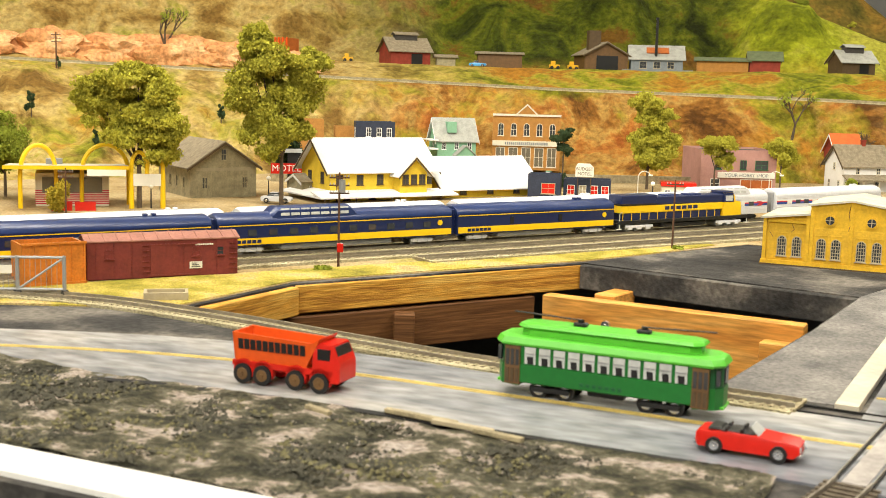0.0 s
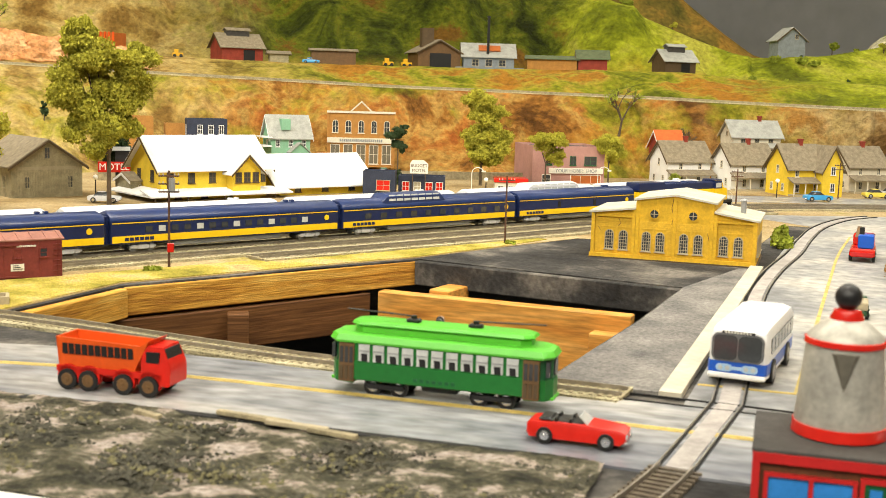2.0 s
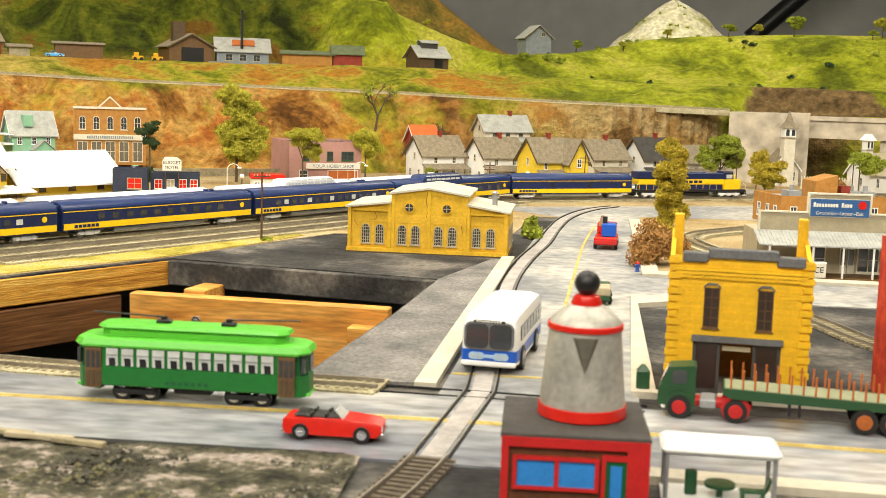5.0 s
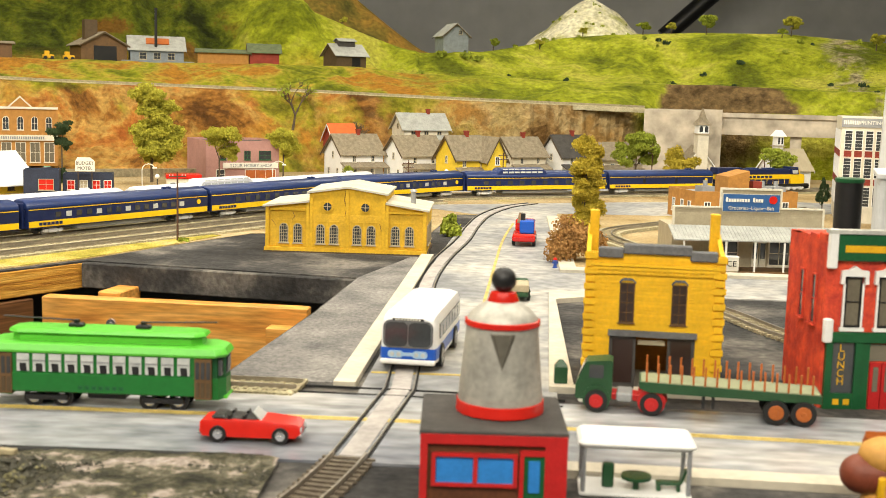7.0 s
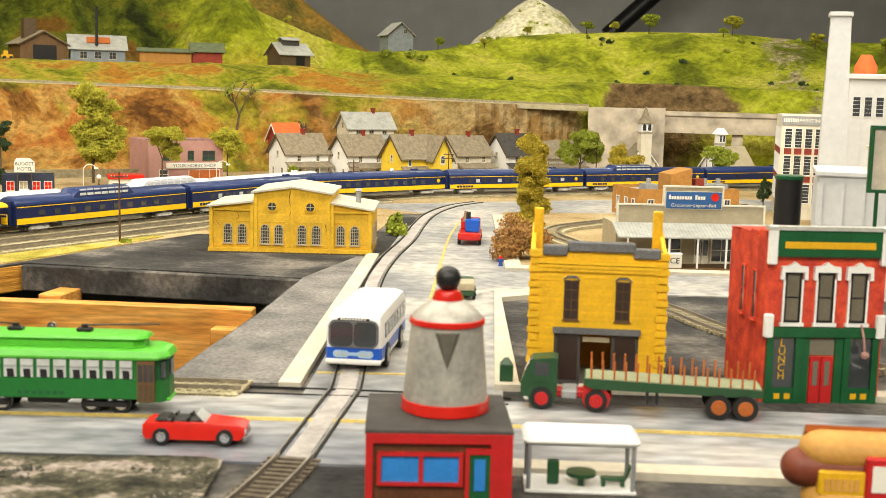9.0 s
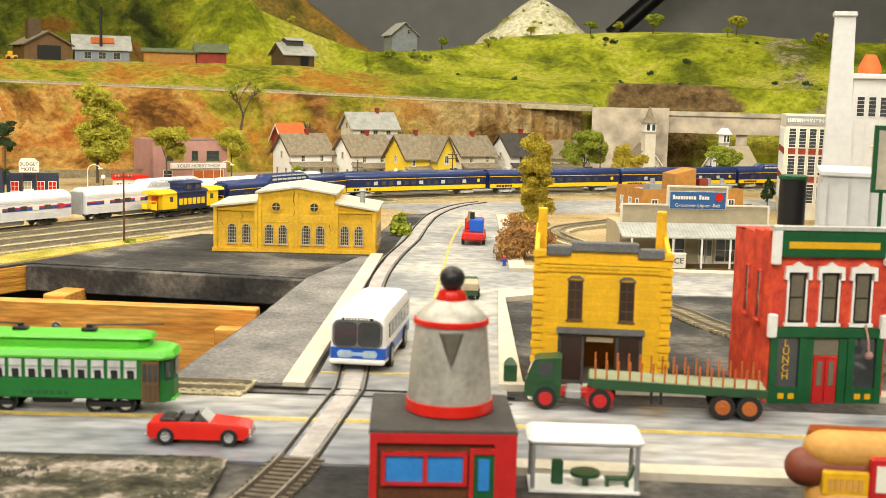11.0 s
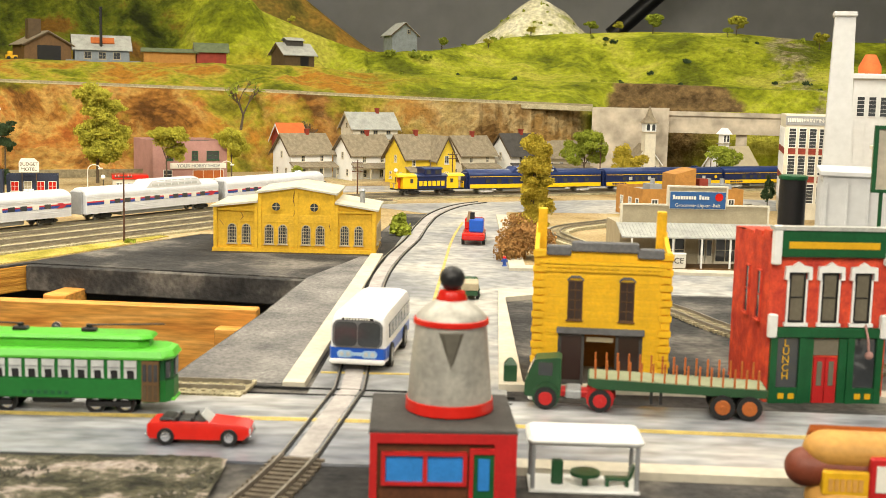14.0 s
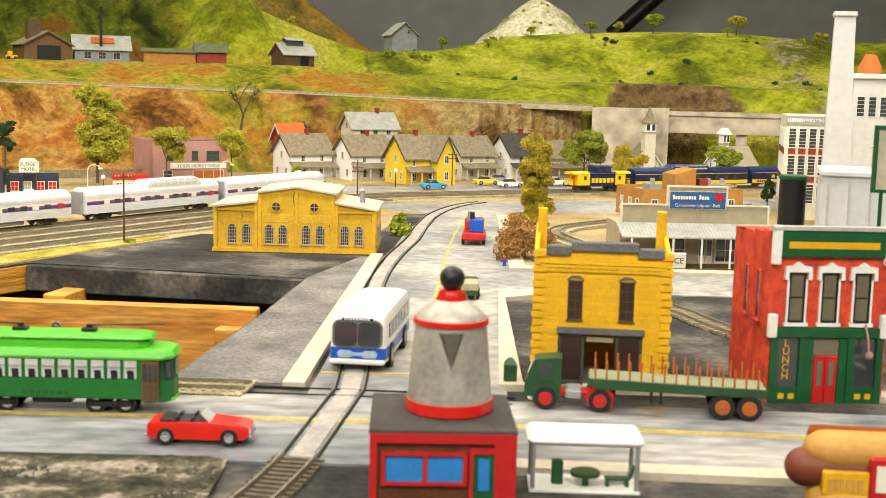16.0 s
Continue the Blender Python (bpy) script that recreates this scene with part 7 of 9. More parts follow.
def bogie(parent, x, material, wl=0.011):
    a = Mesh()
    for s in (-1, 1):
        a.box(x - 0.0165, x + 0.0165, s * 0.0118 - 0.0012, s * 0.0118 + 0.0012, 0.0045, 0.0075, 0.0006)
        a.box(x - 0.007, x + 0.007, s * 0.0118 - 0.0018, s * 0.0118 + 0.0018, 0.003, 0.009, 0.0008)
        for k in (-1, 1):
            a.box(x + k * wl - 0.003, x + k * wl + 0.003, s * 0.0118 - 0.0018, s * 0.0118 + 0.0018, 0.0035, 0.0085, 0.0006)
    a.box(x - 0.004, x + 0.004, -0.011, 0.011, 0.006, 0.0095)
    b = part("bogie", a, material, parent)
    for k in (-1, 1):
        w = Mesh()
        for s in (-1, 1):
            w.cyl((x + k * wl, s * 0.0072, 0.0052), (x + k * wl, s * 0.0095, 0.0052), 0.0052, 0.0052, 14)
        w.cyl((x + k * wl, -0.0072, 0.0052), (x + k * wl, 0.0072, 0.0052), 0.0012, 0.0012, 6)
        part("wheelset", w, M_GREY, b)


def shell_ring(x, w, z0, zs, z1):
    pts = [(x, -w, z0), (x, w, z0), (x, w, zs)]
    for q in (30, 60, 90, 120, 150):
        pts.append((x, w * math.cos(radians(q)), zs + (z1 - zs) * math.sin(radians(q))))
    return pts + [(x, -w, zs)]


def coach(name, L, paint, roof, stripes, label, dome=None, windows=(), bogie_mat=None, baggage=False, end_mat=None):
    """A passenger car: local x runs forward, the origin on the rail at its middle."""
    t = thing(name, pose(0, 0, 0), label, "train car", "passenger train cars")
    w = 0.0172
    h = L / 2 - 0.004
    a = Mesh(); a.rings([[(x, -w * k, 0.0105), (x, w * k, 0.0105), (x, w * k, 0.0365), (x, -w * k, 0.0365)] for x, k in ((-h, 0.97), (-h + 0.002, 1), (h - 0.002, 1), (h, 0.97))])
    part("body", a, paint, t, "", True)
    a = Mesh(); a.rings([shell_ring(x, w * k, 0.0362, 0.0375, 0.0478 - d) for x, k, d in ((-h - 0.0005, 0.96, 0.002), (-h + 0.003, 1.0, 0), (h - 0.003, 1.0, 0), (h + 0.0005, 0.96, 0.002))])
    part("roof", a, roof, t, "", True)
    for z0, z1, mt in stripes:
        for s in (-1, 1):
            a = Mesh(); a.box(-h + 0.001, h - 0.001, min(s * w, s * (w + 0.0004)), max(s * w, s * (w + 0.0004)), z0, z1)
            part("stripe", a, mt, t)
    for x, z, ww, hh, mt in windows:
        for s in (-1, 1):
            a = Mesh(); a.box(x - ww / 2, x + ww / 2, min(s * w, s * (w + 0.0006)), max(s * w, s * (w + 0.0006)), z - hh / 2, z + hh / 2)
            part("window", a, mt, t)
    if dome:
        d0, d1 = dome
        a = Mesh(); a.rings([shell_ring(x, w * k, 0.0400, z, z + 0.0042) for x, k, z in ((d0, 0.90, 0.0425), (d0 + 0.008, 0.93, 0.0495), (d1 - 0.008, 0.93, 0.0495), (d1, 0.90, 0.0425))])
        d = part("dome", a, roof, t, "", True)
        n = 7
        for k in range(n):
            x = d0 + 0.010 + (d1 - d0 - 0.02) * (k + 0.5) / n
            for s in (-1, 1):
                a = Mesh(); q = (d1 - d0 - 0.02) / n * 0.42
                a.prism([(x - q, s * w * 0.935, 0.0435), (x + q, s * w * 0.935, 0.0435), (x + q, s * w * 0.86, 0.0512), (x - q, s * w * 0.86, 0.0512)], [(x - q, s * w * 0.955, 0.0435), (x + q, s * w * 0.955, 0.0435), (x + q, s * w * 0.89, 0.0518), (x - q, s * w * 0.89, 0.0518)])
                part("dome_window", a, M_PANEB, d)
    else:
        for x in (0.3 * L, 0.27 * L):
            a = Mesh(); a.box(x - 0.0025, x + 0.0025, -0.003, 0.003, 0.047, 0.0502, 0.0006)
            part("roof_vent", a, roof, t)
    a = Mesh(); a.box(-h * 0.5, h * 0.45, -w * 0.8, w * 0.8, 0.0045, 0.0105, 0.001)
    part("underframe", a, M_GREY, t)
    for x in (-0.36 * L, 0.36 * L):
        bogie(t, x, bogie_mat or M_SILVER)
    for s in (-1, 1):
        a = Mesh(); a.box(min(s * h, s * (h + 0.0045)), max(s * h, s * (h + 0.0045)), -0.011, 0.011, 0.010, 0.042, 0.0008)
        part("gangway", a, end_mat or M_BLUE, t)
    return t


YST = [(0.0118, 0.0195, M_GOLD), (0.0335, 0.0345, M_GOLD)]
WIN = M_PANE


def name_bars(t, x0, n, z0, z1, wd, gap, y, material):
    for s in (-1, 1):
        for k in range(n):
            a = Mesh(); x = x0 + k * gap
            a.box(x, x + wd, min(s * y, s * (y + 0.0004)), max(s * y, s * (y + 0.0004)), z0, z1)
            part("lettering_bar", a, material, t)


def emblem(t, x, z, y):
    for s in (-1, 1):
        a = Mesh(); a.cyl((x, s * y, z), (x, s * (y + 0.0008), z), 0.0035, 0.0035, 16)
        part("round_emblem", a, M_GOLD, t)


def locomotive(L):
    t = thing("diesel_locomotive", pose(0, 0, 0), "blue and yellow diesel locomotive with silver bogies", "locomotive")
    h = L / 2 - 0.003
    a = Mesh(); a.box(-h, h, -0.0155, 0.0155, 0.0115, 0.0165, 0.0006); part("walkway", a, M_BLACK, t)
    a = Mesh(); a.box(-h + 0.012, h - 0.055, -0.0115, 0.0115, 0.0165, 0.0262); part("hood_base", a, M_BLUE, t)
    a = Mesh(); a.box(-h + 0.006, h - 0.03, -0.0122, 0.0122, 0.0262, 0.0365, 0.0006); part("hood", a, M_GOLD, t)
    a = Mesh(); a.box(-h + 0.006, h - 0.032, -0.0124, 0.0124, 0.0365, 0.0485, 0.0012); part("hood_top", a, M_BLUE, t)
    a = Mesh(); a.box(-h + 0.004, -h + 0.07, -0.0145, 0.0145, 0.0385, 0.0515, 0.001); part("radiator", a, M_BLUE, t)
    for x in (-h + 0.105, -h + 0.15):
        a = Mesh(); a.box(x - 0.014, x + 0.014, -0.008, 0.008, 0.047, 0.0505, 0.001); part("roof_hatch", a, M_ROOFBLUE, t)
    c = h - 0.03
    a = loft([(c - 0.022, 0.0150, 0.0165, 0.0515, 0.0125), (c - 0.002, 0.0150, 0.0165, 0.0515, 0.0125), (c + 0.004, 0.0146, 0.0165, 0.044, 0.0125)])
    cab = part("cab", a, M_GOLD, t, "yellow cab with blue roof")
    a = Mesh(); a.box(c - 0.0225, c, -0.013, 0.013, 0.0495, 0.0525, 0.001); part("cab_roof", a, M_BLUE, cab)
    a = Mesh(); a.prism([(c - 0.0222, -0.0153, 0.0368), (c - 0.001, -0.0153, 0.0368), (c - 0.001, 0.0153, 0.0368), (c - 0.0222, 0.0153, 0.0368)], [(c - 0.0222, -0.0131, 0.05), (c - 0.001, -0.0131, 0.05), (c - 0.001, 0.0131, 0.05), (c - 0.0222, 0.0131, 0.05)]); part("upper_cab", a, M_BLUE, cab)
    for s in (-1, 1):
        a = Mesh(); a.box(c - 0.018, c - 0.004, s * 0.0143 - 0.0008, s * 0.0143 + 0.0008, 0.0385, 0.0462); part("cab_window", a, M_PANEB, cab)
    a = Mesh(); a.prism([(c + 0.001, -0.0118, 0.046), (c + 0.001, 0.0118, 0.046), (c + 0.0045, 0.0118, 0.041), (c + 0.0045, -0.0118, 0.041)], [(c - 0.0005, -0.011, 0.0495), (c - 0.0005, 0.011, 0.0495), (c + 0.0015, 0.0112, 0.0495), (c + 0.0015, -0.0112, 0.0495)]); part("windscreen", a, M_PANEB, cab)
    a = loft([(c + 0.003, 0.0128, 0.0165, 0.0385, 0.0115), (c + 0.018, 0.0118, 0.0165, 0.036, 0.0105), (c + 0.021, 0.010, 0.018, 0.033, 0.009)])
    part("nose", a, M_GOLD, t)
    a = Mesh(); a.box(-0.045, 0.045, -0.0125, 0.0125, 0.004, 0.0115, 0.002); part("fuel_tank", a, M_BLACK, t)
    for x in (-0.34 * L, 0.34 * L):
        a = Mesh()
        for s in (-1, 1):
            a.box(x - 0.026, x + 0.026, s * 0.0128 - 0.0014, s * 0.0128 + 0.0014, 0.0055, 0.0095, 0.0006)
            for k in (-1, 0, 1):
                a.box(x + k * 0.017 - 0.0042, x + k * 0.017 + 0.0042, s * 0.0128 - 0.002, s * 0.0128 + 0.002, 0.003, 0.0088, 0.0008)
        b = part("bogie", a, M_SILVER, t, "silver painted bogie")
        for k in (-1, 0, 1):
            w = Mesh(); w.cyl((x + k * 0.017, -0.0095, 0.0058), (x + k * 0.017, 0.0095, 0.0058), 0.0058, 0.0058, 14); part("wheelset", w, M_GREY, b)
    for s in (-1, 1):
        a = Mesh()
        a.tube([(-h + 0.002, s * 0.0152, 0.029), (h - 0.05, s * 0.0152, 0.029)], 0.0005, 5)
        part("handrail", a, M_GOLD, t)
        for k in range(13):
            x = -h + 0.006 + k * (2 * h - 0.06) / 12
            a = Mesh(); a.cyl((x, s * 0.0152, 0.0165), (x, s * 0.0152, 0.029), 0.0005, 0.0005, 5); part("handrail_post", a, M_GOLD, t)
        for x in (-h + 0.001, h - 0.001):
            a = Mesh(); a.tube([(x, s * 0.0145, 0.006), (x, s * 0.0145, 0.026), (x - 0.006 * (1 if x > 0 else -1), s * 0.0145, 0.029)], 0.0005, 5); a.box(x - 0.004, x + 0.004, s * 0.013 - 0.002, s * 0.013 + 0.002, 0.004, 0.0055); part("step", a, M_SIGNW, t)
        a = Mesh(); a.cyl((h + 0.0, s * 0.006, 0.014), (h + 0.001, s * 0.006, 0.014), 0.0016, 0.0016, 8); part("ditch_light", a, M_PANEB, t)
    for e in (-1, 1):
        a = Mesh(); a.box(min(e * h, e * (h + 0.0025)), max(e * h, e * (h + 0.0025)), -0.014, 0.014, 0.004, 0.013, 0.0008); part("pilot", a, M_BLACK, t)
    name_bars(t, -0.040, 6, 0.0285, 0.0342, 0.0085, 0.0112, 0.0122, M_BLUE)
    return t


def caboose(L):
    t = thing("caboose", pose(0, 0, 0), "yellow and blue caboose with roof cupola", "train car")
    h = L / 2 - 0.006
    a = Mesh(); a.box(-h, h, -0.0155, 0.0155, 0.0105, 0.0132); part("floor_frame", a, M_BLACK, t)
    for x0, x1, mt in ((-h + 0.012, -0.03, M_GOLD), (-0.03, 0.034, M_BLUE), (0.034, h - 0.012, M_GOLD)):
        a = Mesh(); a.box(x0, x1, -0.015, 0.015, 0.0132, 0.036); part("body_panel", a, mt, t)
    for x0, x1, mt in ((-h - 0.001, -0.032, M_GOLD), (-0.032, 0.036, M_BLUE), (0.036, h + 0.001, M_GOLD)):
        a = Mesh(); a.rings([shell_ring(x, 0.0162, 0.0355, 0.0368, 0.0415) for x in (x0, x1)]); part("roof", a, mt, t)
    a = Mesh(); a.box(-0.014, 0.022, -0.0152, 0.0152, 0.036, 0.0495); c = part("cupola", a, M_BLUE, t)
    a = Mesh(); a.rings([shell_ring(x, 0.0165, 0.0492, 0.0500, 0.0532) for x in (-0.017, 0.025)]); part("cupola_roof", a, M_ROOFBLUE, c)
    for s in (-1, 1):
        for x in (-0.006, 0.013):
            a = Mesh(); a.box(x - 0.0045, x + 0.0045, s * 0.0152 - 0.0005, s * 0.0152 + 0.0005, 0.041, 0.0475); part("cupola_window", a, M_PANE, c)
        for x in (-0.042, 0.045):
            a = Mesh(); a.box(x - 0.003, x + 0.003, s * 0.015 - 0.0006, s * 0.015 + 0.0006, 0.024, 0.0315); part("window", a, M_PANE, t)
        for e in (-1, 1):
            a = Mesh(); a.tube([(e * h, s * 0.0145, 0.013), (e * h, s * 0.0145, 0.0255)], 0.0006, 6); part("end_post", a, M_GOLD, t)
    for e in (-1, 1):
        a = Mesh(); a.box(e * (h - 0.0105) - 0.001, e * (h - 0.0105) + 0.001, -0.005, 0.005, 0.0135, 0.0325); part("end_door", a, M_ORANGE, t)
        a = Mesh(); a.tube([(e * h, -0.0145, 0.0255), (e * h, 0.0145, 0.0255)], 0.0006, 6); a.box(e * h - 0.0004, e * h + 0.0004, -0.0145, -0.004, 0.0135, 0.022); a.box(e * h - 0.0004, e * h + 0.0004, 0.004, 0.0145, 0.0135, 0.022); part("end_rail", a, M_GOLD, t)
        bogie(t, e * 0.038, M_BLACK)
    name_bars(t, -0.026, 6, 0.018, 0.0275, 0.0072, 0.0096, 0.015, M_GOLD)
    return t


WS = [(-0.1 + 0.022 * k, 0.0262, 0.010, 0.007, M_PANE) for k in range(10)]
WL = [(-0.11 + 0.0165 * k, 0.0262, 0.0085, 0.0065, M_PANEB if k % 3 == 1 else M_PANE) for k in range(14)]
WD = [(-0.115 + 0.026 * k, 0.0255, 0.010, 0.007, M_PANE) for k in range(10)]
P = 0.32
CONSIST = []
lo = locomotive(0.262)
CONSIST.append((lo, 1.365, 0.262))
bg = coach("baggage_car", 0.268, M_BLUE, M_ROOFBLUE, YST, "dark blue baggage car with yellow stripes", windows=[(-0.045, 0.026, 0.006, 0.009, M_BLACK), (0.035, 0.026, 0.006, 0.009, M_BLACK)])
name_bars(bg, -0.115, 6, 0.0138, 0.0175, 0.0048, 0.0062, 0.0177, M_BLUE); emblem(bg, 0.112, 0.027, 0.0172)
CONSIST.append((bg, 1.095, 0.268))
d1 = coach("dome_car", P, M_BLUE, M_ROOFBLUE, YST, "dark blue dome car with yellow stripes", dome=(-0.09, 0.02), windows=WD)
emblem(d1, 0.138, 0.027, 0.0172); name_bars(d1, -0.14, 6, 0.0138, 0.0175, 0.0048, 0.0062, 0.0177, M_BLUE)
CONSIST.append((d1, 0.80, P))
for k, (off, wn) in enumerate(((0.48, WL), (0.16, WS), (-0.16, WL))):
    c = coach("passenger_coach", P, M_BLUE, M_ROOFBLUE, YST, "dark blue passenger coach with yellow stripes", windows=wn)
    emblem(c, 0.138, 0.027, 0.0172); name_bars(c, -0.14, 6, 0.0138, 0.0175, 0.0048, 0.0062, 0.0177, M_BLUE)
    CONSIST.append((c, off, P))
d2 = coach("dome_car", P, M_BLUE, M_ROOFBLUE, YST, "dark blue dome car at the train's rear", dome=(-0.06, 0.05), windows=WD)
CONSIST.append((d2, -0.485, P))
cb = caboose(0.156)
CONSIST.append((cb, -0.725, 0.152))


def rail_pose(s, L, off=0.0):
    x0, y0, _ = main_line(s - 0.36 * L, off)
    x1, y1, _ = main_line(s + 0.36 * L, off)
    return pose((x0 + x1) / 2, (y0 + y1) / 2, RAILTOP, 0, 0, math.degrees(math.atan2(y1 - y0, x1 - x0)))


# the silver train standing on the second line
AST = [(0.0265, 0.0285, M_STRIPER), (0.0285, 0.0297, M_SIGNW), (0.0297 - 0.0065, 0.0265, M_STRIPEB)]
for s, L, dm in ((0.445, 0.292, None), (0.752, 0.284, (-0.02, 0.10)), (1.040, 0.268, None), (0.138, 0.292, None), (-0.168, 0.292, None)):
    c = coach("silver_coach", L, M_SILVER, M_SILVER, AST, "silver passenger car with red and blue stripes", dome=dm, windows=[(-0.1 + 0.02 * k, 0.0265, 0.011, 0.0062, M_PANE if k % 3 else M_SIGNW) for k in range(11)], bogie_mat=M_BLACK, end_mat=M_GREY)
    for z in (0.014, 0.0165, 0.019, 0.0325, 0.0345):
        for sd in (-1, 1):
            a = Mesh(); a.box(-L / 2 + 0.006, L / 2 - 0.006, sd * 0.0172 - 0.0004, sd * 0.0172 + 0.0004, z, z + 0.0008)
            part("fluting", a, M_SILVER, c)
    for sd in (-1, 1):
        a = Mesh(); a.prism([(L / 2 - 0.03, sd * 0.0178, 0.0228), (L / 2 - 0.02, sd * 0.0178, 0.0228), (L / 2 - 0.014, sd * 0.0178, 0.0262), (L / 2 - 0.02, sd * 0.0178, 0.0298), (L / 2 - 0.03, sd * 0.0178, 0.0298), (L / 2 - 0.024, sd * 0.0178, 0.0262)], [(L / 2 - 0.03, sd * 0.0182, 0.0228), (L / 2 - 0.02, sd * 0.0182, 0.0228), (L / 2 - 0.014, sd * 0.0182, 0.0262), (L / 2 - 0.02, sd * 0.0182, 0.0298), (L / 2 - 0.03, sd * 0.0182, 0.0298), (L / 2 - 0.024, sd * 0.0182, 0.0262)])
        part("arrow_emblem", a, M_STRIPER, c)
    c.matrix_basis = rail_pose(s, L, 0.05)


# ---- yard corner ----
def boxcar(m):
    t = thing("boxcar_body", m, "grounded brown boxcar body on dry grass", "boxcar")
    L, w = 0.077, 0.0165
    a = Mesh(); a.box(-L, L, -w, w, 0.0, 0.0385, 0.0006); part("body", a, M_BOXCAR, t)
    for s in (-1, 1):
        a = Mesh(); a.prism([(-L - 0.002, s * (w + 0.001), 0.0378), (L + 0.002, s * (w + 0.001), 0.0378), (L + 0.002, 0, 0.0438), (-L - 0.002, 0, 0.0438)], [(-L - 0.002, s * (w + 0.001), 0.039), (L + 0.002, s * (w + 0.001), 0.039), (L + 0.002, 0, 0.0450), (-L - 0.002, 0, 0.0450)]); part("roof", a, M_BOXROOF, t, "dusty pink-brown roof")
        for k in range(12):
            x = -L + 0.004 + k * 0.0134
            a = Mesh(); a.prism([(x, s * (w + 0.001), 0.0388), (x + 0.001, s * (w + 0.001), 0.0388), (x + 0.001, 0, 0.0448), (x, 0, 0.0448)], [(x, s * (w + 0.001), 0.0398), (x + 0.001, s * (w + 0.001), 0.0398), (x + 0.001, 0, 0.0458), (x, 0, 0.0458)]); part("roof_rib", a, M_BOXROOF, t)
        a = Mesh(); a.box(-0.014, 0.014, s * w - 0.0009, s * w + 0.0009, 0.003, 0.033); d = part("sliding_door", a, M_BOXCAR, t)
        a = Mesh(); a.box(-0.017, 0.034, s * w - 0.0013, s * w + 0.0013, 0.0015, 0.003); a.box(-0.017, 0.034, s * w - 0.0013, s * w + 0.0013, 0.033, 0.0342); part("door_track", a, M_BOXCAR, t)
        for x in (-0.055, 0.033, 0.058):
            window(t, pose(x, -w if s < 0 else w, 0.0255) @ pose(0, 0, 0, 0, 0, 0 if s < 0 else 180) @ pose(0, 0, 0, 90), 0.0085, 0.0092, M_BOXCAR, M_PANE if x > 0.05 else M_BOXCAR, 0.0008, 0.0008, (0, 1))
        for x in (-0.018, L - 0.005):
            for k in range(6):
                a = Mesh(); a.box(x - 0.004, x + 0.004, s * w - 0.0014, s * w + 0.0014, 0.006 + k * 0.0054, 0.0066 + k * 0.0054); part("rung", a, M_BOXCAR, t)
        for k in range(9):
            x = -L + 0.009 + k * 0.0175
            a = Mesh(); a.box(x, x + 0.0007, s * w - 0.0006, s * w + 0.0006, 0.001, 0.0375); part("panel_rib", a, M_BOXCAR, t)
    a = Mesh(); a.box(0.026, 0.039, -w - 0.0008, -w, 0.008, 0.015); p = part("notice", a, M_SIGNW, t, "white notice board")
    for k in range(3):
        a = Mesh(); a.box(0.028, 0.0375 - k * 0.002, -w - 0.0012, -w - 0.0008, 0.0095 + k * 0.0018, 0.0102 + k * 0.0018); part("lettering_bar", a, M_BLACK, p)
    for k in range(10):
        a = Mesh(); x = 0.032 + k * 0.0019; a.box(x, x + 0.0014, -w - 0.0008, -w - 0.0002, 0.0318, 0.0334); part("lettering_bar", a, M_SIGNW, t)
    return t


M_BINORANGE = mat("orange_steel", (0.66, 0.21, 0.025), 0.5, vary=0.3, scale=60)
M_BOXROOF = mat("dusty_roof", (0.36, 0.16, 0.12), 0.8, vary=0.25, scale=50)
boxcar(pose(-0.774, 0.972, 0.0015, 0, 0, 52))
g = thing("gondola_bin", pose(-0.836, 0.878, 0.0015, 0, 0, 58), "orange open steel bin beside the boxcar", "bin")
for x0, x1, y0, y1 in ((-0.03, 0.03, -0.022, -0.0205), (-0.03, 0.03, 0.0205, 0.022), (-0.03, -0.0285, -0.0205, 0.0205), (0.0285, 0.03, -0.0205, 0.0205)):
    a = Mesh(); a.box(x0, x1, y0, y1, 0, 0.04); part("side_panel", a, M_BINORANGE, g)
a = Mesh(); a.box(-0.0285, 0.0285, -0.0205, 0.0205, 0.001, 0.003); part("bottom", a, M_BINORANGE, g)
for k in range(6):
    a = Mesh(); x = -0.03 + k * 0.0117; a.box(x, x + 0.0015, -0.0232, -0.022, 0, 0.041); part("rib", a, M_BINORANGE, g)
a = Mesh(); a.box(-0.031, 0.031, -0.0238, -0.0212, 0.0395, 0.0415); part("top_rail", a, M_BINORANGE, g)
a = Mesh(); a.box(-0.031, 0.031, -0.0238, -0.0212, 0.0, 0.0025); part("bottom_rail", a, M_BINORANGE, g)
f = thing("yard_gate", pose(-0.805, 0.806, 0.0015, 0, 0, 31), "grey steel yard gate with a diagonal brace", "gate")
for x in (-0.06, 0.0, 0.042):
    a = Mesh(); a.cyl((x, 0, 0), (x, 0, 0.037), 0.0018, 0.0018, 8); part("post", a, M_GREY, f)
    a = Mesh(); a.cyl((x, 0, 0), (x, 0, 0.005), 0.0042, 0.0035, 10); part("post_foot", a, M_PLATE, f)
for z in (0.006, 0.0355):
    a = Mesh(); a.cyl((-0.10, 0, z), (0.042, 0, z), 0.0014, 0.0014, 6); part("rail", a, M_GREY, f)
a = Mesh(); a.cyl((0.002, 0, 0.007), (0.041, 0, 0.0345), 0.0012, 0.0012, 6); part("brace", a, M_GREY, f)
for k in range(30):
    a = Mesh(); x = -0.099 + k * 0.0048; a.cyl((x, 0.0004, 0.006), (x, 0.0004, 0.0355), 0.00022, 0.00022, 4); part("wire", a, M_GREY, f)
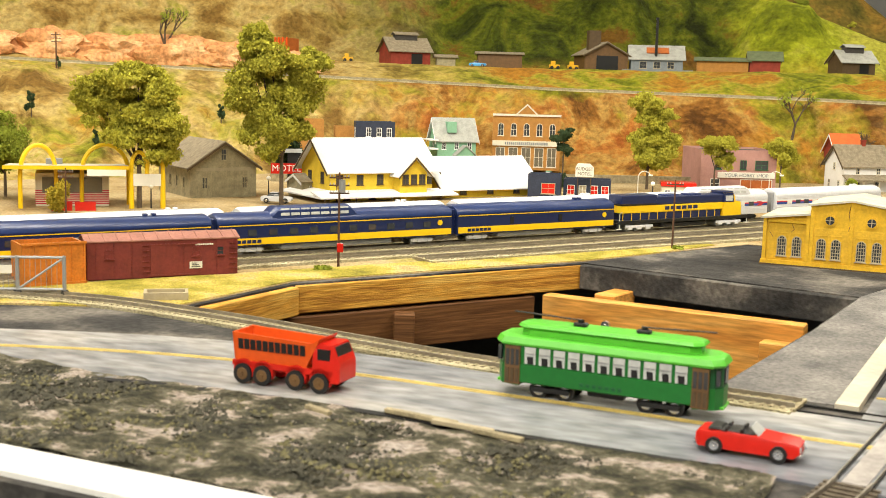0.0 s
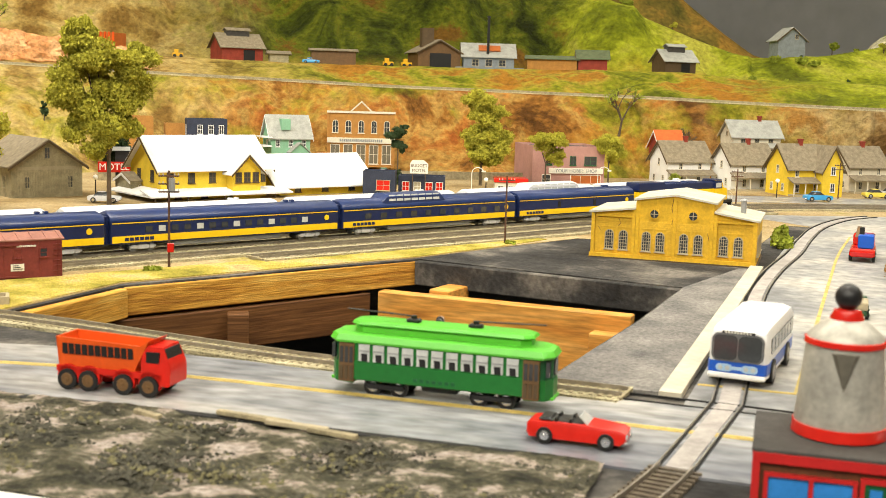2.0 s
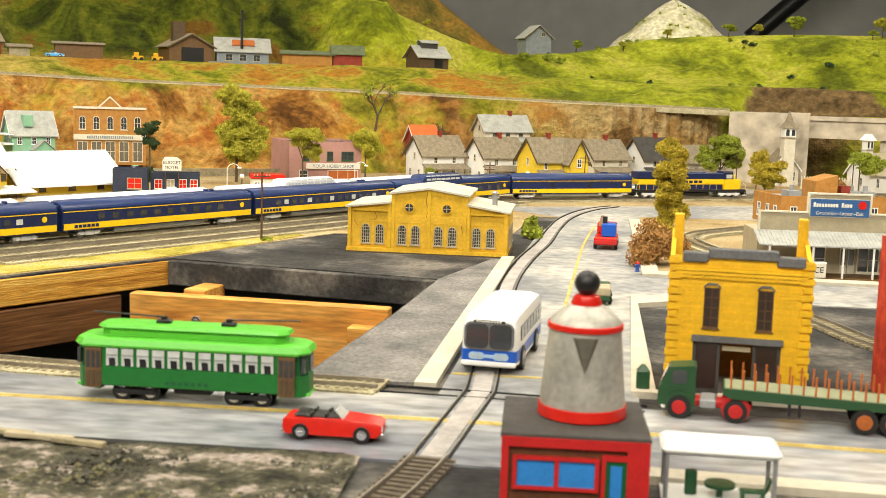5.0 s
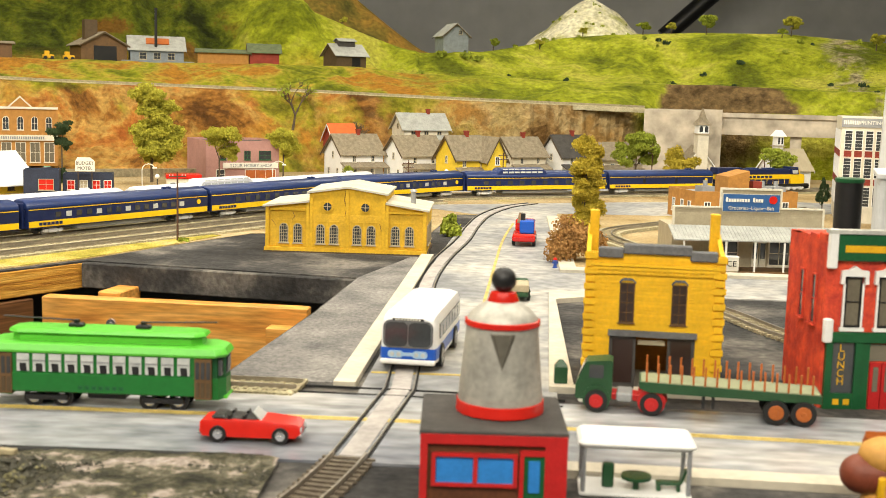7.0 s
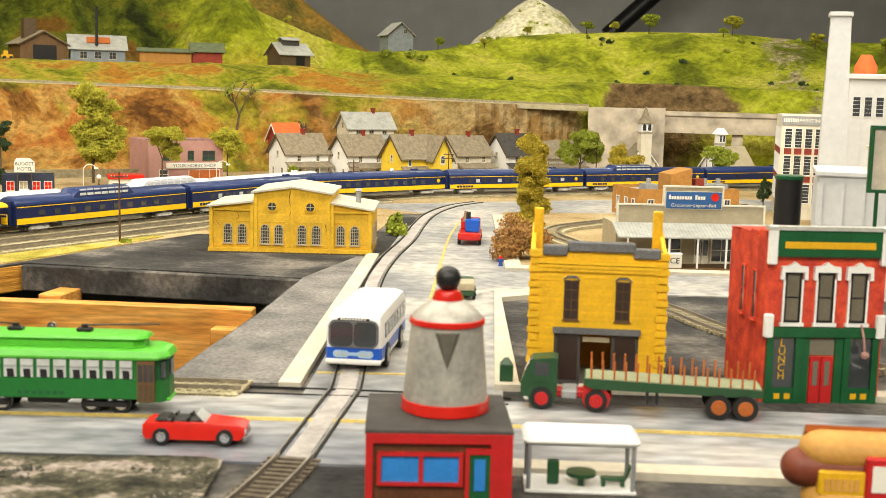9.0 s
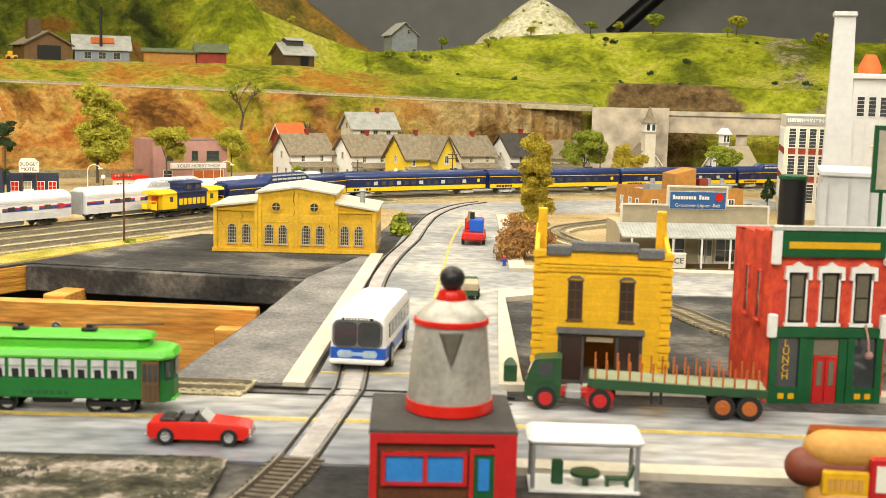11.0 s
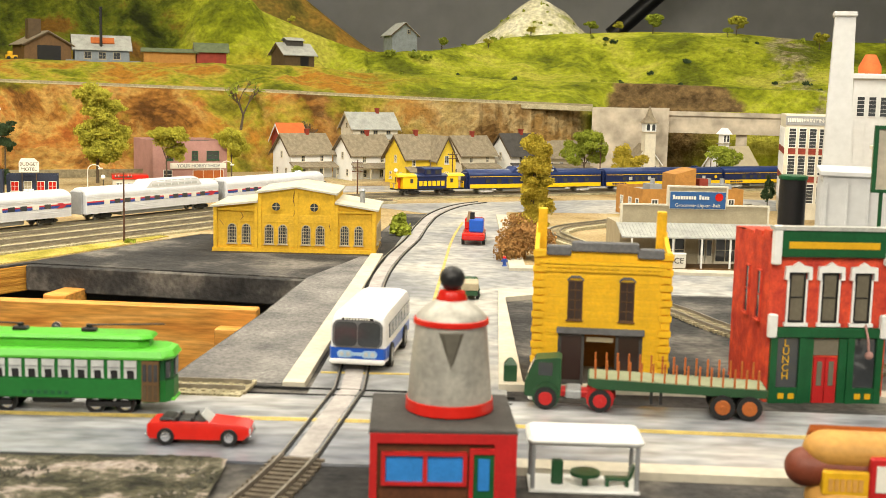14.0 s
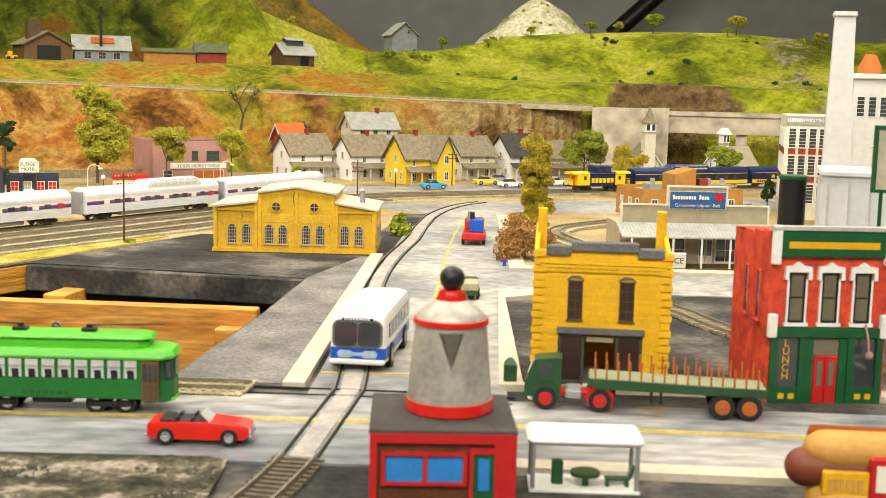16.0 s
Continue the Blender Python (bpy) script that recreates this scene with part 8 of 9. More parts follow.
a = Mesh(); a.box(-0.02, -0.004, -0.0022, -0.0015, 0.021, 0.0285); part("gate_sign", a, M_SIGNW, f)
h = thing("plank_frame", pose(-0.685, 0.868, 0.0015, 0, 0, 38), "small weathered plank frame lying on grass", "frame")
for x0, x1, y0, y1 in ((-0.02, 0.02, -0.012, -0.009), (-0.02, 0.02, 0.009, 0.012), (-0.02, -0.017, -0.009, 0.009), (0.017, 0.02, -0.009, 0.009)):
    a = Mesh(); a.box(x0, x1, y0, y1, 0, 0.007); part("plank", a, M_TAN, h)
for x, y, L, r in ((-0.30, 0.618, 0.05, -6), (-0.245, 0.606, 0.032, -9), (-0.27, 0.612, 0.04, -4), (-0.36, 0.60, 0.022, -20)):
    a = Mesh(); a.box(-L / 2, L / 2, -0.0022, 0.0022, 0.0, 0.0028, 0.0004)
    ob = part("wood_strip", a, M_TIE if r < -5 else M_TAN, None); ob.matrix_basis = pose(x, y, 0.0045, 0, 0, r)
    tagged(ob, "loose strip of stripwood beside the road", "wood strip")


def pole(m, H, arms=2, label="brown wooden telegraph pole with crossarms", r=0.0013, box=False):
    t = thing("telegraph_pole", m, label, "pole", "telegraph poles")
    a = Mesh(); a.cyl((0, 0, -0.005), (0, 0, H), r * 1.15, r * 0.8, 8); part("shaft", a, M_POLE, t)
    for k in range(arms):
        z = H - 0.006 - k * 0.0085
        a = Mesh(); a.box(-0.011, 0.011, -0.0008, 0.0008, z - 0.0008, z + 0.0008); c = part("crossarm", a, M_POLE, t)
        for x in (-0.010, -0.006, 0.006, 0.010):
            a = Mesh(); a.cyl((x, 0, z + 0.0008), (x, 0, z + 0.003), 0.0007, 0.0005, 6); part("insulator", a, M_PANEB, c)
    if box:
        a = Mesh(); a.box(-0.002, 0.005, -0.004, -0.001, 0.018, 0.028, 0.0005); part("call_box", a, M_RED, t)
        a = Mesh(); a.cyl((0.003, -0.002, H - 0.022), (0.003, -0.002, H - 0.008), 0.0035, 0.0035, 10); part("transformer", a, M_GREY, t)
    return t


pole(pose(-0.651, 1.124, 0, 0, 0, 33), 0.106, 3, box=True)
pole(pose(-0.377, 1.514, 0, 0, 0, 24), 0.090, 1)
pole(pose(-0.128, 2.30, 0, 0, 0, 10), 0.068, 3)
pole(pose(0.06, 2.56, 0, 0, 0, 20), 0.075, 2)
pole(pose(0.41, 2.78, 0, 0, 0, 10), 0.095, 3)
pole(pose(0.66, 2.74, 0, 0, 0, 20), 0.085, 2)
for x, y, H in ((-2.049, 2.191, 0.085), (-1.329, 2.408, 0.075)):
    pole(pose(x, y, hill_z(x, y), 0, 0, 30), H, 3, r=0.0018)


def street_lamp(m, H, arm=False):
    t = thing("street_lamp", m, "small model street lamp with white globe", "lamp", "street lamps")
    a = Mesh()
    if arm:
        pts = [(0, 0, -0.003), (0, 0, H * 0.75)] + [(0.012 - 0.012 * math.cos(q), 0, H * 0.75 + 0.012 * math.sin(q)) for q in (0.5, 1.0, 1.57, 2.2, 2.7)]
        a.tube(pts, 0.0009, 6)
        part("post", a, M_SIGNW, t)
        a = Mesh(); a.box(0.019, 0.027, -0.002, 0.002, H * 0.75 + 0.003, H * 0.75 + 0.006, 0.0006); part("lantern", a, M_SIGNW, t)
    else:
        a.cyl((0, 0, -0.003), (0, 0, H - 0.008), 0.0012, 0.0009, 8); part("post", a, M_BLACK, t)
        a = Mesh(); a.ball((0, 0, H - 0.004), 0.0042, 12); part("globe", a, M_LIT, t, "", True)
    return t


for x, y in ((-1.20, 1.485), (-1.152, 1.743), (-0.571, 2.126), (-0.06, 2.5)):
    street_lamp(pose(x, y, 0), 0.04)
for x, y, r in ((-0.93, 2.12, 30), (-0.62, 2.2, 10), (-0.41, 2.40, 10)):
    street_lamp(pose(x, y, 0, 0, 0, r), 0.055, True)

# ---- the depot side of town ----
depot = gable("railway_depot", pose(-0.983, 1.848, 0, 0, 0, 57), 0.205, 0.115, 0.057, 0.105, M_DEPOT, M_WROOF, "yellow railway depot with white roof and brown trim", "station", "x", 0.011, wins=[("f", x, 0.037, 0.013, 0.018) for x in (-0.085, -0.045, -0.005)] + [("f", 0.095, 0.037, 0.013, 0.018)] + [("l", y, 0.04, 0.013, 0.02) for y in (0.03, 0.08)] + [("f", x, 0.010, 0.013, 0.015) for x in (-0.07, -0.02, 0.06)], trim=M_TRIM, trim_roof=M_TRIM)
a = Mesh(); a.extrude_y([(0.023, 0.0), (0.077, 0.0), (0.077, 0.05), (0.05, 0.077), (0.023, 0.05)], -0.024, 0.05); part("bay", a, M_DEPOT, depot)
for s in (-1, 1):
    a = Mesh(); a.extrude_y([(0.05, 0.078), (0.05 + s * 0.036, 0.042), (0.05 + s * 0.036, 0.0445), (0.05, 0.0805)], -0.033, 0.052); part("bay_roof", a, M_WROOF, depot)
    a = Mesh(); a.extrude_y([(0.05, 0.0745), (0.05 + s * 0.035, 0.0395), (0.05 + s * 0.035, 0.0425), (0.05, 0.0775)], -0.034, -0.0325); part("bay_bargeboard", a, M_TRIM, depot)
for x in (0.033, 0.05, 0.067):
    window(depot, pose(x, -0.024, 0.038) @ pose(0, 0, 0, 90), 0.0125, 0.018, M_TRIM, M_PANE, 0.0014, 0.001)
for q in ([(-0.155, -0.045), (0.14, -0.045)],):
    a = Mesh(); a.extrude_x([(-0.04, 0.009), (0.0, 0.0175), (0.0, 0.0198), (-0.04, 0.0113)], -0.14, 0.135); part("platform_roof", a, M_WROOF, depot)
    a = Mesh(); a.prism([(-0.14, -0.04, 0.009), (-0.1025, 0.0, 0.0175), (-0.1025, 0.115, 0.0175), (-0.14, 0.13, 0.009)], [(-0.14, -0.04, 0.0113), (-0.1025, 0.0, 0.0198), (-0.1025, 0.115, 0.0198), (-0.14, 0.13, 0.0113)]); part("end_roof", a, M_WROOF, depot)
for x in (-0.13, -0.07, 0.0, 0.1):
    a = Mesh(); a.box(x - 0.001, x + 0.001, -0.037, -0.035, 0, 0.0105); part("platform_post", a, M_TRIM, depot)
for x in (-0.09, 0.09):
    a = Mesh(); a.box(x - 0.0008, x + 0.0008, -0.0008, 0.0, 0, 0.05); part("corner_board", a, M_TRIM, depot)
gable("freight_house", pose(-0.858, 2.042, 0, 0, 0, 57), 0.20, 0.12, 0.024, 0.070, M_DEPOT, M_WROOF, "low freight house with a broad white roof", "station", "x", 0.014, wins=[("f", x, 0.012, 0.014, 0.012) for x in (-0.06, 0.0, 0.06)], trim=M_TRIM, trim_roof=M_TRIM)
barn = gable("grey_barn", pose(-1.222, 1.708, 0, 0, 0, 57), 0.122, 0.165, 0.055, 0.096, M_BARNW, M_GROOF, "weathered grey plank barn with shingle roof", "barn", "y", 0.008, wins=[("f", -0.035, 0.026, 0.010, 0.02), ("f", 0.0, 0.075, 0.010, 0.02), ("f", 0.04, 0.026, 0.010, 0.02)] + [("l", y, 0.026, 0.010, 0.02) for y in (0.03, 0.065, 0.1, 0.13)], trim=M_BARNW, trim_roof=M_TRIM)
a = Mesh(); a.box(-0.05, 0.05, -0.0008, 0, 0.047, 0.0525); part("name_board", a, M_TAN, barn)
for k in range(24):
    a = Mesh(); x = -0.052 + k * 0.0045; a.box(x, x + 0.0008, -0.0005, 0, 0, 0.055); part("batten", a, M_BARNW, barn)
gable("lean_shed", pose(-1.10, 1.80, 0, 0, 0, 57), 0.035, 0.06, 0.028, 0.04, M_BARNW, M_GROOF, "small grey lean-to shed", "shed", "x", 0.004, wins=[("f", 0.0, 0.015, 0.009, 0.014)])


def burger_stand(m):
    t = thing("burger_stand", m, "drive-in with yellow canopy and yellow arches", "restaurant")
    a = Mesh(); a.box(-0.055, 0.055, 0.02, 0.1, 0, 0.052); part("wall", a, M_CREAM, t)
    for k in range(7):
        a = Mesh(); a.box(-0.0555, 0.0555, 0.0195, 0.1005, 0.004 + k * 0.0034, 0.0058 + k * 0.0034); part("red_band", a, M_STRIPER, t)
    a = Mesh(); a.box(-0.045, 0.045, 0.0185, 0.0196, 0.022, 0.046); part("shop_window", a, M_PANETAN, t)
    a = Mesh(); a.extrude_x([(-0.03, 0.062), (0.13, 0.054), (0.13, 0.0595), (-0.03, 0.0675)], -0.10, 0.085); part("canopy", a, M_GOLD, t, "yellow sloping canopy")
    a = Mesh(); a.extrude_x([(-0.028, 0.0672), (0.128, 0.0592), (0.128, 0.0602), (-0.028, 0.0682)], -0.098, 0.083); part("canopy_top", a, M_KERB, t)
    for cx, hw, y in ((-0.05, 0.026, 0.0), (0.05, 0.036, 0.03)):
        a = Mesh(); a.tube([(cx - hw, y - 0.012, 0.0)] + [(cx - hw * math.cos(q), y - 0.012 * math.cos(q), 0.045 + 0.052 * math.sin(q) ** 0.8) for q in [math.pi * i / 14 for i in range(15)]] + [(cx + hw, y + 0.012, 0.0)], 0.0036, 8); part("arch", a, M_GOLD, t, "yellow arch")
    for k in (0, 1):
        a = Mesh(); a.tube([(0.088 + k * 0.024 + 0.012 - 0.012 * math.cos(q), -0.02, 0.055 + 0.034 * math.sin(q) ** 0.7) for q in [math.pi * i / 12 for i in range(13)]], 0.0034, 8); part("sign_arch", a, M_GOLD, t)
    for x in (0.088, 0.136):
        a = Mesh(); a.cyl((x, -0.02, 0), (x, -0.02, 0.056), 0.0042, 0.0038, 8); part("sign_post", a, M_GOLD, t)
    a = Mesh(); a.box(0.09, 0.134, -0.022, -0.019, 0.036, 0.055); part("sign_panel", a, M_SIGNW, t)
    a = Mesh(); a.box(0.022, 0.08, -0.032, -0.03, 0.052, 0.062); part("menu_sign", a, M_SIGNW, t)
    a = Mesh(); a.box(-0.03, 0.0, -0.05, -0.046, 0, 0.014); a.box(0.004, 0.034, -0.052, -0.048, 0, 0.014); part("red_wall", a, M_RED, t)
    a = Mesh(); a.box(-0.04, -0.015, 0.05, 0.07, 0.064, 0.073); part("roof_unit", a, M_GREY, t)
    return t


burger_stand(pose(-1.30, 1.42, 0, 0, 0, 42))
bush(pose(-1.265, 1.352, 0), 0.026, 0.058, M_LEAFO, "rounded olive bush beside the drive-in", 2600, 0.0016, 5)
pole(pose(-1.235, 1.335, 0, 0, 0, 40), 0.07, 2, r=0.0011)
tree(pose(-1.215, 1.475, 0, 0, 0, 40), [(-0.062, 0, 0.165, 0.036, 0.034), (-0.045, 0, 0.195, 0.04, 0.028), (0.0, 0.01, 0.21, 0.042, 0.026), (0.02, 0, 0.165, 0.05, 0.04), (0.042, -0.01, 0.125, 0.044, 0.036), (-0.02, 0.02, 0.15, 0.046, 0.04), (-0.03, -0.01, 0.118, 0.03, 0.026), (0.03, 0, 0.09, 0.036, 0.024)], M_LEAFY, "tall tree with olive foam foliage and forked trunk", 0.0045, 700, 0.0030, 11)
tree(pose(-1.067, 1.652, 0, 0, 0, 40), [(-0.045, 0, 0.265, 0.032, 0.034), (-0.02, 0, 0.235, 0.048, 0.038), (0.035, 0, 0.24, 0.042, 0.03), (0.03, 0.01, 0.195, 0.044, 0.044), (-0.045, 0, 0.19, 0.044, 0.048), (-0.01, 0, 0.15, 0.05, 0.045), (-0.025, -0.01, 0.115, 0.04, 0.034), (0.02, 0, 0.12, 0.03, 0.03)], M_LEAFY, "large bushy olive tree beside the depot", 0.004, 800, 0.0030, 12)
tree(pose(-1.19, 1.87, 0, 0, 0, 40), [(0, 0, 0.11, 0.035, 0.04), (0, 0, 0.06, 0.03, 0.03)], M_LEAFD, "dark green tree behind the barn", 0.003, 500, 0.003, 13)
tree(pose(-1.50, 1.48, 0, 0, 0, 40), [(0, 0, 0.10, 0.05, 0.05), (-0.03, 0, 0.07, 0.04, 0.03)], M_LEAFG, "round green tree at the hill foot", 0.003, 700, 0.003, 14)
sg = thing("motel_sign", pose(-1.188, 1.852, 0, 0, 0, 33), "red motel sign on a black pylon", "sign")
a = Mesh(); a.box(-0.026, 0.03, -0.002, 0.002, 0.036, 0.055); part("red_board", a, M_RED, sg)
a = Mesh(); a.box(0.004, 0.03, 0.002, 0.006, 0, 0.075); part("pylon", a, M_BLACK, sg)
letters("MOTEL", 0.0165, M_SIGNW, sg, pose(0.002, -0.0024, 0.0455) @ pose(0, 0, 0, 90))
a = Mesh(); a.box(-0.02, 0.03, -0.004, 0.006, 0.075, 0.082); part("neon_bar", a, M_PANEB, sg)
car(pose(-1.091, 1.676, 0.002, 0, 0, 20), M_CARWHITE, "white model car beside the depot", 0.052)

M_NAVY = mat("navy_boards", (0.03, 0.04, 0.075), 0.7, vary=0.3, scale=60)
mt = block_building("motel_row", pose(-0.70, 2.135, 0, 0, 0, 16), 0.088, 0.05, 0.036, M_NAVY, "low dark blue motel row with red doors", "motel", roof_mat=M_TRIM)
for x in (-0.03, -0.008, 0.014, 0.034):
    window(mt, pose(x, 0, 0.016) @ pose(0, 0, 0, 90), 0.014, 0.018, M_SIGNW, M_RED if x != -0.008 else M_TAN, 0.001, 0.001)
mt = block_building("motel_office", pose(-0.762, 2.07, 0, 0, 0, 16), 0.06, 0.05, 0.046, M_NAVY, "small dark blue motel office with red window", "motel", roof_mat=M_TRIM)
window(mt, pose(0.008, 0, 0.02) @ pose(0, 0, 0, 90), 0.026, 0.02, M_TAN, M_RED, 0.001, 0.001)
sg = thing("budget_motel_sign", pose(-0.70, 2.118, 0, 0, 0, 16), "white budget motel sign over the roof", "sign")
a = Mesh(); a.extrude_y([(-0.017, 0.042), (0.017, 0.042), (0.017, 0.060), (0.009, 0.067), (-0.013, 0.067), (-0.017, 0.060)], -0.0012, 0.0012); part("board", a, M_SIGNW, sg)
letters("BUDGET", 0.0082, M_TRIM, sg, pose(0, -0.0015, 0.0565) @ pose(0, 0, 0, 90))
letters("MOTEL", 0.0082, M_TRIM, sg, pose(0, -0.0015, 0.0475) @ pose(0, 0, 0, 90))
for x in (-0.012, 0.012):
    a = Mesh(); a.cyl((x, 0, 0), (x, 0, 0.043), 0.0008, 0.0008, 6); part("post", a, M_TRIM, sg)
rr = block_building("red_roof_diner", pose(-0.545, 2.215, 0, 0, 0, 18), 0.062, 0.04, 0.032, M_CREAM, "cream roadside diner with a red roof", "restaurant", roof_mat=M_RED, wins=[("f", x, 0.014, 0.012, 0.012) for x in (-0.02, 0.0, 0.02)])
a = Mesh(); a.box(-0.033, 0.033, -0.003, 0.043, 0.026, 0.034, 0.001); part("red_fascia", a, M_RED, rr)

hb = block_building("hobby_shop", pose(-0.508, 2.585, 0, 0, 0, 28), 0.165, 0.16, 0.084, M_PINK, "pink stucco hobby shop with green windows", "shop", wins=[("f", x, 0.052, w, 0.02) for x, w in ((-0.045, 0.014), (0.01, 0.014), (0.05, 0.028))], frame_mat=M_GREENP, roof_mat=M_DKROOF)
a = Mesh(); a.box(-0.045, 0.079, -0.004, 0, 0.024, 0.036); s = part("sign_board", a, M_SIGNW, hb)
letters("YOUR HOBBY SHOP", 0.0105, M_BLUEGREY, s, pose(0.017, -0.0044, 0.0297) @ pose(0, 0, 0, 90))
window(hb, pose(0.04, 0, 0.011) @ pose(0, 0, 0, 90), 0.07, 0.02, M_SIGNW, M_STAKE, 0.0012, 0.001, (2, 0))
window(hb, pose(-0.05, 0, 0.011) @ pose(0, 0, 0, 90), 0.02, 0.021, M_SIGNW, M_PANE, 0.0012, 0.001, (0, 1))
mint = gable("mint_house", pose(-1.115, 2.45, 0.03, 0, 0, 40), 0.09, 0.075, 0.055, 0.10, M_MINT, M_GROOFP, "mint green house with grey roof and porch", "house", "x", 0.006, wins=[("f", x, 0.04, 0.010, 0.016) for x in (-0.03, 0.0, 0.03)] + [("l", 0.035, 0.04, 0.01, 0.016)], porch=0.0)
a = Mesh(); a.extrude_y([(-0.005, 0.0), (0.035, 0.0), (0.035, 0.022), (0.015, 0.04), (-0.005, 0.022)], -0.025, 0.0); part("porch", a, M_MINT, mint)
for s in (-1, 1):
    a = Mesh(); a.extrude_y([(0.015, 0.041), (0.015 + s * 0.025, 0.019), (0.015 + s * 0.025, 0.0212), (0.015, 0.0432)], -0.029, 0.002); part("porch_roof", a, M_GROOFP, mint)
a = Mesh(); a.box(-0.02, 0.0, 0.004, 0.03, 0.07, 0.094); part("dormer", a, M_MINT, mint)
a = Mesh(); a.box(-0.065, -0.045, -0.01, 0.06, 0.032, 0.035); a.box(-0.065, -0.045, -0.01, 0.06, 0.052, 0.0545); part("balcony", a, M_WHITE, mint)
ht = block_building("brown_hotel", pose(-1.005, 2.60, 0.018, 0, 0, 24), 0.155, 0.09, 0.125, M_HOTEL, "two-storey brown brick hotel with cream cornice", "hotel", cornice=M_CREAM, wins=[("f", x, 0.09, 0.014, 0.03) for x in (-0.06, -0.03, 0.0, 0.03, 0.06)], frame_mat=M_CREAM, arch=True)
a = Mesh(); a.extrude_y([(-0.024, 0.122), (0.024, 0.122), (0.006, 0.14), (0, 0.147), (-0.006, 0.14)], -0.002, 0.002); part("pediment", a, M_HOTEL, ht)
for q in ([(-0.027, 0.121), (0, 0.146), (0, 0.150), (-0.031, 0.121)], [(0.027, 0.121), (0, 0.146), (0, 0.150), (0.031, 0.121)]):
    a = Mesh(); a.extrude_y(q, -0.004, 0.002); part("pediment_trim", a, M_CREAM, ht)
a = Mesh(); a.box(-0.079, 0.079, -0.005, 0, 0.052, 0.064); s = part("shop_sign", a, M_CREAM, ht)
for k in range(22):
    a = Mesh(); x = -0.05 + k * 0.0046; a.box(x, x + 0.003, -0.0056, -0.005, 0.055, 0.061); part("lettering_bar", a, M_BLUEGREY, s)
for x in (-0.077, 0.077):
    a = Mesh(); a.box(x - 0.002, x + 0.002, -0.003, 0, 0, 0.118); part("pilaster", a, M_HOTEL, ht)
for x in (-0.06, -0.03, 0.0, 0.03, 0.06):
    window(ht, pose(x, 0, 0.026) @ pose(0, 0, 0, 90), 0.022, 0.045, M_CREAM, M_PANETAN, 0.0014, 0.001, (1, 1))
block_building("black_house", pose(-1.235, 2.285, 0.055, 0, 0, 34), 0.085, 0.06, 0.068, M_NAVY, "dark grey flat-roofed house with white windows", "house", wins=[("f", x, 0.045, 0.011, 0.02) for x in (-0.015, 0.008, 0.03)] + [("l", 0.02, 0.045, 0.01, 0.02)], roof_mat=M_CREAM)
block_building("brown_store", pose(-1.37, 2.22, 0.05, 0, 0, 34), 0.075, 0.06, 0.075, M_HOTEL, "plain brown flat-roofed store", "store")
block_building("brown_store_small", pose(-1.31, 2.29, 0.05, 0, 0, 34), 0.05, 0.06, 0.06, M_HOTEL, "small plain brown store", "store")

# houses of the terrace
HC = [((-0.254, 2.672), M_WHITE, 0.116, "white frame house with grey roof and porch", 0.0), ((-0.118, 2.68), M_WHITE, 0.116, "white frame house with grey roof and chimney", 0.0), ((-0.006, 2.60), M_DEPOT, 0.09, "yellow frame house with brown roof", 0.0), ((0.125, 2.78), M_CREAM, 0.106, "cream frame house with deep porch", 0.0), ((0.245, 2.84), M_WHITE, 0.11, "white frame house with a scorched roof", 0.0)]
for k, ((x, y), wm, W, lab, z) in enumerate(HC):
    gable("frame_house", pose(x, y, z, 0, 0, 36), W * 0.92, 0.082, 0.060, 0.099 + 0.006 * (k in (2, 4)), wm, M_GROOF if k != 4 else M_DKROOF, lab, "house", "x" if k not in (2,) else "x", 0.007, wins=[("f", -0.022, 0.047, 0.009, 0.014), ("f", 0.026, 0.047, 0.009, 0.014), ("f", -0.02, 0.016, 0.010, 0.017), ("f", 0.025, 0.016, 0.011, 0.018), ("l", 0.041, 0.055, 0.009, 0.016), ("l", 0.06, 0.018, 0.009, 0.016), ("l", 0.02, 0.018, 0.009, 0.016)], trim=M_CREAM, chimney=(0.01, 0.041), porch=0.024, group="terrace houses", trim_roof=M_TRIM)
yh = gable("yellow_gable", pose(0.048, 2.60, 0, 0, 0, 30), 0.046, 0.09, 0.06, 0.104, M_DEPOT, M_GROOF, "yellow cross-gabled house wing", "house", "y", 0.006, wins=[("f", 0, 0.055, 0.011, 0.018), ("f", 0.0, 0.02, 0.011, 0.018)], group="terrace houses", trim_roof=M_TRIM)
gable("small_house", pose(0.335, 2.93, 0.0, 0, 0, 30), 0.10, 0.08, 0.05, 0.085, M_CREAM, M_GROOF, "small cream house with red porch", "house", "x", 0.007, wins=[("f", x, 0.03, 0.011, 0.016) for x in (-0.03, 0.0, 0.03)], porch=0.02, group="terrace houses")
gable("small_house", pose(0.385, 3.0, 0.0, 0, 0, 30), 0.10, 0.08, 0.05, 0.085, M_CREAM, M_GROOF, "small cream house with brown roof", "house", "x", 0.007, wins=[("f", x, 0.03, 0.011, 0.016) for x in (-0.03, 0.0, 0.03)], porch=0.02, group="terrace houses")
hz = 0.06
gable("hillside_house", pose(-0.125, 2.95, hz, 0, 0, 26), 0.12, 0.08, 0.05, 0.085, M_CREAM, M_GROOFP, "large cream house on the hillside", "house", "x", 0.007, wins=[("f", x, 0.036, 0.012, 0.016) for x in (-0.035, 0.0, 0.035)] + [("f", x, 0.012, 0.012, 0.014) for x in (-0.035, 0.0, 0.035)] + [("l", 0.04, 0.055, 0.01, 0.012)], chimney=(0.02, 0.04), porch=0.02, trim=M_TAN)
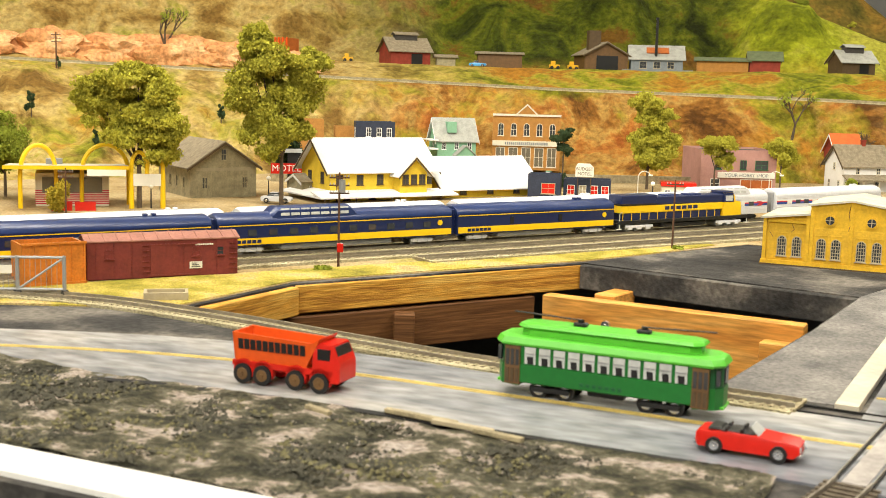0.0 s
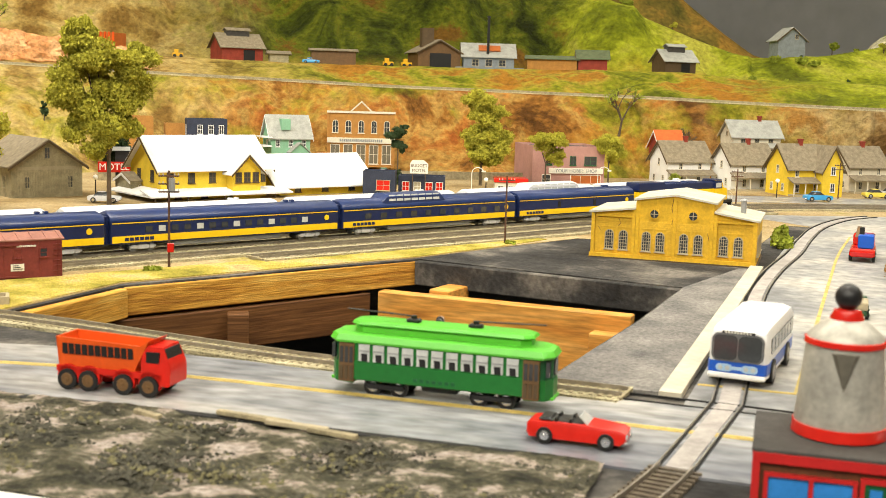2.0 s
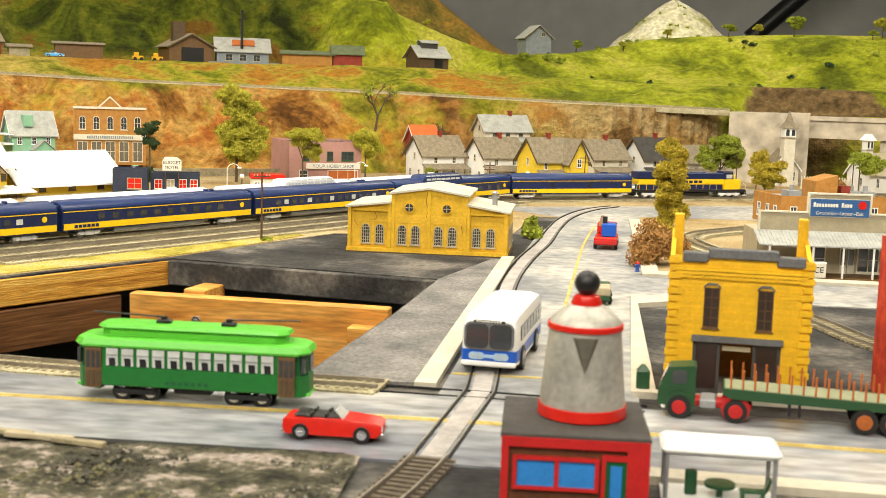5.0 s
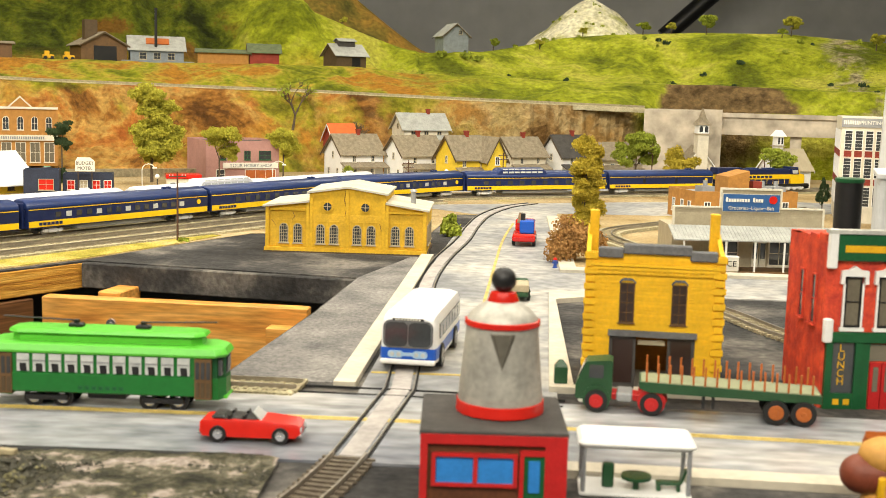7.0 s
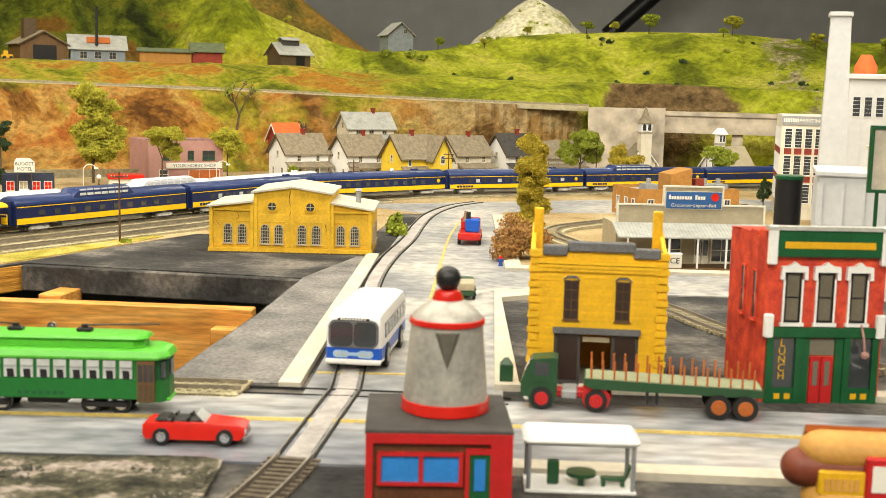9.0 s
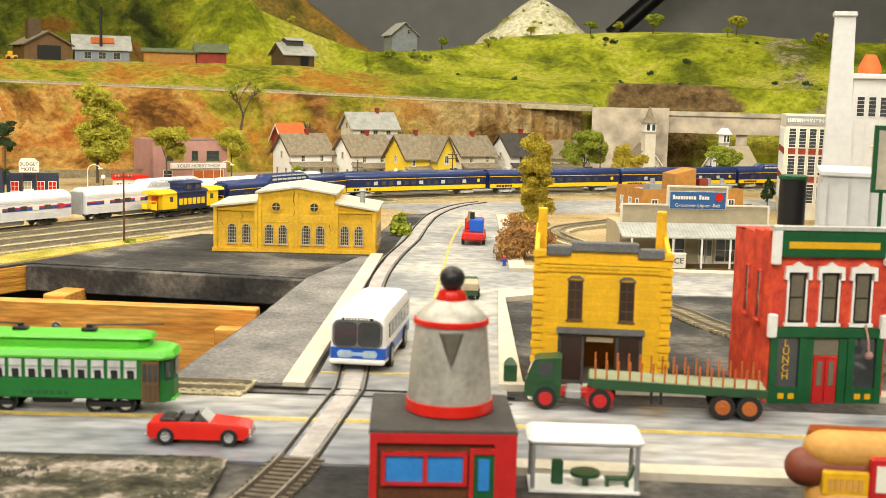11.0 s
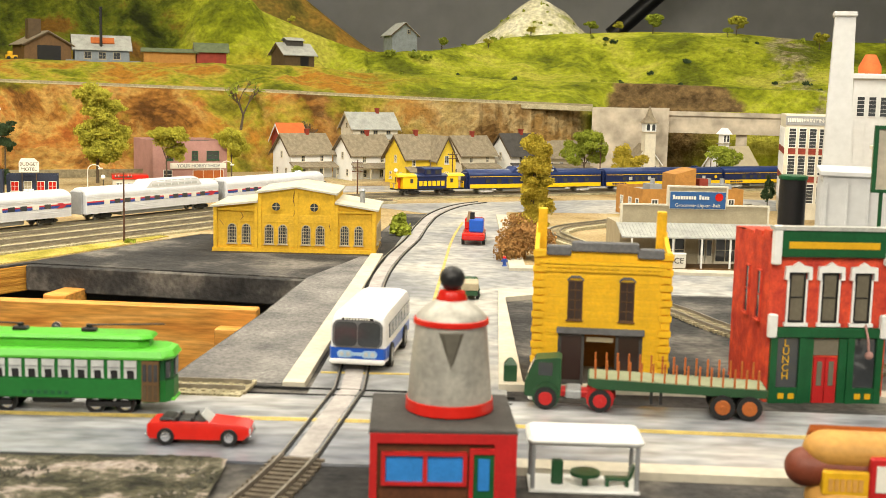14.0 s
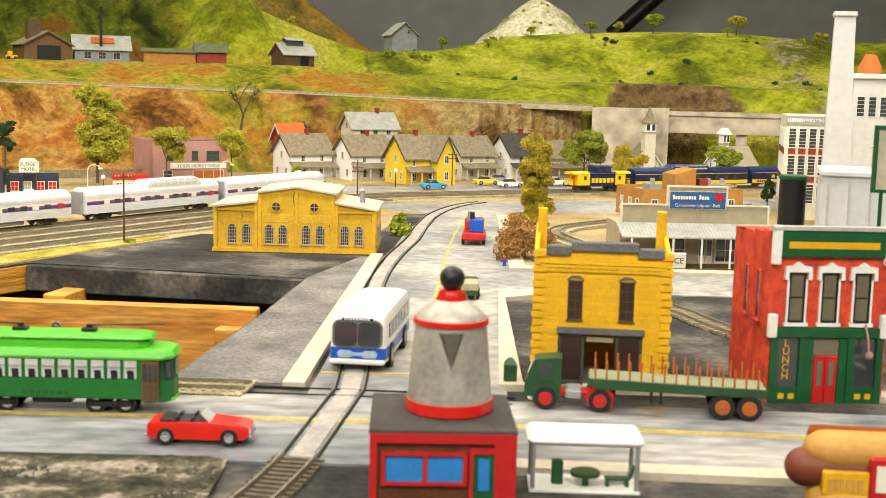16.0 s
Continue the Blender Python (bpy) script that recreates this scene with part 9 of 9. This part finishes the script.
gable("orange_roof_hut", pose(-0.315, 2.87, 0.066, 0, 0, 30), 0.06, 0.07, 0.014, 0.05, M_REDB, M_ROOFRED, "hut with a bright orange roof", "hut", "x", 0.006)
def stair(m):
    t = thing("wooden_stair", m, "yellow timber trestle stair by the hut", "stair")
    for k in range(9):
        a = Mesh(); a.box(-0.035 + k * 0.007, -0.031 + k * 0.007, -0.004, 0.004, k * 0.004, 0.002 + k * 0.004); part("tread", a, M_DEPOT, t)
    for k in range(5):
        a = Mesh(); a.cyl((-0.034 + k * 0.014, -0.004, -0.03), (-0.034 + k * 0.014, -0.004, k * 0.008), 0.0008, 0.0008, 6); part("post", a, M_DEPOT, t)
stair(pose(-0.30, 2.83, 0.06, 0, 0, 20))


def church(m, big, label):
    t = gable("church", m, 0.065 if big else 0.085, 0.085, 0.045, 0.085 if big else 0.088, M_CREAM if big else M_WHITE, M_TAN if not big else M_GROOF, label, "church", "y" if big else "x", 0.006, wins=[("f", x, 0.024, 0.009, 0.022) for x in (-0.02, 0.02)] + [("l", 0.03, 0.024, 0.009, 0.02)])
    x, w, h = (0.0, 0.0135, 0.118) if big else (-0.025, 0.009, 0.098)
    y = -0.004 if big else 0.04
    a = Mesh(); a.box(x - w, x + w, y - w, y + w, 0, h); tw = part("tower", a, M_CREAM if big else M_WHITE, t)
    a = Mesh(); a.box(x - w, x + w, y - w, y + w, h, h + 0.022); part("belfry", a, M_WHITE, tw)
    for q in (-0.5, 0.5):
        window(tw, pose(x + q * w, y - w, h + 0.011) @ pose(0, 0, 0, 90), w * 0.75, 0.017, M_WHITE, M_PANE, 0.0008, 0.0008, (0, 0), True)
    a = Mesh(); a.box(x - w - 0.003, x + w + 0.003, y - w - 0.003, y + w + 0.003, h - 0.002, h); part("string_course", a, M_TAN, tw)
    a = Mesh(); a.rings([[(x - q, y - q, z), (x + q, y - q, z), (x + q, y + q, z), (x - q, y + q, z)] for q, z in ((w + 0.005, h + 0.021), (w * 0.6, h + 0.036), (0.0006, h + 0.062 if big else h + 0.034))]); part("spire", a, M_GROOF if big else M_WHITE, tw)
    return t


church(pose(0.545, 2.92, 0.0, 0, 0, 10), True, "cream church with a tall grey spire")
church(pose(0.745, 2.79, 0.0, 0, 0, 22), False, "white chapel with tan roof and small belfry")
fn = thing("picket_fence", pose(0.645, 2.84, 0, 0, 0, -8), "cream picket fence beside the church", "fence")
for k in range(26):
    a = Mesh(); x = -0.075 + k * 0.006; a.box(x - 0.0014, x + 0.0014, -0.0006, 0.0006, 0, 0.03); part("picket", a, M_CREAM, fn)
a = Mesh(); a.box(-0.077, 0.077, 0.0006, 0.0014, 0.022, 0.024); part("rail", a, M_CREAM, fn)

# concrete wall and viaduct
def radial_wall(az0, az1, r, t, z0, z1, material, name, label, cat):
    a = Mesh()
    rings = []
    for az in np.linspace(az0, az1, 24):
        s, c = math.sin(radians(az)), math.cos(radians(az))
        rings.append([(r * s, r * c, z0), ((r + t) * s, (r + t) * c, z0), ((r + t) * s, (r + t) * c, z1), (r * s, r * c, z1)])
    a.rings(rings)
    return structure(name, a, material, label, cat)


radial_wall(7.9, 11.4, 3.03, 0.3, -0.01, 0.172, M_CONC, "wall_retaining", "smooth concrete retaining wall", "wall")
radial_wall(10.6, 11.5, 3.02, 0.03, -0.01, 0.176, M_CONC, "wall_pier", "concrete pier at the viaduct's end", "pier")
radial_wall(11.4, 21, 3.06, 0.08, 0.115, 0.160, M_CONC, "wall_viaduct", "concrete viaduct girder", "viaduct")
radial_wall(11.4, 21, 3.055, 0.006, 0.158, 0.169, M_CONC, "wall_viaduct_parapet", "concrete viaduct parapet", "viaduct")
for az in (14.6, 18.0):
    radial_wall(az, az + 0.5, 3.07, 0.06, -0.01, 0.115, M_CONC, "wall_viaduct_pier", "concrete viaduct pier", "pier")
for k, (az, w) in enumerate(((8.9, 0.004), (10.0, 0.004))):
    radial_wall(az, az + 0.06, 3.0285, 0.004, 0.0, 0.17, M_CONC, "wall_joint", "raised joint of the concrete wall", "wall")

# ---- on the hillside ----
def hz_at(x, y, d=0.0):
    return hill_z(x, y) + d


def shed(name, x, y, W, D, hw, hr, wm, rm, lab, rot, ridge="x", wins=(), louvre=False):
    z = hz_at(x, y) - 0.003
    h = gable(name, pose(x, y, z, 0, 0, rot), W, D, hw, hr, wm, rm, lab, "shed", ridge, 0.008, wins=wins, trim=M_TAN, trim_roof=M_TRIM)
    if louvre:
        a = Mesh(); a.box(-W * 0.28, W * 0.28, D / 2 - 0.012, D / 2 + 0.012, hr - 0.006, hr + 0.010); m = part("monitor", a, M_DKROOF, h)
        for s in (-1, 1):
            a = Mesh(); a.prism([(-W * 0.31, D / 2, hr + 0.017), (W * 0.31, D / 2, hr + 0.017), (W * 0.31, D / 2 + s * 0.018, hr + 0.009), (-W * 0.31, D / 2 + s * 0.018, hr + 0.009)], [(-W * 0.31, D / 2, hr + 0.019), (W * 0.31, D / 2, hr + 0.019), (W * 0.31, D / 2 + s * 0.018, hr + 0.011), (-W * 0.31, D / 2 + s * 0.018, hr + 0.011)]); part("monitor_roof", a, rm, m)
        # black block stands for the dark inside of the opening
        a = Mesh(); a.box(W * 0.02, W * 0.3, -0.001, 0.01, 0, hw * 0.8); part("dark_doorway", a, M_BLACK, h)
    return h


shed("red_shed", -1.60, 3.17, 0.125, 0.10, 0.045, 0.082, M_REDB, M_GROOF, "red plank engine shed with roof monitor", 48, louvre=True)
shed("tool_hut", -1.505, 3.215, 0.055, 0.05, 0.032, 0.038, M_BARNW, M_GROOF, "small grey tool hut", 30)
shed("flat_shelter", -1.36, 3.28, 0.13, 0.07, 0.044, 0.049, M_BROWN, M_GROOF, "low brown open shelter", 26)
sm = shed("saw_mill", -1.065, 3.38, 0.13, 0.12, 0.048, 0.083, M_BROWN, M_GROOF, "brown timber saw mill with grey roofs", 34, "y")
# black slab put in for the shade inside the open mill door
a = Mesh(); a.box(-0.03, 0.035, -0.002, 0.004, 0, 0.045); part("dark_doorway", a, M_BLACK, sm)
a = Mesh(); a.box(-0.045, -0.01, 0.03, 0.06, 0.06, 0.118); part("chimney", a, M_TRIM, sm)
s2 = shed("mill_annex", -0.93, 3.44, 0.15, 0.09, 0.042, 0.078, M_BLUEGREY, M_GROOFP, "grey mill annex with a faded sign", 20, wins=[("f", x, 0.022, 0.02, 0.02) for x in (-0.04, 0.0, 0.04)])
a = Mesh(); a.prism([(-0.03, 0.012, 0.056), (0.035, 0.012, 0.056), (0.035, 0.03, 0.072), (-0.03, 0.03, 0.072)], [(-0.03, 0.010, 0.058), (0.035, 0.010, 0.058), (0.035, 0.028, 0.074), (-0.03, 0.028, 0.074)]); part("roof_sign", a, M_STAKE, s2)
a = Mesh(); a.box(-0.10, 0.10, -0.05, 0.0, -0.01, 0.008); part("loading_deck", a, M_BLUEGREY, s2)
st = thing("smoke_stack", pose(-0.935, 3.445, hz_at(-0.935, 3.445)), "thin tall black smoke stack", "stack")
a = Mesh(); a.cyl((0, 0, -0.01), (0, 0, 0.155), 0.0045, 0.0038, 10); part("pipe", a, M_BLACK, st)
a = Mesh(); a.cyl((0, 0, 0.150), (0, 0, 0.156), 0.005, 0.005, 10); part("cap", a, M_BLACK, st)
shed("cattle_pen", -0.745, 3.47, 0.145, 0.05, 0.036, 0.044, M_HOTEL, M_GREENROOF, "long brown pen with a green roof", 14)
shed("red_barn", -0.63, 3.50, 0.085, 0.07, 0.04, 0.062, M_REDB, M_GREENROOF, "red barn with a green-grey roof", 14)
shed("kiln_house", -0.378, 3.53, 0.1, 0.08, 0.038, 0.068, M_TRIM, M_GROOFP, "dark brown kiln house with a pale monitor roof", 36, louvre=True)
shed("grey_barn_hill", -0.08, 3.9, 0.085, 0.09, 0.056, 0.092, M_BLUEGREY, M_GROOFP, "tall weathered grey barn on the hill", 20, "y", wins=[("f", 0.015, 0.065, 0.012, 0.014)])
hx = thing("grain_hopper", pose(-1.95, 3.0, hz_at(-1.95, 3.0)), "orange timber hopper on the hill", "hopper")
a = Mesh(); a.box(-0.05, 0.05, -0.03, 0.03, 0, 0.05); part("bin", a, M_STAKE, hx)
for k in range(8):
    a = Mesh(); x = -0.05 + k * 0.0137; a.box(x, x + 0.004, -0.034, -0.03, 0, 0.052); part("board", a, M_ORANGE, hx)
for k in range(3):
    a = Mesh(); a.cyl((-0.09 + k * 0.02, 0, 0), (-0.09 + k * 0.02, 0, 0.085 - k * 0.008), 0.006, 0.006, 10); part("silo", a, M_GREY, hx)
car(pose(-1.405, 3.22, hz_at(-1.405, 3.22), 0, 0, 15), M_CARBLUE, "light blue model car on the hill road", 0.05)
for x, y, lab in ((-1.75, 3.06, "small yellow tractor by the shed"), (-1.20, 3.31, "yellow loader among the sheds"), (-1.15, 3.33, "yellow dozer by the saw mill")):
    t = thing("tractor", pose(x, y, hz_at(x, y), 0, 0, 30), lab, "tractor")
    a = Mesh(); a.box(-0.015, 0.015, -0.008, 0.008, 0.004, 0.014, 0.001); part("body", a, M_MUSTARD, t)
    a = Mesh(); a.box(-0.010, 0.002, -0.007, 0.007, 0.014, 0.024, 0.001); part("cab", a, M_MUSTARD, t)
    for k in (-0.009, 0.009):
        for s in (-1, 1):
            wheel(t, k, s * 0.009, 0.005, 0.003, s, M_BLACK)

# rocks of the cut above the upper line
def rock(m, sx, sy, sz, k, material, label):
    a = Mesh()
    bmesh.ops.create_icosphere(a.bm, subdivisions=4, radius=1.0)
    for v in a.bm.verts:
        d = 1 + 0.34 * noise.fractal(v.co * 1.9 + Vector((k * 3.1, 0, 0)), 0.7, 2.0, 6)
        v.co = Vector((v.co.x * sx * d, v.co.y * sy * d, v.co.z * sz * d))
    ob = part("rock_outcrop", a, material, None, "", True)
    ob.matrix_basis = m
    return tagged(ob, label, "rock")


M_ROCKR = blend_mat("red_rock", [(0.3, (0.36, 0.14, 0.05)), (0.5, (0.62, 0.3, 0.12)), (0.7, (0.74, 0.48, 0.25))], 12, 120, bump=0.8)
for k, (az, sx, sz) in enumerate(((-46.5, 0.13, 0.045), (-43.5, 0.12, 0.055), (-40.8, 0.12, 0.05), (-38.0, 0.13, 0.058), (-35.4, 0.11, 0.05), (-33.0, 0.10, 0.04))):
    x, y = 3.28 * math.sin(radians(az)), 3.28 * math.cos(radians(az))
    rock(pose(x, y, at_az(BENCHZ, az) + 0.03, 0, 0, -az), sx, 0.06, sz, k, M_ROCKR, "rough red rock cutting above the line")

# trees of the middle distance and hills
tree(pose(-0.663, 2.42, 0, 0, 0, 17), [(0.004, 0, 0.168, 0.046, 0.032), (0.02, 0, 0.15, 0.03, 0.02), (0.012, 0, 0.112, 0.046, 0.034), (0.018, 0, 0.085, 0.05, 0.036), (0.0, 0.0, 0.068, 0.042, 0.03)], M_LEAFY, "tall ochre-green tree by the shops", 0.0035, 600, 0.003, 31)
tree(pose(-0.53, 2.45, 0, 0, 0, 12), [(-0.012, 0, 0.1, 0.034, 0.02), (0.016, 0, 0.092, 0.034, 0.024), (0.02, 0, 0.07, 0.024, 0.02)], M_LEAFY, "tree with thin trunk before the hobby shop", 0.002, 600, 0.0026, 32)
tree(pose(-0.425, 2.62, 0, 0, 0, 12), [(0, 0, 0.095, 0.031, 0.022), (0.005, 0, 0.07, 0.028, 0.022)], M_LEAFY, "small olive tree by the hobby shop", 0.002, 600, 0.0026, 33)
tree(pose(-0.236, 2.235, 0, 0, 0, 10), [(0, 0, 0.045, 0.014, 0.014), (0.003, 0, 0.025, 0.014, 0.014)], M_LEAFG, "young green tree beside the tracks", 0.0012, 700, 0.0018, 34)
tree(pose(0.15, 1.60, 0, 0, 0, 0), [(0.006 + 0.004 * math.sin(k * 2.1), 0, 0.036 + 0.0125 * k, 0.023 - 0.0011 * max(0, k - 3), 0.017) for k in range(9)], M_LEAFO, "slender yellow-green poplar behind a dry bush", 0.0025, 1500, 0.0017, 35)
bush(pose(0.13, 1.44, 0), 0.05, 0.062, M_LEAFB, "large dry brown tangled bush", 8500, 0.0014, 36)
bush(pose(-0.026, 1.66, 0), 0.02, 0.02, M_LEAFG, "low ferny green plant by the engine house", 900, 0.0024, 37)
bush(pose(-0.03, 1.735, 0), 0.016, 0.028, M_LEAFG, "palm-like green plant behind the roof", 500, 0.0028, 38)
bush(pose(-0.655, 1.095, 0), 0.013, 0.007, M_LEAFG, "small weed at the pole foot", 220, 0.0018, 39)
bush(pose(-0.367, 1.506, 0), 0.011, 0.008, M_LEAFG, "small weed beside the pole", 220, 0.0018, 40)
tree(pose(-0.86, 2.45, 0, 0, 0, 20), [(0, 0, 0.105, 0.026, 0.018), (0.004, 0, 0.075, 0.02, 0.014)], M_LEAFD, "dark layered tree beside the hotel", 0.002, 600, 0.0026, 41)
tree(pose(0.375, 2.80, 0, 0, 0, 0), [(0, 0, 0.10, 0.04, 0.03), (0.03, 0, 0.08, 0.03, 0.03), (-0.02, 0, 0.07, 0.03, 0.03)], M_LEAFG, "spreading green tree among the houses", 0.003, 700, 0.003, 42)
tree(pose(0.465, 2.72, 0, 0, 0, 0), [(0, 0, 0.06, 0.035, 0.035), (0.01, 0, 0.03, 0.03, 0.02)], M_LEAFO, "ochre bushy tree near the church", 0.002, 700, 0.003, 43)
tree(pose(0.43, 2.62, 0, 0, 0, 0), [(0, 0, 0.045, 0.018, 0.025)], M_LEAFO, "narrow ochre shrub near the church", 0.0016, 500, 0.0026, 44)
tree(pose(0.655, 2.66, 0, 0, 0, 0), [(0, 0, 0.085, 0.03, 0.02), (0.03, 0, 0.07, 0.03, 0.02)], M_LEAFG, "blue-green tree by the viaduct", 0.002, 500, 0.003, 45)
bush(pose(0.585, 2.58, 0), 0.035, 0.05, M_LEAFB, "brown shrubs by the church", 1200, 0.0026, 46)
tree(pose(0.63, 1.86 + 0.3, 0, 0, 0, 0), [(0, 0, 0.03, 0.012, 0.02), (0, 0, 0.055, 0.008, 0.014)], M_LEAFD, "small dark conifer behind the store", 0.0014, 500, 0.0022, 47)
bush(pose(-0.82, 2.33, 0), 0.024, 0.04, M_LEAFD, "dark round bush by the motel", 700, 0.0024, 48)


def bare_tree(m, H, seed, label, leafy=None):
    r = random.Random(seed)
    t = thing("bare_tree", m, label, "tree")
    a = Mesh()
    tips = []
    def grow(p, d, L, rad, lev):
        q = p + d * L
        a.cyl(p, q, rad, rad * 0.65, 6)
        tips.append(q)
        if lev < 4:
            for _ in range(3):
                nd = (d + Vector((r.uniform(-1, 1), r.uniform(-1, 1), r.uniform(-0.3, 0.8))) * 0.85).normalized()
                grow(q, nd, L * r.uniform(0.55, 0.8), rad * 0.6, lev + 1)
    grow(Vector((0, 0, -0.01)), Vector((0.15, 0, 1)).normalized(), H * 0.34, H * 0.03, 0)
    part("trunk", a, M_TRUNK, t)
    if leafy:
        a = Mesh()
        for q in tips[1::3]:
            leaves(a, r, q, 0.008, 0.006, 10, 0.0022)
        part("crown", a, leafy, t)
    return t


for x, y, H, s, lab, lf in ((-0.455, 2.93, 0.13, 51, "gnarled bare tree with green moss", M_LEAFG), (-0.31, 2.94, 0.12, 52, "gnarled bare brown tree", None), (-2.02, 2.55, 0.17, 53, "tall sparse tree on the hillside", M_LEAFG)):
    bare_tree(pose(x, y, hz_at(x, y)), H, s, lab, lf)
for k, (az, r, h, mt_) in enumerate(((-44.2, 2.75, 0.06, M_LEAFD), (-41.4, 2.62, 0.045, M_LEAFD), (-35.7, 2.78, 0.045, M_LEAFD), (-27.6, 2.85, 0.07, M_LEAFD), (-28.6, 2.86, 0.045, M_LEAFD), (-43, 3.0, 0.03, M_LEAFD))):
    x, y = r * math.sin(radians(az)), r * math.cos(radians(az))
    tree(pose(x, y, hz_at(x, y)), [(0, 0, h * 0.45, h * 0.22, h * 0.3), (0, 0, h * 0.8, h * 0.12, h * 0.2)], mt_, "small dark conifer on the slope", 0.0016, 380, 0.0028, 60 + k)
rng = random.Random(77)
CREST = [(4.8, 4.25, 0.035), (7.6, 4.2, 0.05), (8.9, 4.28, 0.04), (10.5, 4.25, 0.075), (14.3, 4.25, 0.07), (13.9, 4.2, 0.035), (18.0, 4.2, 0.06), (21.0, 4.2, 0.05), (2.8, 4.1, 0.035), (0.6, 4.02, 0.04), (-6.6, 4.0, 0.03), (-8.8, 4.05, 0.05), (23, 4.2, 0.05)]
for k, (az, r, h) in enumerate(CREST):
    x, y = r * math.sin(radians(az)), r * math.cos(radians(az))
    tree(pose(x, y, hz_at(x, y)), [(0, 0, h * 0.7, h * 0.42, h * 0.26), (h * 0.2, 0, h * 0.55, h * 0.3, h * 0.2)], M_LEAFG if k % 2 else M_LEAFY, "round green foam tree on the crest", 0.0022, 600, 0.0036, 80 + k)
for k in range(46):
    az, r = rng.uniform(-3, 21), rng.uniform(3.6, 4.28)
    x, y = r * math.sin(radians(az)), r * math.cos(radians(az))
    s = rng.uniform(0.006, 0.018)
    bush(pose(x, y, hz_at(x, y) - 0.001), s, s * 1.1, M_LEAFG if k % 3 else M_LEAFD, "small tuft of bush on the green hill", 90, 0.0032, 120 + k)
for k in range(30):
    q, v = rng.uniform(0, 6.28), rng.uniform(0.1, 0.9)
    rr = 0.32 * (1 - v) ** 0.8
    bush(pose(0.46 + rr * math.cos(q), 5.15 + rr * math.sin(q), 0.345 + 0.262 * v), 0.012, 0.012, M_LEAFG, "tiny bush on the chalk hill", 50, 0.004, 200 + k)
for x, s in ((-0.125, 0.022), (-0.045, 0.026), (-0.005, 0.02)):
    bush(pose(x, 3.865, hz_at(x, 3.865)), s, s * 1.1, M_LEAFG, "green bush at the hill barn", 260, 0.0034, int(300 + x * 100))

# cars along the terrace street
for x, y, rz, m_, lab in ((0.02, 2.45, 26, M_CARBLUE, "turquoise model car on the terrace street"), (0.135, 2.60, 26, M_CARYEL, "pale yellow model car by the houses"), (0.185, 2.54, 26, M_CARWHITE, "white model car on the terrace street"), (-0.2, 2.36, 26, M_CARWHITE, "white model car behind the engine house"), (0.29, 2.62, 26, M_CARWHITE, "silver model car by the houses"), (0.17, 2.66, 26, M_GREY, "grey model car by the houses"), (-0.905, 2.50, 26, M_MINT, "green model car before the hotel")):
    car(pose(x, y, 0.003, 0, 0, rz), m_, lab, 0.056)
a = Mesh(); a.extrude_z([(-0.40, 2.30), (-0.20, 2.32), (0.10, 2.45), (0.62, 2.70), (0.55, 2.80), (0.1, 2.58), (-0.25, 2.46), (-0.42, 2.42)], -0.002, 0.0016)
structure("road_terrace", a, M_ROAD, "pale street before the terrace houses", "road")
# low dark wall behind the shops
a = Mesh(); a.sweep([(-1.35, 2.05), (-1.0, 2.42), (-0.62, 2.62), (-0.5, 2.66)], 0.004, -0.002, 0.018)
structure("wall_low", a, M_TIE, "low dark timber wall behind the shops", "wall")


# ---- what moves ----
def motions():
    times = [0.5 * k for k in range(33)]
    for car_, off, L in CONSIST:
        walk(car_, [(t, rail_pose(off - 0.70 + 0.2 * t, L)) for t in times])


motions()
